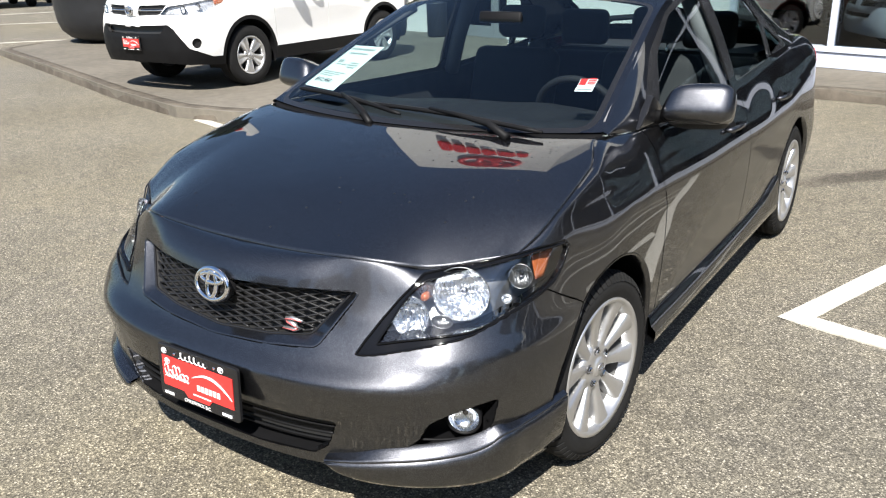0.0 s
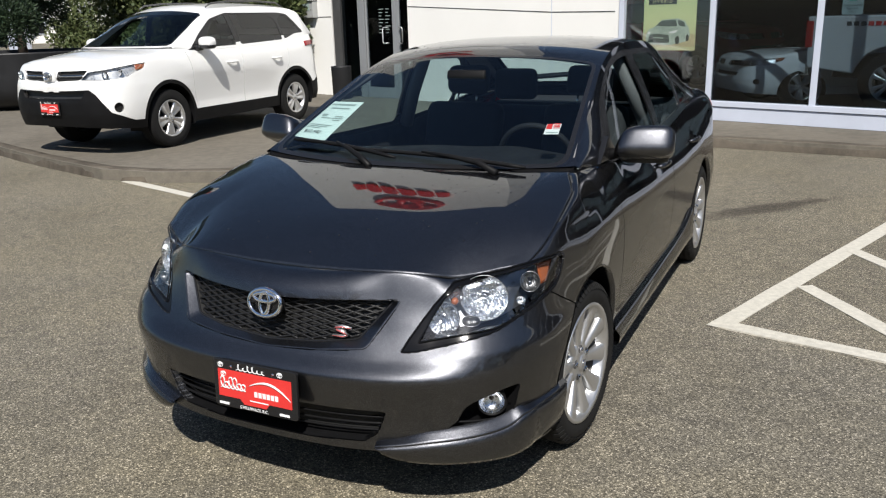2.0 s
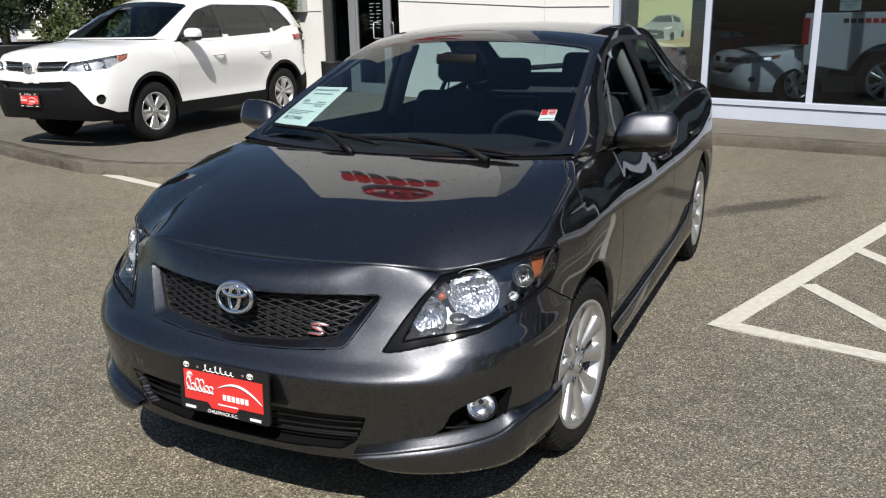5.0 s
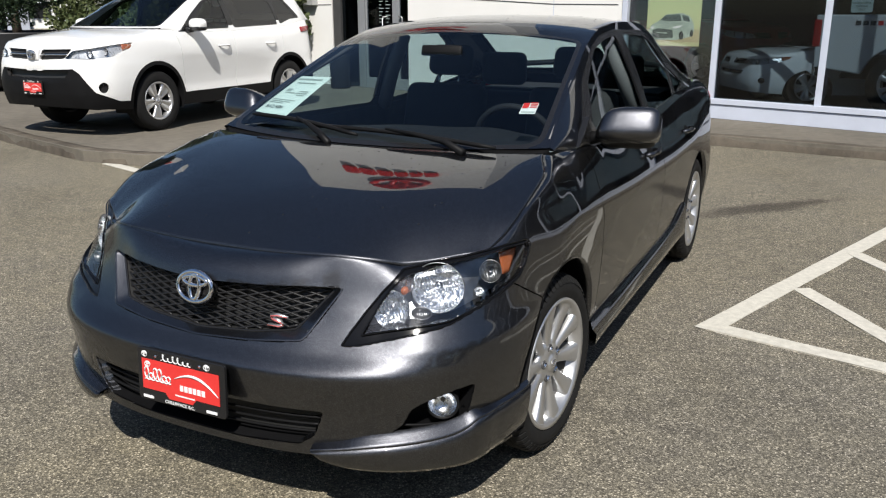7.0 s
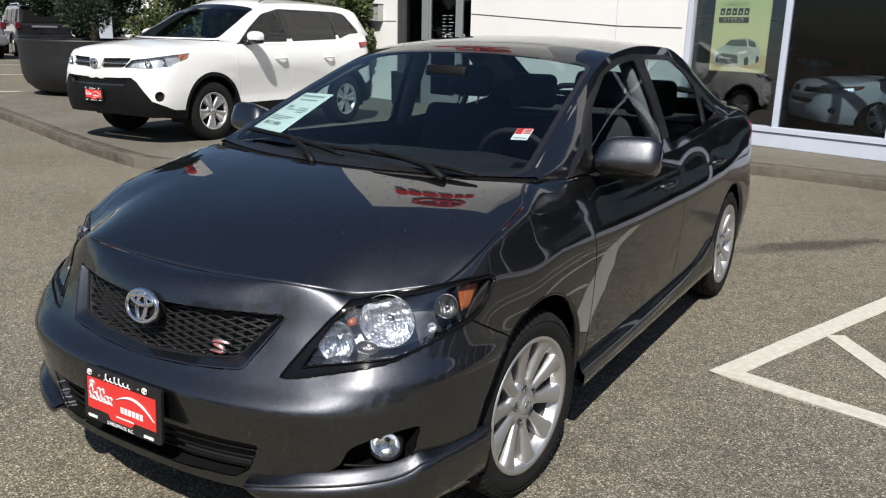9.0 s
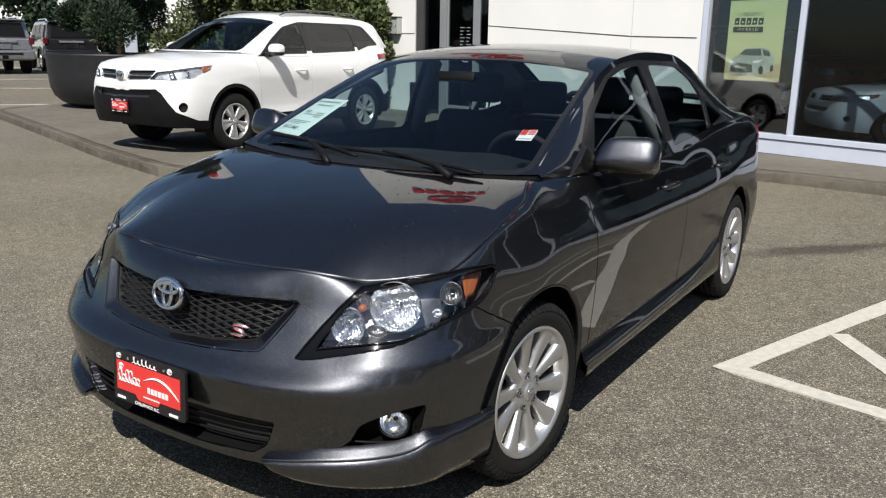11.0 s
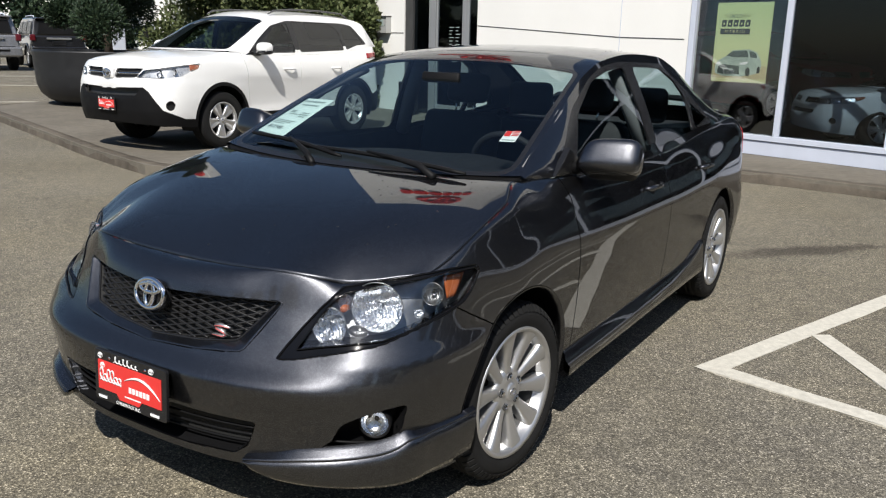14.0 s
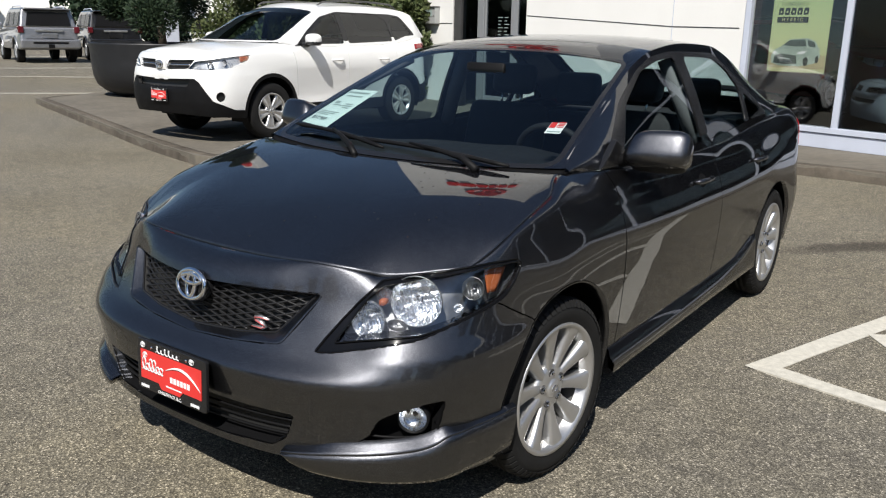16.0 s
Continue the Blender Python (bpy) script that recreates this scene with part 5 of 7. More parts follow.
def sedan_cabin(car, cab):
    dash = []
    for b, (y, z) in enumerate(((0.16, 1.02), (0.35, 1.035), (0.55, 1.03), (0.68, 0.99), (0.72, 0.9), (0.7, 0.6))):
        dash.append([(x, y + 0.06 * (x / 0.7) ** 2, z + 0.015 * math.cos(x * 6) * (b in (1, 2)) + 0.03 * math.exp(-((x - 0.36) / 0.17) ** 2) * (b in (2, 3))) for x in np.linspace(-0.72, 0.72, 41)])
    slab("dashboard", np.array(dash), M["dash"], car, thick=0.01, flip=True)
    sw = [(0.36 + 0.185 * math.cos(t), 0.80 - 0.07 * math.sin(t), 0.955 + 0.17 * math.sin(t)) for t in np.linspace(0, 2 * math.pi, 40, endpoint=False)]
    s = part_py("steering_wheel", *tube(sw, 0.015, 8, True), M["dash"], car)
    for t in (0.0, math.pi, -math.pi / 2):
        part_py("wheel_spoke", *tube([(0.36, 0.79, 0.945), (0.36 + 0.18 * math.cos(t), 0.80 - 0.07 * math.sin(t), 0.955 + 0.165 * math.sin(t))], [0.05, 0.018], 8), M["cabin"], s)
    for x in (0.37, -0.37):
        seat(car, x, 1.15, 0.42, 1.08, M["cabin"])
    part("rear_bench", box_bm(-0.65, 0.65, 1.85, 2.35, 0.4, 0.58, 0.06, 3), M["cabin"], car, smooth=True)
    bk = part("bench_back", box_bm(-0.65, 0.65, -0.06, 0.06, 0, 0.55, 0.05, 3), M["cabin"], car, smooth=True)
    bk.matrix_basis = pose(0, 2.38, 0.5, -22)
    for x in (-0.38, 0.38):
        part("rear_headrest", box_bm(x - 0.15, x + 0.15, 2.42, 2.53, 1.06, 1.27, 0.045, 3), M["cabin"], car, smooth=True)
    part("parcel_shelf", box_bm(-0.6, 0.6, 2.6, 3.1, 1.0, 1.03), M["cabin"], car)
    part("cabin_floor", box_bm(-0.75, 0.75, 0.4, 3.0, 0.25, 0.3), M["cabin"], car)
    P = cab.top(*np.meshgrid(np.linspace(-0.93, 0.93, 25), np.linspace(1.02, 2.3, 20), indexing="ij"), -0.03)
    slab("headliner", P, M["cabin_light"], car, thick=0)
    for sg in (1, -1):
        y, z = np.meshgrid(np.linspace(0.5, 2.7, 20), np.linspace(0.3, 1.0, 6), indexing="ij")
        slab("door_card", np.stack([sg * 0.755 + 0 * y, y, np.minimum(z * 1.06, cab.bz(y) + 0.014)], -1), M["cabin"], car, thick=0.01)
        part_py("inner_pillar", *tube([(sg * 0.715, 0.22, 1.06), (sg * 0.66, 0.62, 1.235), (sg * 0.60, 1.0, 1.365)], 0.02, 8), M["cabin_light"], car)
        part_py("centre_pillar", *tube([(sg * 0.74, 1.52, 1.0), (sg * 0.66, 1.48, 1.2), (sg * 0.57, 1.46, 1.4)], 0.04, 8), M["cabin_light"], car)
    mir = part("interior_mirror", box_bm(-0.10, 0.10, -0.01, 0.01, -0.024, 0.024, 0.009), M["plastic"], car, smooth=True)
    mir.matrix_basis = pose(0.02, 0.74, 1.355, -15)
    # price sheet and red sale tag inside the windscreen
    def on_screen(a0, a1, y0, y1, out, nx=8, ny=8):
        return cab.top(*np.meshgrid(np.linspace(a0, a1, nx), np.linspace(y0, y1, ny), indexing="ij"), out)
    ps = slab("price_sheet", on_screen(-0.955, -0.655, 0.30, 0.60, -0.014), M["paper"], car, "mint paper price sheet inside the windscreen", thick=0)

    def sheet_mark(a0, a1, y0, y1, mat, nm="sheet_print"):
        slab(nm, on_screen(a0, a1, y0, y1, -0.0125, 4, 3), mat, ps, thick=0)
    grey = M["sheet_grey"]
    for k, (a0, a1, y0, y1) in enumerate(((-0.93, -0.70, 0.565, 0.578), (-0.90, -0.72, 0.535, 0.545), (-0.91, -0.86, 0.47, 0.49), (-0.90, -0.80, 0.455, 0.462), (-0.78, -0.70, 0.47, 0.478), (-0.79, -0.69, 0.455, 0.463), (-0.77, -0.70, 0.44, 0.448), (-0.93, -0.72, 0.40, 0.406), (-0.93, -0.75, 0.388, 0.394), (-0.93, -0.80, 0.376, 0.382))):
        sheet_mark(a0, a1, y0, y1, grey)
    o, ux, uy = (Vector(cab.top(np.array(v[0]), np.array(v[1]), -0.009)) for v in ((-0.83, 0.345), (-0.75, 0.345), (-0.83, 0.39)))
    X = (ux - o).normalized()
    Z = X.cross(uy - o).normalized()
    Y = Z.cross(X)
    m = Matrix((X, Y, Z)).transposed().to_4x4()
    m.translation = o
    text_on("price_words", "$12,980", 0.034, m, M["black_print"], ps, 0.0001)
    tg = slab("sale_tag", on_screen(0.775, 0.86, 0.395, 0.468, -0.012), M["white_print"], car, "small red and white sale tag inside the windscreen", thick=0)
    slab("tag_print", on_screen(0.778, 0.812, 0.43, 0.466, -0.0105, 4, 4), M["red_print"], tg, thick=0)
    for k in range(4):
        slab("tag_line", on_screen(0.818, 0.856, 0.434 + 0.01 * k, 0.440 + 0.01 * k, -0.0105, 3, 2), M["red_print"], tg, thick=0)
    slab("tag_line", on_screen(0.785, 0.855, 0.402, 0.408, -0.0105, 3, 2), grey, tg, thick=0)
    return ps


def suv(name, at, label, paint, rz=0.0, cladding=True, plate=True, glass=None, group="", fine=True):
    """A compact sport utility vehicle with black cladding."""
    car = thing(name, at, label, "car", group, rz)
    sh = Shell(-1.03, 3.50, 0.93, 0.64, 3.2, 0.5, 3.2,
               top=[(0, -0.88, 1.09), (0.5, -0.82, 1.083), (0.74, -0.61, 1.09), (0.82, -0.3, 1.13), (0.82, 0.0, 1.17), (0.79, 0.2, 1.205), (0.85, 0.5, 1.18), (0.862, 1.2, 1.165), (0.86, 2.0, 1.18), (0.84, 2.7, 1.22), (0.80, 3.12, 1.28), (0.72, 3.33, 1.29), (0, 3.44, 1.28)],
               bottom=[(0, -1.03, 0.36), (0.6, -0.9, 0.345), (0.92, -0.2, 0.29), (0.92, 1, 0.27), (0.92, 2.9, 0.3), (0, 3.50, 0.32)],
               zkeys=[0.2, 0.32, 0.42, 0.52, 0.62, 0.72, 0.82, 0.92, 1.05, 1.25],
               columns=[((0, -1.03), [0.09, 0.05, 0.02, 0.0, 0.0, 0.035, 0.03, 0.05, 0.1, 0.12]),
                        ((0.5, -0.97), [0.1, 0.06, 0.03, 0.012, 0.01, 0.02, 0.03, 0.06, 0.1, 0.12]),
                        ((0.8, -0.72), [0.1, 0.06, 0.03, 0.015, 0.012, 0.02, 0.035, 0.06, 0.09, 0.1]),
                        ((0.92, -0.2), [0.06, 0.03, 0.01, 0.004, 0.0, 0.006, 0.015, 0.03, 0.05, 0.07]),
                        ((0.92, 0.6), [0.05, 0.04, 0.035, 0.04, 0.035, 0.025, 0.015, 0.006, 0.02, 0.05]),
                        ((0.92, 2.0), [0.05, 0.04, 0.035, 0.04, 0.035, 0.025, 0.012, 0.004, 0.015, 0.05]),
                        ((0.92, 2.75), [0.05, 0.03, 0.01, 0.004, 0.0, 0.004, 0.008, 0.015, 0.03, 0.06]),
                        ((0, 3.50), [0.08, 0.03, 0.0, 0.0, 0.01, 0.05, 0.05, 0.05, 0.06, 0.07])],
               soft=[((0, -0.95), 0.1, 1), ((0.7, -0.78), 0.12, 1), ((0.92, -0.2), 0.2, 1), ((0.92, 0.3), 0.2, 0.5), ((0.92, 0.7), 0.2, 0.1), ((0.92, 2.6), 0.2, 0.1), ((0.5, 3.49), 0.1, 0.6), ((0, 3.50), 0.1, 0.6)])
    so = sh.s_of
    ys = lambda y: so(0.92, y)
    rear = 2.66
    regions = []
    for sg in (1, -1):
        m = lambda pts: [(sg * a, b) for a, b in pts]
        regions += [("headlamp", m(rounded([(so(0.47, -0.97), 0.90), (so(0.56, -0.93), 0.985), (so(0.79, -0.72), 1.025), (ys(-0.31), 1.065), (ys(-0.35), 1.01), (so(0.86, -0.6), 0.92), (so(0.73, -0.79), 0.895)], 0.015)), True),
                    ("slot", m(rounded([(0.095, 0.885), (0.115, 0.995), (so(0.55, -0.94), 1.005), (so(0.46, -0.97), 0.90)], 0.012)), True),
                    ("mouth", m(rounded([(-0.01, 0.675), (-0.01, 0.755), (so(0.53, -0.95), 0.765), (so(0.47, -0.97), 0.685)], 0.01)), True),
                    ("arch", m(circle(ys(0), 0.37, 0.425)), True), ("arch", m(circle(ys(rear), 0.37, 0.425)), True),
                    ("fog", m(circle(so(0.83, -0.77), 0.575, 0.056, 28)), True)]
        if cladding:
            regions += [("clad", m(circle(ys(0), 0.37, 0.468)), True), ("clad", m(circle(ys(rear), 0.37, 0.468)), True),
                        ("clad", m([(ys(0.3), 0.2), (ys(0.3), 0.43), (ys(rear - 0.3), 0.43), (ys(rear - 0.3), 0.2)]), True),
                        ("clad", m([(-0.01, 0.2), (-0.01, 0.765), (so(0.57, -0.93), 0.785), (so(0.63, -0.89), 0.735), (so(0.73, -0.79), 0.52), (so(0.86, -0.6), 0.41), (ys(-0.3), 0.40), (ys(-0.3), 0.2)]), True),
                        ("clad", m([(ys(rear + 0.3), 0.2), (ys(rear + 0.3), 0.5), (ys(3.2), 0.62), (sh.length + 0.01, 0.62), (sh.length + 0.01, 0.2)]), True)]
        regions.append(("front_door", m(rounded([(ys(0.42), 1.0), (ys(0.48), 0.43), (ys(1.45), 0.43), (ys(1.45), 1.4), (ys(0.34), 1.4)], 0.02)), True))
        regions.append(("rear_door", m(rounded([(ys(1.45), 0.43), (ys(2.2), 0.43), (ys(2.32), 0.62), (ys(2.52), 0.9), (ys(2.54), 1.4), (ys(1.45), 1.4)], 0.02)), True))
    half = np.concatenate([np.linspace(0, 1.5, 90 if fine else 50), np.linspace(1.5, sh.length, 130 if fine else 70)[1:]])
    sg_all = np.concatenate([-half[:0:-1], half])
    v = np.linspace(0, 1, 56 if fine else 34)
    vg = 0.4 * v + 0.6 * np.sin(v * math.pi / 2)
    zm = lambda s, q: sh.zbot(np.abs(s)) + (sh.ztop(np.abs(s)) - sh.zbot(np.abs(s))) * q
    order = {"mouth": 0, "headlamp": 0, "slot": 0, "arch": 0, "fog": 0, "clad": 1}
    regions.sort(key=lambda r: order.get(r[0], 2))
    P, S, Z, who, names, _ = cut_grid(sg_all, vg, lambda s, z: sh.at(s, z), zm, regions, lambda a, b: None, 0.016)
    nm = np.array(names + ["rest"])[who]
    left = ((S[:-1, :-1] + S[1:, 1:]) / 2) > 0

    def inn(p):
        d = np.array([-p[0], min(max(p[1], -0.3), 3.1) - p[1], 0.0])
        if -0.3 < p[1] < 3.1:
            d[1] = 0
        return d / max(np.linalg.norm(d), 1e-6)
    part_py("body", *panel_mesh(P, nm == "rest", 0.006, 0.03, inn), paint, car)
    if cladding:
        part_py("cladding", *panel_mesh(P + 0.0, nm == "clad", 0.0, 0.03, inn), M["plastic"], car, "black plastic cladding")
    for sg, sel in ((1, left), (-1, ~left)):
        for dn, y in (("front_door", 1.32), ("rear_door", 2.32)):
            d = part_py(dn, *panel_mesh(P, (nm == dn) & sel, 0.007, 0.02, inn), paint, car)
            pts = [sh.one(sg * ys(y - 0.22 + 0.22 * t), 0.985, 0.004 + 0.036 * math.sin(t * math.pi) ** 0.5) for t in np.linspace(0, 1, 10)]
            part_py("door_handle", *tube(pts, [0.009] + [0.014] * 8 + [0.009], 8), paint, d)
        hl = part_py("headlamp", *panel_mesh(P + np.array([-0.02 * sg, 0.05, 0]), (nm == "headlamp") & sel), M["lamp_chrome"], car)
        part_py("lamp_lens", *panel_mesh(P, (nm == "headlamp") & sel), M["lens"], hl).visible_shadow = False
        for s, z, r in ((so(0.70, -0.79), 0.945, 0.04), (so(0.82, -0.68), 0.97, 0.036)):
            c = sh.one(sg * s, z, -0.02)
            part_py("lamp_bowl", *moved(lathe([(r, 0), (r * 0.94, 0.008), (r * 0.7, 0.022), (0.001, 0.032)], 24, "y"), Matrix.Translation(c)), M["reflector"], hl)
            part_py("bowl_ring", *tube([c + Vector((r * 1.08 * math.cos(t), -0.002, r * 1.08 * math.sin(t))) for t in np.linspace(0, 6.283, 24, endpoint=False)], 0.006, 6, True), M["trim"], hl)
        am = [[sh.one(sg * (ys(-0.47) + 0.14 * i / 3), 0.985 + (0.062 - 0.012 * i / 3) * j / 3 + 0.018 * i / 3, -0.006) for j in range(4)] for i in range(4)]
        slab("side_marker", np.array(am), M["amber"], hl, thick=0.003, flip=sg < 0)
        sl = part_py("grille_slot", *panel_mesh(P + np.array([0, 0.04, 0]), (nm == "slot") & sel), M["black_print"], car)
        for z in (0.917, 0.945, 0.978):
            pts = [sh.one(sg * s, z - 0.004 + 0.012 * s, -0.008) for s in np.linspace(0.105, 0.50, 12)]
            part_py("grille_bar", *tube(pts, 0.0085 if z == 0.945 else 0.006, 6), M["chrome"] if z == 0.945 else M["plastic"], sl)
        part_py("upper_mouth", *panel_mesh(P + np.array([0, 0.05, 0]), (nm == "mouth") & sel), M["black_print"], car)
        part_py("fog_recess", *panel_mesh(P + np.array([-0.02 * sg, 0.03, 0]), (nm == "fog") & sel), M["trim"], car)
        for y in (0.0, rear):
            rows = [[np.array(sh.one(sg * (ys(y) + r * math.cos(t)), 0.37 + r * math.sin(t), -i)) if k < 2 else np.array([sg * 0.6, y + r * math.cos(t), 0.37 + r * math.sin(t)]) for t in np.linspace(-0.3, math.pi + 0.3, 32)] for k, (r, i) in enumerate(((0.425, 0.0), (0.425, 0.05), (0.44, 0.3)))]
            part_py("arch_liner", np.array(rows).reshape(-1, 3), grid_faces(3, 32, sg > 0), M["plastic"], car)
            wheel(car, (sg * 0.892, y, 0.36), 0.36, 0.228, 0.225, sg, 5, M["rim"], turn=12 * y + 10, wide=True)
        mp = part_py("door_mirror", *moved(superball(0.13, 0.085, 0.075, 0.75), pose(sg * 1.0, 0.66, 1.26, 0, 0, -14 * sg)), paint, car)
        part_py("mirror_foot", *tube([(sg * 0.84, 0.60, 1.19), (sg * 0.94, 0.64, 1.20)], [0.04, 0.036], 8), M["trim"], mp)
        part("mirror_sail", prism([(0.46, 1.175), (0.72, 1.185), (0.70, 1.27)], sg * 0.852 - 0.012, sg * 0.852 + 0.012, "yz", 0.004), M["trim"], mp)
        part_py("mirror_base_trim", *moved(superball(0.128, 0.083, 0.036, 0.7), pose(sg * 1.0, 0.659, 1.213, 0, 0, -14 * sg)), M["trim"], mp)
        tl = [[sh.one(sg * (ys(3.0) + 0.34 * i / 6), 1.12 + 0.075 * j / 4 + 0.02 * i / 6, 0.010) for j in range(5)] for i in range(7)]
        slab("tail_lamp", np.array(tl), M["tail_red"], car, thick=0.01, flip=sg < 0)
    s_lead, s_cowl = so(0.74, -0.75), sh.s_of(0.79, 0.2)
    side_line = lambda b: sh.at(s_lead + (s_cowl - s_lead) * b, sh.ztop(s_lead + (s_cowl - s_lead) * b))
    s1 = side_line(np.array(1.0))
    lead = lambda a: sh.at(a * s_lead, sh.ztop(a * s_lead))
    cy = pchip([0, 0.5, 1], [0.0, 0.06, float(s1[1])])
    back = lambda a: np.stack([a * s1[0], cy(a), 1.215 + 0 * a + (float(s1[2]) - 1.215) * a ** 2], -1)
    l0 = lead(np.array(0.0))
    mz = pchip([0, 0.1, 0.3, 0.6, 1], [float(l0[2]), 1.14, 1.175, 1.203, 1.215])
    mid = lambda b: np.stack([0 * b, float(l0[1]) * (1 - b), mz(b)], -1)
    H = coons(lead, back, mid, side_line, 61, 40)
    H[:, 0] += (H[:, 1] - H[:, 0]) * 0.35
    slab("hood", H, paint, car, thick=0.012)
    cab = Cabin(rail=[(0.22, 0.79, 1.22), (0.6, 0.735, 1.415), (0.95, 0.69, 1.59), (1.3, 0.662, 1.69), (2.0, 0.655, 1.715), (2.8, 0.655, 1.69), (3.1, 0.665, 1.635), (3.30, 0.69, 1.45), (3.42, 0.71, 1.30)],
                belt=[(0.22, 0.80, 1.205), (0.5, 0.85, 1.18), (1.2, 0.862, 1.165), (2.0, 0.86, 1.18), (2.7, 0.84, 1.22), (3.12, 0.80, 1.28), (3.42, 0.72, 1.29)],
                ridge=[(0.22, 0.02, 1.22), (0.6, 0.44, 1.44), (0.95, 0.84, 1.645), (1.3, 1.25, 1.752), (2.0, 2.0, 1.78), (2.8, 2.88, 1.752), (3.1, 3.26, 1.70), (3.30, 3.40, 1.47), (3.42, 3.52, 1.29)])
    cab.build(car, paint, (0.27, 1.0), (3.14, 3.34),
              [[(0.72, 1.195), (1.08, 1.525), (1.38, 1.60), (1.42, 1.20)], [(1.52, 1.205), (1.48, 1.605), (2.25, 1.615), (2.45, 1.53), (2.50, 1.235)], [(2.56, 1.24), (2.52, 1.52), (2.62, 1.59), (2.78, 1.58), (3.0, 1.35)]],
              [(0.50, 1.185), (0.76, 1.375), (1.06, 1.555), (1.4, 1.63), (2.6, 1.625), (2.82, 1.60), (3.10, 1.325)], M["privacy_glass"] if glass else M["car_glass"], M["privacy_glass"], step=0.022)
    if not glass:
        for w in car.children:
            if w.name.startswith("front_window"):
                w.data.materials[0] = M["car_glass"]
    for sg in (1, -1):
        pts = [(sg * 0.60, y, z) for y, z in ((1.15, 1.71), (1.25, 1.755), (1.6, 1.785), (2.2, 1.79), (2.7, 1.768), (2.85, 1.71))]
        part_py("roof_rail", *tube(pts, [0.010, 0.013, 0.013, 0.013, 0.013, 0.010], 8), M["dark_metal"], car)
    n = 31
    a = np.linspace(-1, 1, n)
    hb = back(np.abs(a))
    hb[:, 0] *= np.sign(a)
    rows = np.stack([hb + np.array([0, -0.01, -0.02]), cab.top(a, np.full(n, 0.23)) + np.array([0, 0.012, -0.004])], 1)
    slab("cowl_panel", rows, M["plastic"], car, thick=0.006, flip=True)
    part("underbody", prism([(0.5, -0.62), (0.6, -0.45), (0.6, 0.45), (0.87, 0.48), (0.87, 2.2), (0.6, 2.2), (0.6, 3.1), (0.8, 3.3), (-0.8, 3.3), (-0.6, 3.1), (-0.6, 2.2), (-0.87, 2.2), (-0.87, 0.48), (-0.6, 0.45), (-0.6, -0.45), (-0.5, -0.62)], 0.29, 0.33), M["plastic"], car)
    part("cabin_floor", box_bm(-0.8, 0.8, 0.3, 3.3, 0.4, 0.45), M["cabin"], car)
    dash = [[(x, y + 0.05 * x * x, z) for x in np.linspace(-0.76, 0.76, 15)] for y, z in ((0.26, 1.13), (0.6, 1.13), (0.75, 1.05), (0.75, 0.6))]
    slab("dashboard", np.array(dash), M["cabin"], car, thick=0.01, flip=True)
    for x in (0.38, -0.38):
        seat(car, x, 1.25, 0.55, 1.22, M["cabin"])
    part("rear_bench", box_bm(-0.65, 0.65, 2.1, 2.3, 0.5, 1.2, 0.06, 3), M["cabin"], car, smooth=True)
    if plate:
        part("badge_panel", box_bm(-0.095, 0.095, -1.005, -0.95, 0.875, 1.005, 0.015), paint, car, smooth=True)
        disc = part_py("badge_disc", *moved(lathe([(0.001, -0.012), (0.052, -0.010), (0.056, 0.0), (0.05, 0.03)], 32, "y"), pose(0, -1.006, 0.945) @ Matrix.Diagonal((1.12, 1, 0.82, 1))), M["trim"], car)
        ovals("badge_oval", disc, pose(0, -1.021, 0.945), 0.118, 0.084, 0.008, M["chrome"])
        sign_plate(car, (0, -1.042, 0.575))
    return car


# ---- ground and pad ----
PAD = 0.12


def rise(x):
    """The far car park lies a little higher than the near one."""
    t = min(1.0, max(0.0, (-14.5 - x) / 7.0))
    return 0.25 * t * t * (3 - 2 * t)


def ground():
    xs = [-400, -200, -100, -60, -40] + [-30 + 1.0 * k for k in range(16)] + [-10, 0, 10, 30, 80, 200, 400]
    ys = [-400, -100, -30, -10, 0, 10, 20, 30, 60, 150, 400]
    vs = [(x, y, rise(x)) for x in xs for y in ys]
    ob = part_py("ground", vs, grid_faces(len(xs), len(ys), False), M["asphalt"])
    return tagged(ob, "worn grey asphalt car park with pale aggregate", "ground", kind="structure")


ground()
fac = lambda x: 9.12 - 0.30 * x
kerb_line = [(60, -4.3), (3.0, 7.02), (0.3, 7.42), (-1.8, 7.45), (-2.9, 5.6), (-3.6, 4.2), (-4.1, 3.72), (-4.75, 3.47), (-5.55, 3.40), (-7.24, 3.86), (-9.05, 4.48), (-12.0, 5.46), (-13.9, 6.08), (-14.3, 7.3), (-14.6, 12.5), (-16, 22)]
pad_poly = kerb_line + [(-16, 30), (60, 30)]
pd = part("pavement", prism(pad_poly, -0.05, PAD - 0.002), M["concrete"])
tagged(pd, "raised concrete pad in front of the showroom", "pavement", kind="structure")


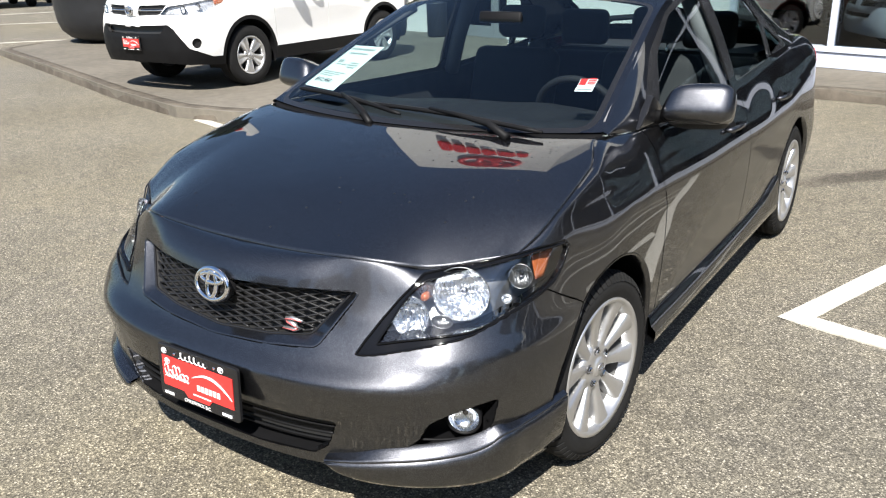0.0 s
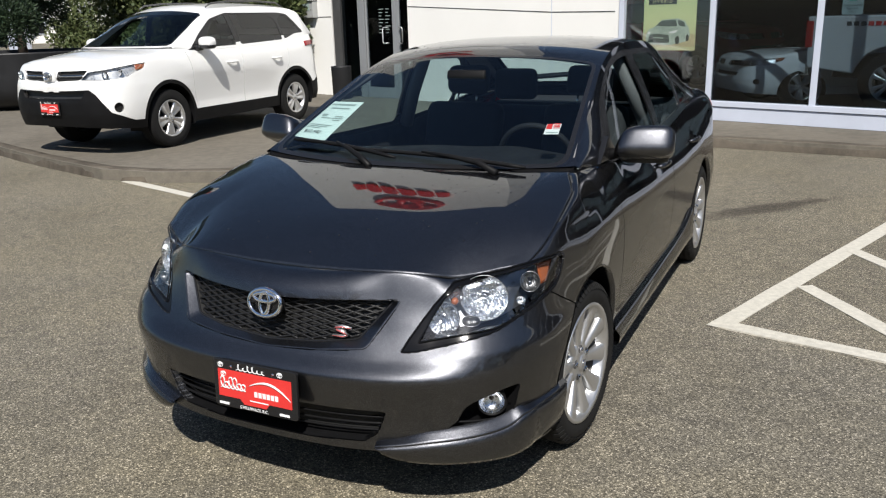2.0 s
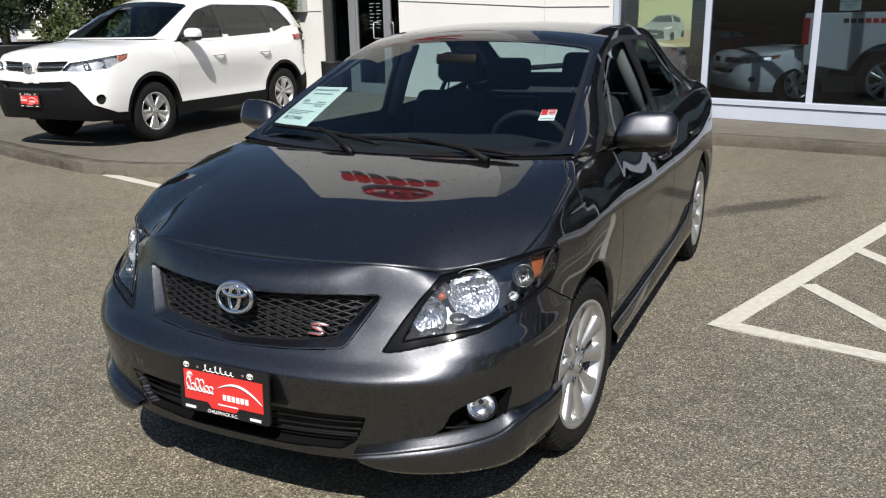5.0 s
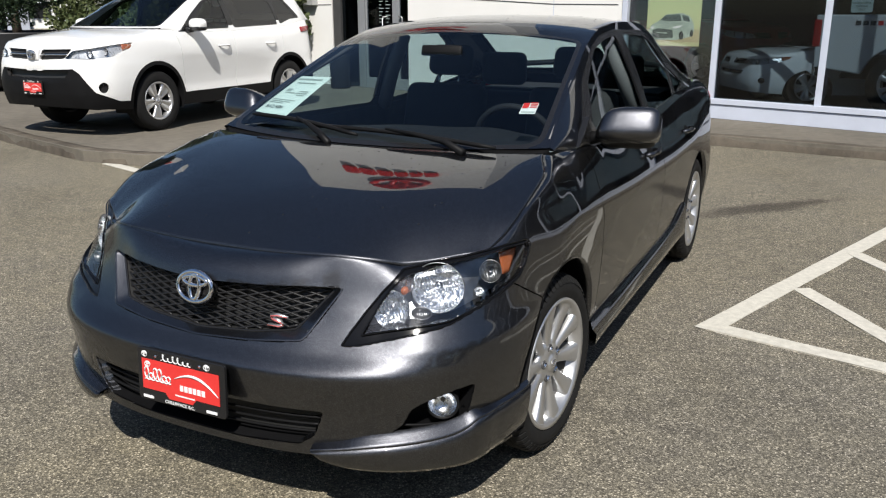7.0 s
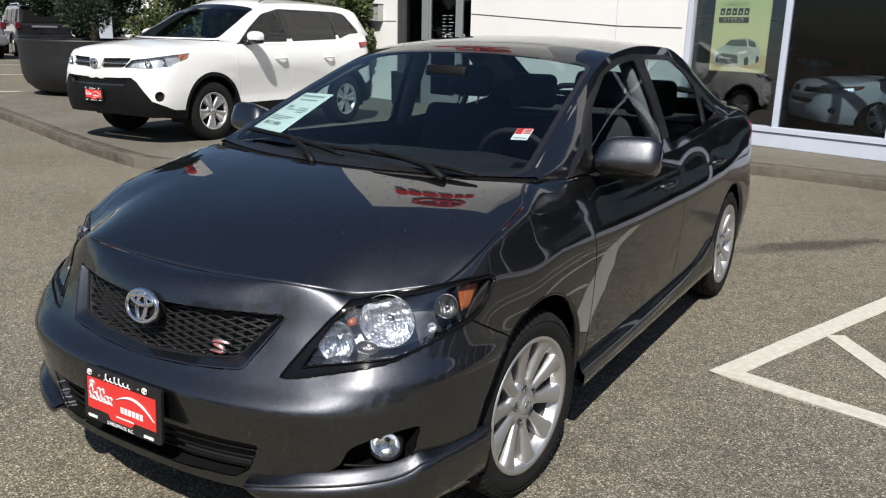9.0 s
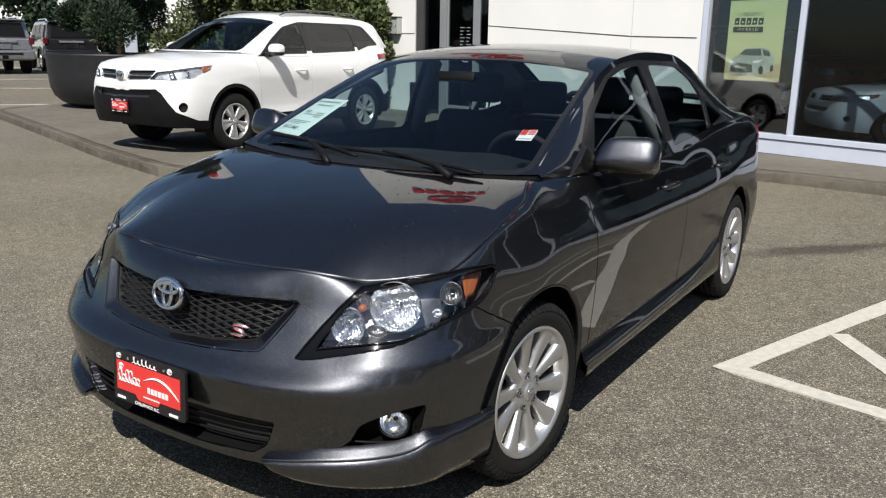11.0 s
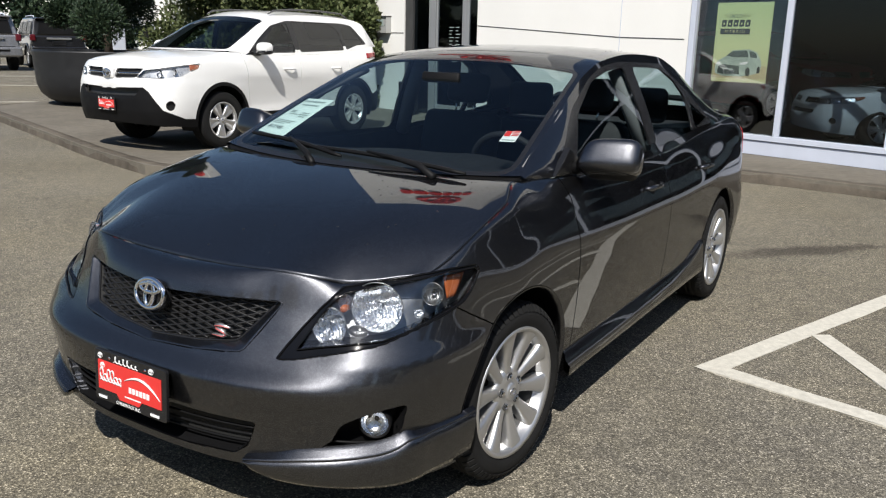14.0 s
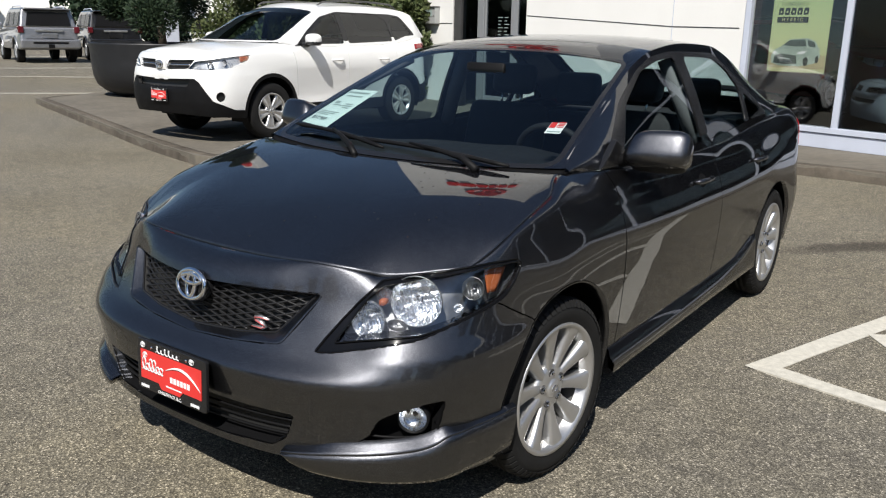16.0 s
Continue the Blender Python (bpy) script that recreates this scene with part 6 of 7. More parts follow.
def stripe(name, x0, y0, x1, y1, w, label, group, top=0.004):
    d = Vector((x1 - x0, y1 - y0, 0))
    nrm = Vector((-d.y, d.x, 0)).normalized() * w / 2
    bm = bmesh.new()
    k = 14
    rng = random.Random(int(x0 * 100) + 7)
    a = [[bm.verts.new((x0 + d.x * t / k + sgn * nrm.x * (1 + rng.uniform(-0.05, 0.05)), y0 + d.y * t / k + sgn * nrm.y * (1 + rng.uniform(-0.05, 0.05)), z + rise(x0 + d.x * t / k))) for t in range(k + 1)] for sgn, z in ((-1, 0.0), (-1, top), (1, top), (1, 0.0))]
    for r in range(3):
        for t in range(k):
            bm.faces.new((a[r][t], a[r][t + 1], a[r + 1][t + 1], a[r + 1][t]))
    bmesh.ops.recalc_face_normals(bm, faces=bm.faces)
    return tagged(part(name, bm, M["paint_line"]), label, "road marking", group, "structure")


stripe("road_marking", 1.17, 1.36, 2.9, 6.35, 0.115, "white painted line of a no-parking zone on asphalt", "no-parking lines")
stripe("road_marking", 1.19, 1.41, 3.4, 0.91, 0.105, "white painted line of a no-parking zone on asphalt", "no-parking lines", 0.008)
for k in range(4):
    x0, y0 = 1.56 + 0.27 * k, 2.24 + 0.91 * k
    x1 = min(2.31 + 1.067 * k, 3.5 + 0.3 * k)
    stripe("road_marking", x0, y0, x1, y0 - 1.45 * (x1 - x0), 0.105, "white painted hatching line on asphalt", "no-parking lines", 0.006)
stripe("road_marking", -5.25, 3.44, -3.2, 2.84, 0.11, "white painted parking line on asphalt", "bay lines")

# ---- showroom facade ----
wall_rot = math.degrees(math.atan(-0.30))
fx = lambda x, d=0.0: (x, fac(x) + d)


def wall_box(x0, x1, z0, z1, d0, d1, bev=0.0):
    """A box in the facade's own frame: x along it, d behind its face."""
    bm = box_bm(x0, x1, d0, d1, z0, z1, bev)
    bmesh.ops.transform(bm, matrix=Matrix.Translation((0, 9.12, 0)) @ Matrix(((1, 0, 0, 0), (-0.30, 1, 0, 0), (0, 0, 1, 0), (0, 0, 0, 1))), verts=bm.verts)
    return bm


w1 = tagged(part("wall_panelled", wall_box(-5.650, -1.385, PAD, 5.0, 0.0, 0.3), M["wall"]), "white panelled showroom wall beside the entrance", "wall", kind="structure")
w2 = tagged(part("wall_far", wall_box(-18.696, -7.688, PAD, 5.0, 0.0, 0.3), M["wall"]), "white panelled showroom wall with wall box", "wall", kind="structure")
tagged(part("wall_over_windows", wall_box(-1.385, 16.595, 4.6, 5.2, 0.0, 0.3), M["wall"]), "white fascia over the showroom windows", "wall", kind="structure")
tagged(part("wall_over_entrance", wall_box(-7.688, -5.650, 2.6, 5.0, 0.0, 0.3), M["wall"]), "white wall over the entrance", "wall", kind="structure")
tagged(part("window_rail", wall_box(-1.385, 16.595, 0.315, 0.385, -0.04, 0.14, 0.004), M["alu"]), "white aluminium bottom rail of the showroom windows", "window frame", kind="structure")
tagged(part("window_sill_base", wall_box(-1.385, 16.595, PAD, 0.307, -0.02, 0.2, 0.004), M["alu"]), "white aluminium base under the showroom windows", "window base", kind="structure")
POSTS = [-1.385, -0.035] + [1.32 + 1.43 * k for k in range(12)]
for k, x in enumerate(POSTS):
    tagged(part("window_post", wall_box(x - 0.04, x + 0.04, 0.385, 4.6, -0.02, 0.12, 0.003), M["alu"]), "white aluminium window post", "window frame", "window posts", "structure")
    if k < len(POSTS) - 1:
        tagged(part("window_transom", wall_box(x + 0.04, POSTS[k + 1] - 0.04, 2.9, 2.97, -0.01, 0.11, 0.003), M["alu"]), "white aluminium window transom", "window frame", "window transoms", "structure")
        bm = wall_box(x + 0.02, POSTS[k + 1] - 0.02, 0.38, 2.92 if k == 0 else 4.6, 0.05, 0.056)
        if k == 0:
            # the first pane is leaned and turned to steer the white SUV's reflection
            for v in bm.verts:
                v.co.y += 0.036 * (v.co.z - 1.2) - 0.058 * (v.co.x - x - 0.6)
        gl = tagged(part("window_pane", bm, M["shop_glass" if k else "mirroring_glass"]), "large clear showroom window pane", "window", "showroom panes", "structure")
        gl.visible_shadow = k > 0
tagged(part("showroom_floor", wall_box(-5.110, 16.595, PAD, PAD + 0.02, 0.3, 9), M["showroom_floor"]), "tiled showroom floor, coloured near black for the dim interior", "floor", kind="structure")
tagged(part("showroom_back_wall", wall_box(-5.220, 16.595, PAD, 4.8, 9, 9.2), M["showroom"]), "showroom back wall, coloured near black for the dim interior", "wall", kind="structure")
tagged(part("showroom_side_wall", wall_box(-5.220, -5.110, PAD, 4.8, 0.31, 9), M["showroom"]), "showroom side wall, coloured near black for the dim interior", "wall", kind="structure")
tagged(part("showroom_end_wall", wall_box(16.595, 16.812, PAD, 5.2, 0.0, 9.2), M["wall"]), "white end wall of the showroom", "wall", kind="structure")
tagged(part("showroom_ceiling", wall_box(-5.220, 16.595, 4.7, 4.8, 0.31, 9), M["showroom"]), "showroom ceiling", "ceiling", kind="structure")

tagged(part("wall_tower", wall_box(-10.984, -3.702, 5.0, 12.4, -0.15, 2.5, 0.02), M["wall"]), "tall white tower over the showroom entrance", "wall", kind="structure")


def kerb():
    """A cast kerb with a worn round edge along the pad."""
    pts = [Vector((x, y, 0)) for x, y in kerb_line[1:-2]]
    dense = []
    for a, b in zip(pts, pts[1:]):
        n = max(2, int((b - a).length / 0.25))
        dense += [a.lerp(b, k / n) for k in range(n)]
    for _ in range(2):
        dense = [dense[0]] + [(dense[k - 1] + dense[k] * 2 + dense[k + 1]) / 4 for k in range(1, len(dense) - 1)] + [dense[-1]]
    rng = random.Random(5)
    prof = [(0.012, -0.01), (0.006, 0.05), (-0.002, PAD - 0.03), (-0.012, PAD - 0.01), (-0.03, PAD + 0.002), (-0.15, PAD + 0.004), (-0.16, PAD - 0.01)]
    vs = []
    for k, p in enumerate(dense):
        d = (dense[min(k + 1, len(dense) - 1)] - dense[max(k - 1, 0)]).normalized()
        nrm = Vector((d.y, -d.x, 0)) * -1
        for o, z in prof:
            vs.append(p + nrm * (o + rng.uniform(-0.004, 0.004)) + Vector((0, 0, z + (rng.uniform(-0.003, 0.003) if z > 0.05 else 0))))
    ob = part_py("kerb", vs, grid_faces(len(dense), len(prof), True), M["kerb"])
    tagged(ob, "worn stained concrete kerb round the pad", "kerb", kind="structure")


kerb()

sedan_thing, sedan_shell, sedan_cab = sedan()


# ---- planters, shrubs, far cars and buildings ----
def tuft_tree(name, at, label, height, spread, mat, n, leaf, seed, trunk_r=0.06, base=0.3, kind="pine", category="tree"):
    """A tapered trunk with limbs and a crown of many small leaves set in uneven clumps."""
    rng = random.Random(seed)
    t = thing(name, at, label, category)
    path = [(0.04 * height * math.sin(k * 1.3 + seed) * k / 5, 0.03 * height * math.cos(k * 2.1) * k / 5, height * 0.93 * k / 5) for k in range(6)]
    part_py("trunk", *tube(path, [trunk_r * (1 - 0.15 * k) for k in range(6)], 8), M["bark"], t)
    clumps, limbs = [], []
    for k in range(52):
        z = base * height + (height - base * height) * rng.random() ** 0.8
        f = (z - base * height) / (height - base * height)
        r = spread * (1 - 0.62 * f) * rng.uniform(0.35, 1.0)
        a = rng.uniform(0, 6.283)
        c = Vector((r * math.cos(a), r * math.sin(a), z))
        clumps.append((c, spread * rng.uniform(0.22, 0.4)))
        limbs.append(tube([(0, 0, z * 0.8), tuple(c * 0.55 + Vector((0, 0, z * 0.42))), tuple(c)], [trunk_r * 0.4, trunk_r * 0.25, trunk_r * 0.1], 5))
    part_py("limb", *joined(*limbs), M["bark"], t)
    vs, fs = [], []
    for k in range(n):
        c, r = clumps[rng.randrange(len(clumps))]
        d = Vector((rng.gauss(0, 1), rng.gauss(0, 1), rng.gauss(0, 0.8))).normalized() * r * rng.random() ** 0.45
        p = c + d
        out = (d.normalized() * 0.7 + Vector((rng.gauss(0, 0.5), rng.gauss(0, 0.5), 0.25 + rng.gauss(0, 0.4)))).normalized()
        sd = out.cross(Vector((rng.gauss(0, 1), rng.gauss(0, 1), rng.gauss(0, 1)))).normalized()
        L, w = leaf * rng.uniform(0.7, 1.4), leaf * (0.13 if kind == "pine" else 0.42)
        o = len(vs)
        vs += [p, p + out * L * 0.5 + sd * w, p + out * L, p + out * L * 0.5 - sd * w]
        fs.append((o, o + 1, o + 2, o + 3))
    tagged(part_py("crown", vs, fs, mat, t, smooth=False), kind="stuff")
    return t


def planter(at, r, h):
    p = thing("planter", at, "large round dark grey planter tapering to its base", "planter")
    prof = [(0.001, 0.0), (r * 0.60, 0.0), (r * 0.70, 0.03), (r * 0.82, 0.10), (r * 0.92, 0.22), (r * 0.965, 0.38), (r * 0.98, 0.6), (r * 0.995, 0.97), (r, 1.0), (r * 0.95, 1.0), (r * 0.93, 0.86), (0.001, 0.86)]
    prof = [(a, b * h) for a, b in prof]
    part_py("pot", *lathe(prof[::-1], 56, "z"), M["planter"], p)
    part_py("soil", *lathe([(r * 0.94, 0.88 * h), (r * 0.5, 0.9 * h), (0.001, 0.91 * h)], 24, "z"), M["bark"], p)
    return p


def boxy_suv(name, at, label, paint, rz):
    """A tall square-backed vehicle: body, glasshouse, tailgate glass, lamps, bumper, wheels. The tail is at +y."""
    car = thing(name, at, label, "car", "", rz)
    arcs = lambda y: [(y + 0.46 * math.cos(t), 0.38 + 0.46 * math.sin(t)) for t in np.linspace(0.1, math.pi - 0.1, 16)]
    side = [(-1.0, 0.45), (-1.0, 0.95), (-0.9, 1.05), (0.2, 1.15), (3.62, 1.18), (3.68, 0.6), (3.6, 0.45)] + arcs(2.75) + arcs(0.0)
    bm = prism(side, -0.95, 0.95, "yz", 0.06)
    for v in bm.verts:
        v.co.x *= 1.0 - 0.05 * max(0.0, v.co.z - 0.7) / 0.5 - 0.04 * max(0.0, v.co.y - 3.2) / 0.5
    part("body", bm, paint, car)
    for sg in (1, -1):
        for y in (0.0, 2.75):
            part_py("arch_flare", *tube([(sg * 0.945, y + 0.47 * math.cos(t), 0.38 + 0.47 * math.sin(t)) for t in np.linspace(0.15, math.pi - 0.15, 18)], 0.035, 8), paint, car)
    house = [(0.25, 1.14), (1.0, 1.72), (1.3, 1.80), (3.25, 1.80), (3.45, 1.74), (3.6, 1.16)]
    bm = prism(house, -0.86, 0.86, "yz", 0.05)
    for v in bm.verts:
        v.co.x *= 1.04 - 0.17 * (v.co.z - 1.14) / 0.66
    part("cabin", bm, paint, car)
    part("tailgate_glass", prism([(-0.70, 1.22), (0.70, 1.22), (0.62, 1.66), (-0.62, 1.66)], 3.575, 3.625, "xz", 0.01), M["trim"], car)
    part("roof_spoiler", box_bm(-0.72, 0.72, 3.35, 3.72, 1.74, 1.79, 0.02), paint, car)
    part("rear_bumper", box_bm(-0.93, 0.93, 3.55, 3.80, 0.48, 0.78, 0.05, 3), paint, car)
    part("bumper_step", box_bm(-0.55, 0.55, 3.70, 3.82, 0.64, 0.70, 0.015), M["plastic"], car)
    part("tailgate_bar", box_bm(-0.42, 0.42, 3.66, 3.70, 1.03, 1.10, 0.012), M["rim"], car)
    part("bumper_shadow_gap", box_bm(-0.75, 0.75, 3.60, 3.69, 0.775, 0.80, 0.004), M["plastic"], car)
    part("tow_hitch", box_bm(-0.09, 0.09, 3.7, 3.83, 0.5, 0.62, 0.01), M["plastic"], car)
    part("plate_recess", box_bm(-0.24, 0.24, 3.672, 3.69, 0.82, 0.98, 0.01), paint, car)
    for sg in (1, -1):
        x0, x1 = sorted((sg * 0.78, sg * 0.958))
        part("tail_lamp", box_bm(x0, x1, 3.45, 3.69, 0.98, 1.20, 0.03), M["red_lens_dark"], car)
        for y0, y1 in ((0.85, 1.55), (1.65, 2.45), (2.55, 3.3)):
            vs = [(sg * (0.905 - 0.0), y0 + (0.35 if y0 < 1 else 0), 1.24)]
            bm = prism([(y0, 1.22), (y0 + (0.28 if y0 < 1 else 0.02), 1.62), (y1 - 0.02, 1.66), (y1, 1.22)], 0.0, 0.02, "yz")
            for v in bm.verts:
                v.co.x = sg * ((0.862 + v.co.x) * (1.04 - 0.17 * (v.co.z - 1.14) / 0.66) - 0.002)
            bmesh.ops.recalc_face_normals(bm, faces=bm.faces)
            part("side_window", bm, M["trim"], car)
        part_py("roof_rail", *tube([(sg * 0.66, 1.3, 1.80), (sg * 0.66, 1.4, 1.86), (sg * 0.66, 2.9, 1.86), (sg * 0.66, 3.0, 1.80)], 0.018, 8), M["alu"], car)
        part_py("door_mirror", *superball(0.12, 0.07, 0.09, 0.7), paint, car).matrix_basis = pose(sg * 1.05, 0.55, 1.25)
        for y in (0.0, 2.75):
            wheel(car, (sg * 0.94, y, 0.385), 0.385, 0.23, 0.24, sg, 10, M["rim"], pairs=True)
    return car


planter((-13.07, 8.45, PAD), 1.42, 1.06)
tuft_tree("pine_tree", (-13.15, 8.55, PAD + 0.9), "dense dark green pine in the planter", 5.2, 1.2, M["pine"], 170000, 0.10, 3, 0.09, 0.13, "pine")
for k, (x, y, h, s) in enumerate(((-13.6, 12.6, 5.2, 2.1), (-16.4, 15.0, 5.6, 2.4), (-11.3, 11.6, 4.8, 1.5), (-9.3, 11.0, 4.4, 1.0), (-12.5, 12.6, 5.4, 1.6), (-19.5, 18.5, 4.0, 2.2))):
    tuft_tree("shrub", (x, y, PAD if x > -15 else rise(x)), "loose olive-green shrub in front of the building", h, s, M["shrub"], 42000, 0.10, 20 + k, 0.05, 0.03, "leaf", "shrub")

suv("white_suv", (-6.83, 4.94, PAD), "white sport utility vehicle with black cladding parked on the concrete pad", M["white_car"])
boxy_suv("silver_suv", (-28.7, 13.95, 0.25), "boxy silver sport utility vehicle with its tailgate to the lane", M["silver_car"], -108)
boxy_suv("black_suv", (-29.6, 17.3, 0.25), "boxy black sport utility vehicle parked across the car park", M["black_car"], -112)
for k, (x0, y0, x1, y1) in enumerate(((-16.9, 5.6, -15.2, 8.8), (-20.3, 6.9, -18.1, 11.5), (-23.6, 8.4, -20.9, 13.3), (-33, 12.5, -29.6, 18.6))):
    stripe("road_marking", x0, y0, x1, y1, 0.12, "faded white parking line across the car park", "far bay lines")


def far_building(at, rz, w, d, h, rows, cols):
    b = thing("far_building", at, "white far building with dark windows", "building", rz=rz)
    part("wall", box_bm(-w / 2, w / 2, 0, d, 0, h), M["wall"], b)
    part("roof", box_bm(-w / 2 - 0.2, w / 2 + 0.2, -0.2, d + 0.2, h, h + 0.3), M["dark_metal"], b)
    for r in range(rows):
        for c in range(cols):
            x, z = -w / 2 + (c + 0.5) * w / cols, 1.0 + r * 3.0
            f = part("window", box_bm(x - 0.75, x + 0.75, -0.06, 0.0, z, z + 1.4, 0.01), M["alu"], b)
            part("pane", box_bm(x - 0.68, x + 0.68, -0.075, -0.061, z + 0.07, z + 1.33), M["trim"], f)
    return b


far_building((-62, 46, 0), 52, 30, 10, 8, 2, 10)
far_building((-70, 22, 0), 68, 16, 10, 7, 2, 5)
for k in range(2, 7):
    tuft_tree("far_tree", (-50 - 3 * k + 2 * (k % 2), 20 + 6 * k, 0), "dark green tree far across the car park", 4.5 + (k * 37 % 5) * 0.8, 2.6, M["pine"], 5000, 0.35, 60 + k, 0.12, 0.1, "leaf")

# ---- what stands at the facade ----
def wf(x, d=0.0):
    return (x, fac(x) + d)


def along(x, d, z):
    """A pose on the facade: local x along it, y into it."""
    return Matrix.Translation((x, fac(x) + d, z)) @ pose(0, 0, 0, 0, 0, wall_rot)


def door_leaf(x0, x1, left, right, handle_x, notice):
    d = thing("entrance_door", (x0, fac(x0) + 0.09, PAD), "glazed entrance door with silver aluminium stiles and steel pull handle", "door", "entrance doors", wall_rot)
    w = (x1 - x0) * 1.044
    for nm_, b in (("stile", (0, left, 0, 2.45)), ("stile", (w - right, w, 0, 2.45)), ("rail", (left, w - right, 0, 0.2)), ("rail", (left, w - right, 2.37, 2.45))):
        part(nm_, box_bm(b[0], b[1], -0.025, 0.025, b[2], b[3], 0.004), M["silver_alu"], d)
    part("pane", box_bm(left, w - right, -0.004, 0.004, 0.2, 2.37), M["shop_glass"], d).visible_shadow = False
    sd = 1 if handle_x > w / 2 else -1
    path = [(handle_x + sd * 0.05, -0.03, 1.04), (handle_x + sd * 0.045, -0.075, 1.035), (handle_x - sd * 0.04, -0.08, 1.035), (handle_x - sd * 0.055, -0.08, 1.06), (handle_x - sd * 0.055, -0.08, 1.30), (handle_x - sd * 0.04, -0.08, 1.325), (handle_x + sd * 0.045, -0.075, 1.325), (handle_x + sd * 0.05, -0.03, 1.32)]
    part_py("pull_handle", *tube(path, 0.011, 8), M["rim"], d)
    if notice:
        for k in range(8):
            for c in (0.44, 0.66):
                part("notice_bar", box_bm(w * c, w * c + 0.07 + 0.03 * ((k * 7 + int(c * 10)) % 3), -0.0065, -0.0045, 1.22 + 0.062 * k, 1.234 + 0.062 * k), M["sheet_grey"], d)
    return d


M["silver_alu"] = grained("silver_aluminium", (0.30, 0.31, 0.32), 0.4, 0.06, 3, 80, metal=0.3)
M["box_grey"] = grained("grey_painted_metal", (0.30, 0.305, 0.295), 0.5, 0.06, 4, 60)
door_leaf(-6.790, -6.000, 0.03, 0.085, 0.585, True)
door_leaf(-5.994, -5.661, 0.085, 0.02, 0.17, False)
tagged(part("entrance_post", wall_box(-7.677, -7.459, PAD, 2.6, 0.02, 0.2, 0.004), M["dark_metal"]), "dark bronze frame post of the entrance", "door frame", kind="structure")
tagged(part("entrance_post", wall_box(-6.982, -6.801, PAD, 2.6, 0.03, 0.16, 0.004), M["silver_alu"]), "silver aluminium post of the entrance", "door frame", kind="structure")
tagged(part("entrance_pane", wall_box(-7.459, -6.982, PAD, 2.6, 0.09, 0.097), M["shop_glass"]), "fixed glass side light of the entrance", "window", kind="structure")
tagged(part("entrance_back", wall_box(-7.918, -5.220, PAD, 2.7, 3.0, 3.1), M["showroom"]), "wall inside the entrance, coloured near black for the dim interior", "wall", kind="structure")
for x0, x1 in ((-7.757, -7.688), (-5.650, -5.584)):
    tagged(part("entrance_jamb", wall_box(x0, x1, PAD, 2.6, 0.3, 3.0), M["showroom"]), "side wall of the entrance, coloured near black for the dim interior", "wall", kind="structure")
wb = thing("wall_box", (-8.321, fac(-8.321), 1.66), "small grey metal box with a glazed slot on the wall", "letter box", rz=wall_rot)
part("box_body", box_bm(-0.225, 0.225, -0.13, 0, 0, 0.32, 0.008), M["box_grey"], wb)
part("hood_flap", box_bm(-0.235, 0.235, -0.16, 0.0, 0.322, 0.34, 0.004), M["dark_metal"], wb)
part("window_recess", box_bm(-0.17, 0.13, -0.1365, -0.1305, 0.14, 0.27), M["sheet_grey"], wb)
part("slot", box_bm(-0.15, -0.05, -0.1405, -0.137, 0.16, 0.25), M["trim"], wb)
part("lock", box_bm(0.17, 0.19, -0.139, -0.1305, 0.14, 0.17, 0.003), M["chrome"], wb)
bn = thing("litter_bin", (-7.175, fac(-7.175) - 0.42, PAD), "round dark litter bin beside the entrance", "bin")
part_py("bin_body", *lathe([(0.001, 0), (0.17, 0), (0.185, 0.03), (0.195, 0.6), (0.2, 0.62), (0.185, 0.62), (0.18, 0.5), (0.001, 0.5)][::-1], 32, "z"), M["planter"], bn)
# grooves between the wall panels
def groove(x0, x1, z0, z1, nm_="panel_joint"):
    bm = wall_box(x0, x1, z0, z0 + 0.016, -0.004, 0.01)
    for v in bm.verts:
        t = (v.co.x - x0) / (x1 - x0)
        v.co.z += (z1 - z0) * t
    tagged(part(nm_, bm, M["dark_metal"]), "thin shadow joint between white wall panels", "panel joint", "panel joints", "structure")


groove(-2.589, -1.497, 1.63, 1.615)
groove(-5.639, -2.589, 1.80, 1.63)
groove(-18.696, -7.711, 1.66, 1.66)
for x in (-2.589,):
    tagged(part("panel_joint", wall_box(x - 0.006, x + 0.006, PAD, 7.5, -0.004, 0.01), M["alu"]), "thin vertical joint between white wall panels", "panel joint", "panel joints", "structure")

# ---- red sign on the tall wall over the entrance: plain shapes ----
sg_ = thing("wall_sign", (-7.232, fac(-7.232) - 0.24, 10.7), "large red emblem and block shapes on the tall white tower", "sign", rz=wall_rot)
ovals("sign_oval", sg_, pose(0, 0, 0.2), 2.4, 1.6, 0.13, M["red_print"])
for k in range(6):
    part("sign_block", prism(rounded([(-1.75 + 0.6 * k, -1.75), (-1.33 + 0.6 * k, -1.75), (-1.33 + 0.6 * k, -1.1), (-1.75 + 0.6 * k, -1.1)], 0.12), -0.06, 0.06, "xz"), M["red_print"], sg_)
py = thing("pylon_sign", (-19.0, 13.0, 0), "tall pylon with a white board and red emblem", "sign", rz=wall_rot)
part("mast", box_bm(-0.3, 0.3, -0.2, 0.2, 0, 8.2, 0.03), M["alu"], py)
part("board", box_bm(-1.0, 1.0, -0.3, 0.3, 8.2, 10.0, 0.05), M["wall"], py)
ovals("sign_oval", py, pose(0, -0.36, 9.1), 1.3, 0.9, 0.08, M["red_print"])

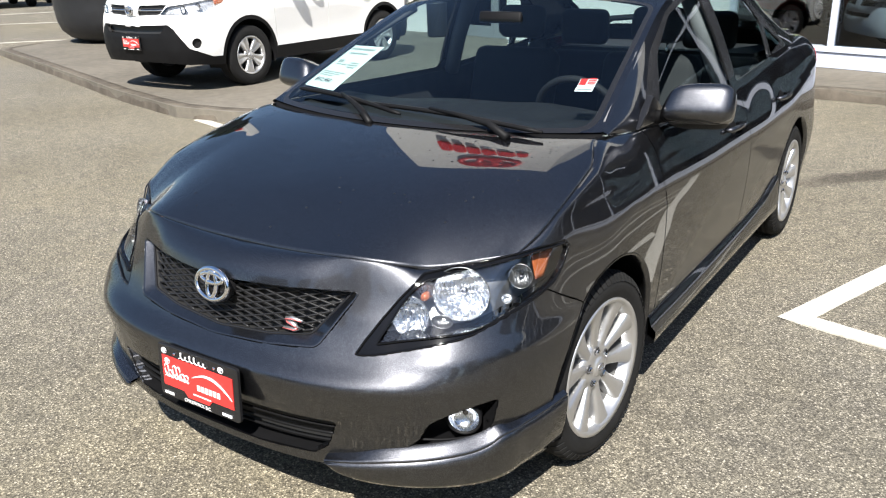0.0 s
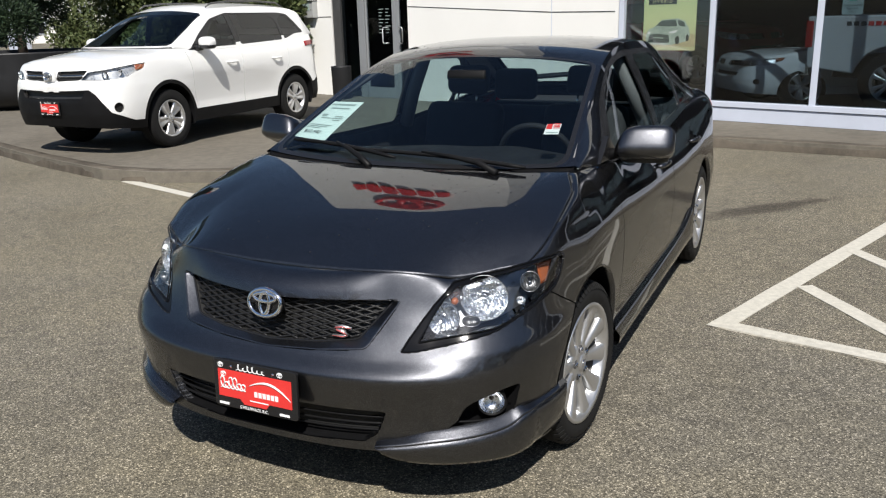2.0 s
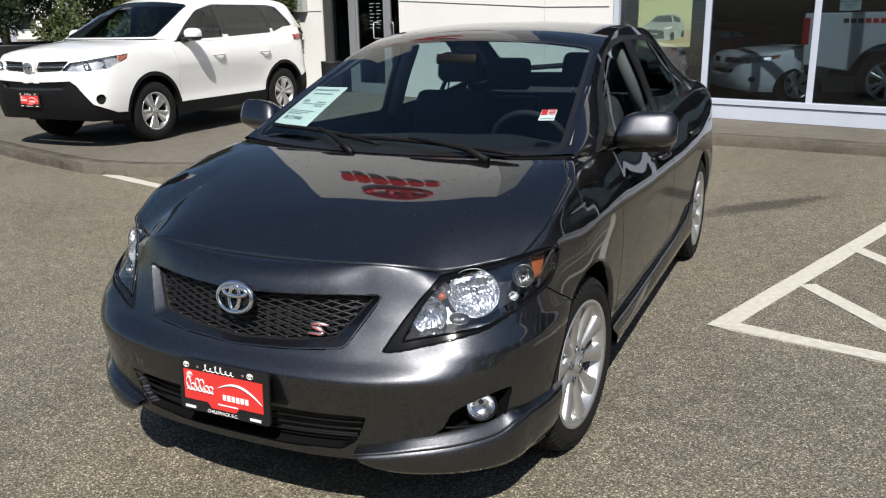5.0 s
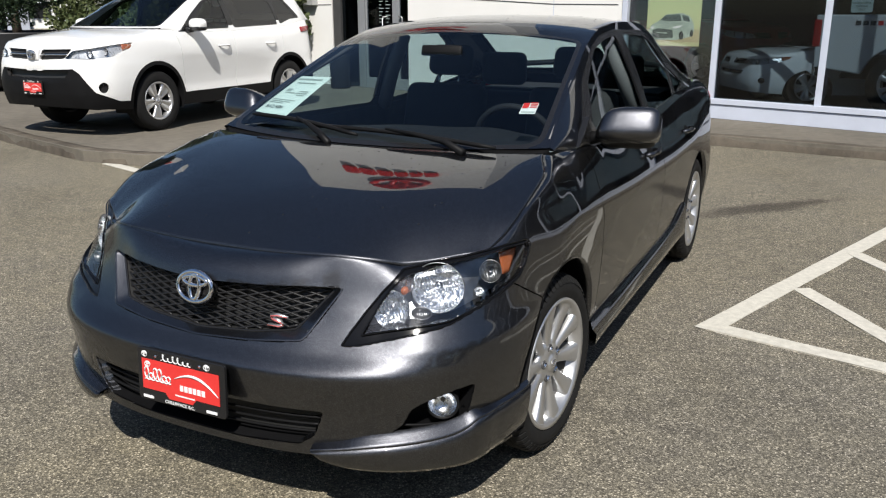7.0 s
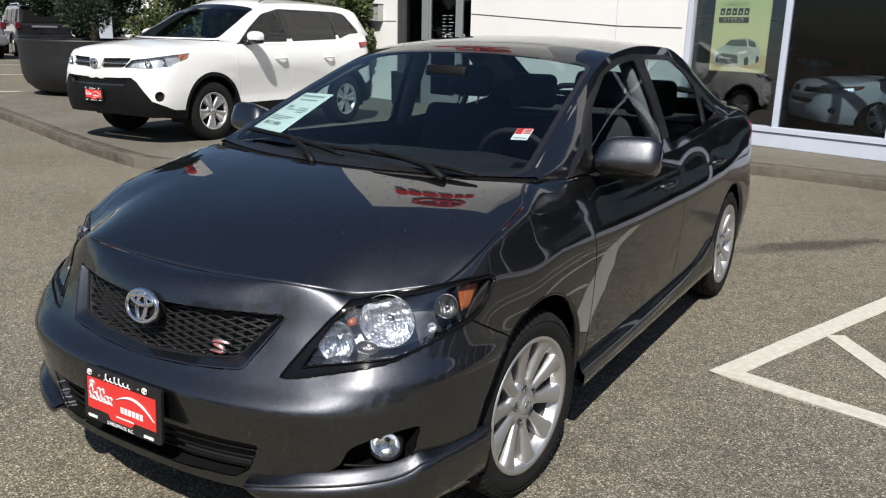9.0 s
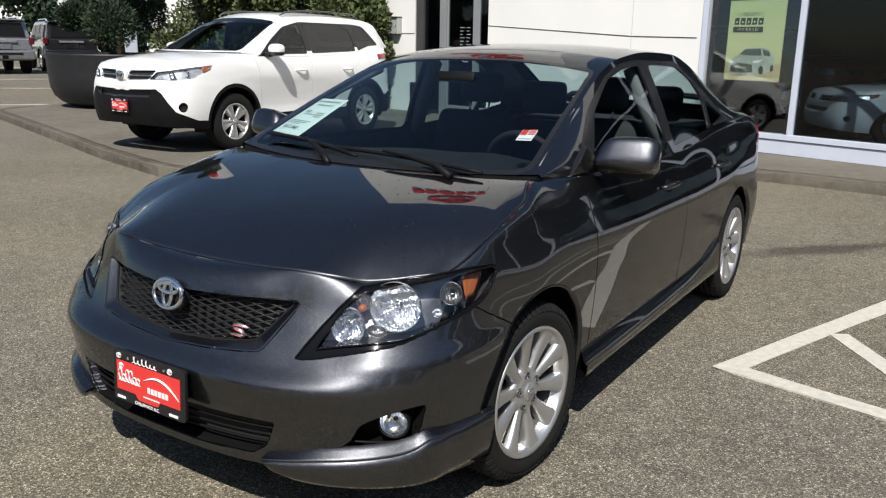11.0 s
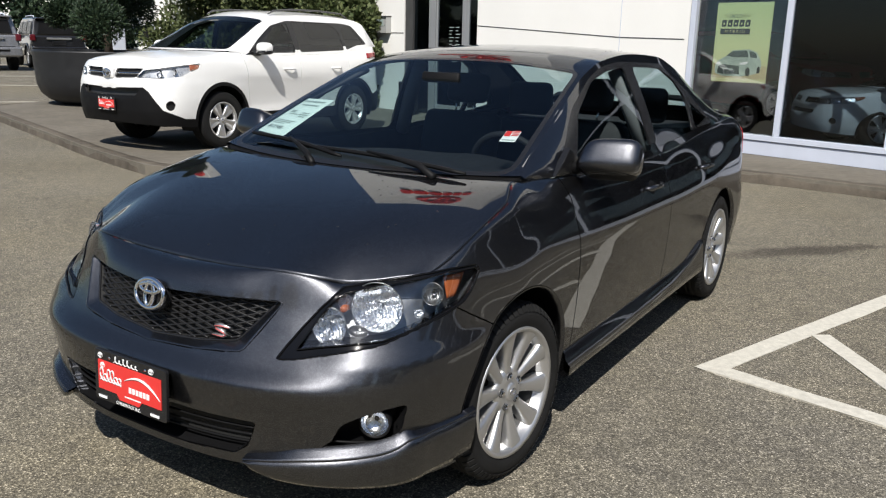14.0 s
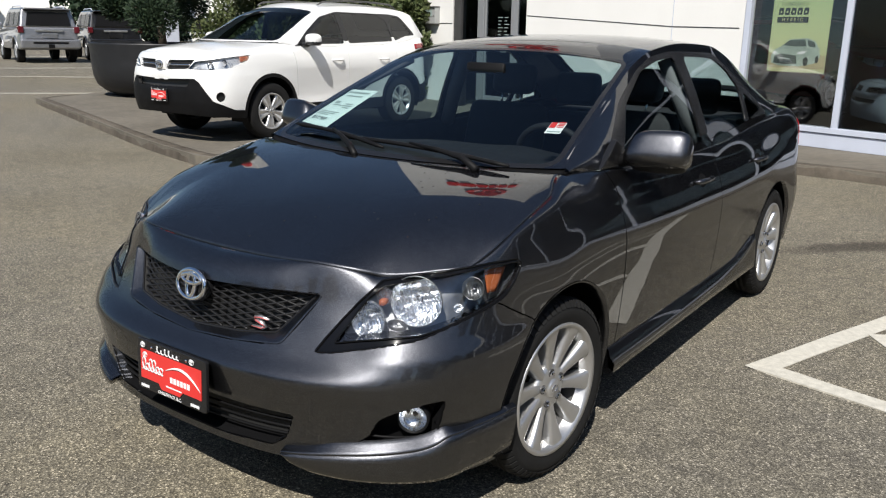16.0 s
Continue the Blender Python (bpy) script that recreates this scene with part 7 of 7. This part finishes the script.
# ---- behind the windows ----
def poster(x0, x1, z0, z1, d):
    p = thing("window_poster", (x0, fac(x0) + d, z0), "tall lime-yellow poster with a car picture inside the window", "poster", rz=wall_rot)
    w, h = (x1 - x0) * 1.044, z1 - z0
    part("sheet", box_bm(0, w, 0, 0.006, 0, h), M["poster"], p)

    def flat(pts, mat, layer, nm_="poster_shape"):
        part(nm_, prism(rounded([(a * w, b * h) for a, b in pts], 0.012, 3), -0.0012 - 0.0014 * layer, -0.0003 - 0.0014 * layer, "xz"), mat, p)
    text_on("poster_words", "THE", 0.062, pose(w * 0.20, -0.003, h * 0.83, 90), M["poster_grey"], p)
    text_on("poster_words", "BOLD", 0.062, pose(w * 0.37, -0.003, h * 0.83, 90), M["black_print"], p)
    text_on("poster_words", "NEW", 0.062, pose(w * 0.54, -0.003, h * 0.83, 90), M["poster_grey"], p)
    for k in range(5):
        a = 0.10 + k * 0.108
        flat([(a, 0.70), (a + 0.085, 0.70), (a + 0.095, 0.785), (a + 0.012, 0.785)], M["black_print"], 0, "poster_bar")
        flat([(a + 0.03, 0.722), (a + 0.058, 0.722), (a + 0.062, 0.75), (a + 0.034, 0.75)], M["poster"], 1, "poster_bar")
    part("poster_band", box_bm(w * 0.09, w * 0.63, -0.0025, -0.0005, h * 0.605, h * 0.675), M["black_print"], p)
    text_on("poster_words", "H Y B R I D", 0.062, pose(w * 0.36, -0.0045, h * 0.64, 90), M["poster"], p)
    # picture of a pale car on a road, three-quarter view
    flat([(0.0, 0.05), (1.0, 0.05), (1.0, 0.215), (0.0, 0.235)], M["poster_ground"], 0)
    flat([(0.06, 0.11), (0.05, 0.20), (0.10, 0.27), (0.24, 0.325), (0.36, 0.405), (0.66, 0.42), (0.80, 0.385), (0.88, 0.29), (0.90, 0.20), (0.87, 0.13), (0.72, 0.10), (0.56, 0.075), (0.2, 0.075)], M["poster_pale"], 1)
    flat([(0.25, 0.33), (0.36, 0.395), (0.62, 0.405), (0.66, 0.32), (0.45, 0.315)], M["poster_dark"], 2)
    flat([(0.69, 0.32), (0.66, 0.40), (0.78, 0.375), (0.82, 0.31)], M["poster_dark"], 2)
    flat([(0.10, 0.11), (0.12, 0.20), (0.22, 0.225), (0.50, 0.205), (0.52, 0.105), (0.3, 0.095)], M["poster_dark"], 2)
    flat([(0.07, 0.225), (0.11, 0.255), (0.16, 0.235), (0.12, 0.215)], M["white_print"], 3)
    flat([(0.50, 0.225), (0.52, 0.25), (0.68, 0.27), (0.62, 0.225)], M["white_print"], 3)
    flat([(0.64, 0.085), (0.62, 0.16), (0.67, 0.20), (0.71, 0.16), (0.70, 0.085)], M["black_print"], 2)
    flat([(0.83, 0.12), (0.83, 0.19), (0.86, 0.22), (0.885, 0.18), (0.88, 0.13)], M["black_print"], 2)
    flat([(0.20, 0.165), (0.40, 0.155), (0.40, 0.168), (0.20, 0.178)], M["poster_pale"], 3)


def poster_sheet():
    m = material("lime_poster", (0.42, 0.46, 0.2), 0.5)
    v = coords(m)
    g = m.node_tree.nodes.new("ShaderNodeSeparateXYZ")
    wire(m, v, g.inputs[0])
    wire(m, ramp(m, g.outputs["Z"], [(0.0, (0.52, 0.50, 0.27)), (0.45, (0.55, 0.60, 0.31)), (1.0, (0.47, 0.58, 0.28))]), bsdf(m).inputs["Base Color"])
    return m


M["poster"] = poster_sheet()
M["poster_grey"] = material("poster_grey_print", (0.24, 0.26, 0.12), 0.5)
M["poster_ground"] = grained("poster_road_print", (0.45, 0.38, 0.22), 0.5, 0.2, 4, 40)
M["poster_dark"] = grained("poster_dark_print", (0.06, 0.075, 0.07), 0.5, 0.5, 6, 40)
M["poster_pale"] = grained("poster_pale_print", (0.36, 0.43, 0.37), 0.5, 0.35, 5, 30)
poster(-1.066, -0.284, 1.06, 2.12, 0.125)
dp = thing("parking_sign", (1.560, fac(1.560) + 0.066, 1.51), "white and green accessible parking sign in the window", "sign", rz=wall_rot)
part("sign_board", prism(rounded([(0, 0), (0.24, 0), (0.24, 0.36), (0, 0.36)], 0.02), -0.006, 0.0, "xz"), M["paper"], dp)
for k, wd in enumerate(("HANDICAPPED", "PARKING", "ONLY")):
    text_on("sign_words", wd, 0.033, pose(0.12, -0.008, 0.105 - 0.036 * k, 90), M["black_print"], dp)
ring = [(0.12 + 0.085 * math.cos(t), -0.008, 0.245 + 0.085 * math.sin(t)) for t in np.linspace(0, 6.283, 36, endpoint=False)]
M["green_print"] = material("green_print", (0.02, 0.22, 0.16), 0.5)
part_py("sign_ring", *tube(ring, 0.006, 6, True), M["green_print"], dp)
M["blue_print"] = material("blue_print", (0.02, 0.12, 0.4), 0.5)
part_py("wheelchair_mark", *tube([(0.115, -0.009, 0.30), (0.117, -0.009, 0.26), (0.15, -0.009, 0.255), (0.165, -0.009, 0.20)], 0.008, 6), M["blue_print"], dp)
part_py("wheelchair_mark", *tube([(0.115 + 0.036 * math.cos(t), -0.009, 0.225 + 0.036 * math.sin(t)) for t in np.linspace(1.9, 6.0, 16)], 0.006, 6), M["blue_print"], dp)



def pickup(at, rz):
    """The rear of a white pickup truck: bed, tailgate, lamps, bumper, wheels, cab."""
    car = thing("pickup_truck", at, "white pickup truck on display inside the showroom", "truck", "showroom cars", rz)
    arc = [(0.50 * math.cos(t), 0.42 + 0.50 * math.sin(t)) for t in np.linspace(math.pi - 0.25, 0.25, 22)]
    side = [(1.12, 0.62), (1.15, 1.34), (-0.95, 1.34), (-0.95, 0.55)] + arc
    for x in (0.90, -0.98):
        part("bed_side", prism(side, x, x + 0.08, "yz", 0.02), M["white_car"], car)
    part("tailgate", box_bm(-0.88, 0.88, 1.06, 1.13, 0.66, 1.33, 0.02), M["white_car"], car)
    part("bed_floor", box_bm(-0.88, 0.88, -0.95, 1.06, 0.72, 0.78), M["plastic"], car)
    for x in (0.90, -0.99):
        lamp = part("tail_lamp", box_bm(x, x + 0.09, 1.06, 1.17, 0.90, 1.28, 0.02), M["red_lens"], car)
        part("reversing_lens", box_bm(x + 0.02, x + 0.093, 1.075, 1.174, 1.03, 1.12, 0.01), M["white_print"], lamp)
    part("rear_bumper", prism(rounded([(-0.95, 1.1), (0.95, 1.1), (0.85, 1.3), (-0.85, 1.3)], 0.06), 0.5, 0.68, "xy", 0.015), M["chrome"], car)
    cabp = [(-0.98, 0.5), (-0.98, 1.75), (-1.15, 1.88), (-2.4, 1.88), (-3.0, 1.3), (-4.2, 1.2), (-4.3, 0.5)]
    part("cab", prism(cabp, -0.94, 0.94, "yz", 0.05), M["white_car"], car)
    for x in (0.945, -0.95):
        part("cab_window", prism([(-1.15, 1.3), (-1.2, 1.78), (-2.35, 1.78), (-2.7, 1.32)], x, x + 0.006, "yz"), M["trim"], car)
    for k, (w, mat) in enumerate(((0.07, "dark_metal"), (0.07, "dark_metal"), (0.07, "dark_metal"), (0.07, "red_print"), (0.07, "red_print"), (0.07, "red_print"))):
        for x in (0.981, -0.985):
            part("side_mark", box_bm(x, x + 0.004, 0.62 - 0.095 * k - w, 0.62 - 0.095 * k, 1.2, 1.26), M[mat], car)
    for sg in (1, -1):
        wheel(car, (sg * 0.93, 0, 0.42), 0.42, 0.26, 0.27, sg, 10, M["rim"], pairs=True)
    part("chassis", box_bm(-0.5, 0.5, -4.0, 1.1, 0.45, 0.7), M["plastic"], car)
    return car


hatch = suv("showroom_car", (0.73, 11.33, PAD + 0.02), "white compact car on display inside the showroom", M["white_car"], -62, False, False, True, "showroom cars", fine=False)
hatch.scale = (0.89, 0.88, 0.71)
for w in hatch.children:
    if w.name.startswith("wheel"):
        w.matrix_basis = Matrix.Diagonal((1, 1, 0.88 / 0.71, 1)) @ w.matrix_basis
suv("showroom_car", (-0.6, 15.2, PAD + 0.02), "red car on display deep inside the showroom", M["red_car"], 60, False, False, True, "showroom cars", fine=False)
pickup((2.5, 11.05, PAD + 0.02), 90 + wall_rot)

# ---- trees across the road, unseen, added to close the other sides and darken reflections ----
for k in range(15):
    a = radians(-118 + 13.2 * k)
    r = 24 + (k * 29 % 7)
    tuft_tree("far_tree", (2 + r * math.cos(a), r * math.sin(a), 0), "unseen dark green tree added at the far edge of the car park", 7.5 + (k * 37 % 5) * 0.9, 3.2, M["pine"], 3200, 0.6, 90 + k, 0.16, 0.06, "leaf")
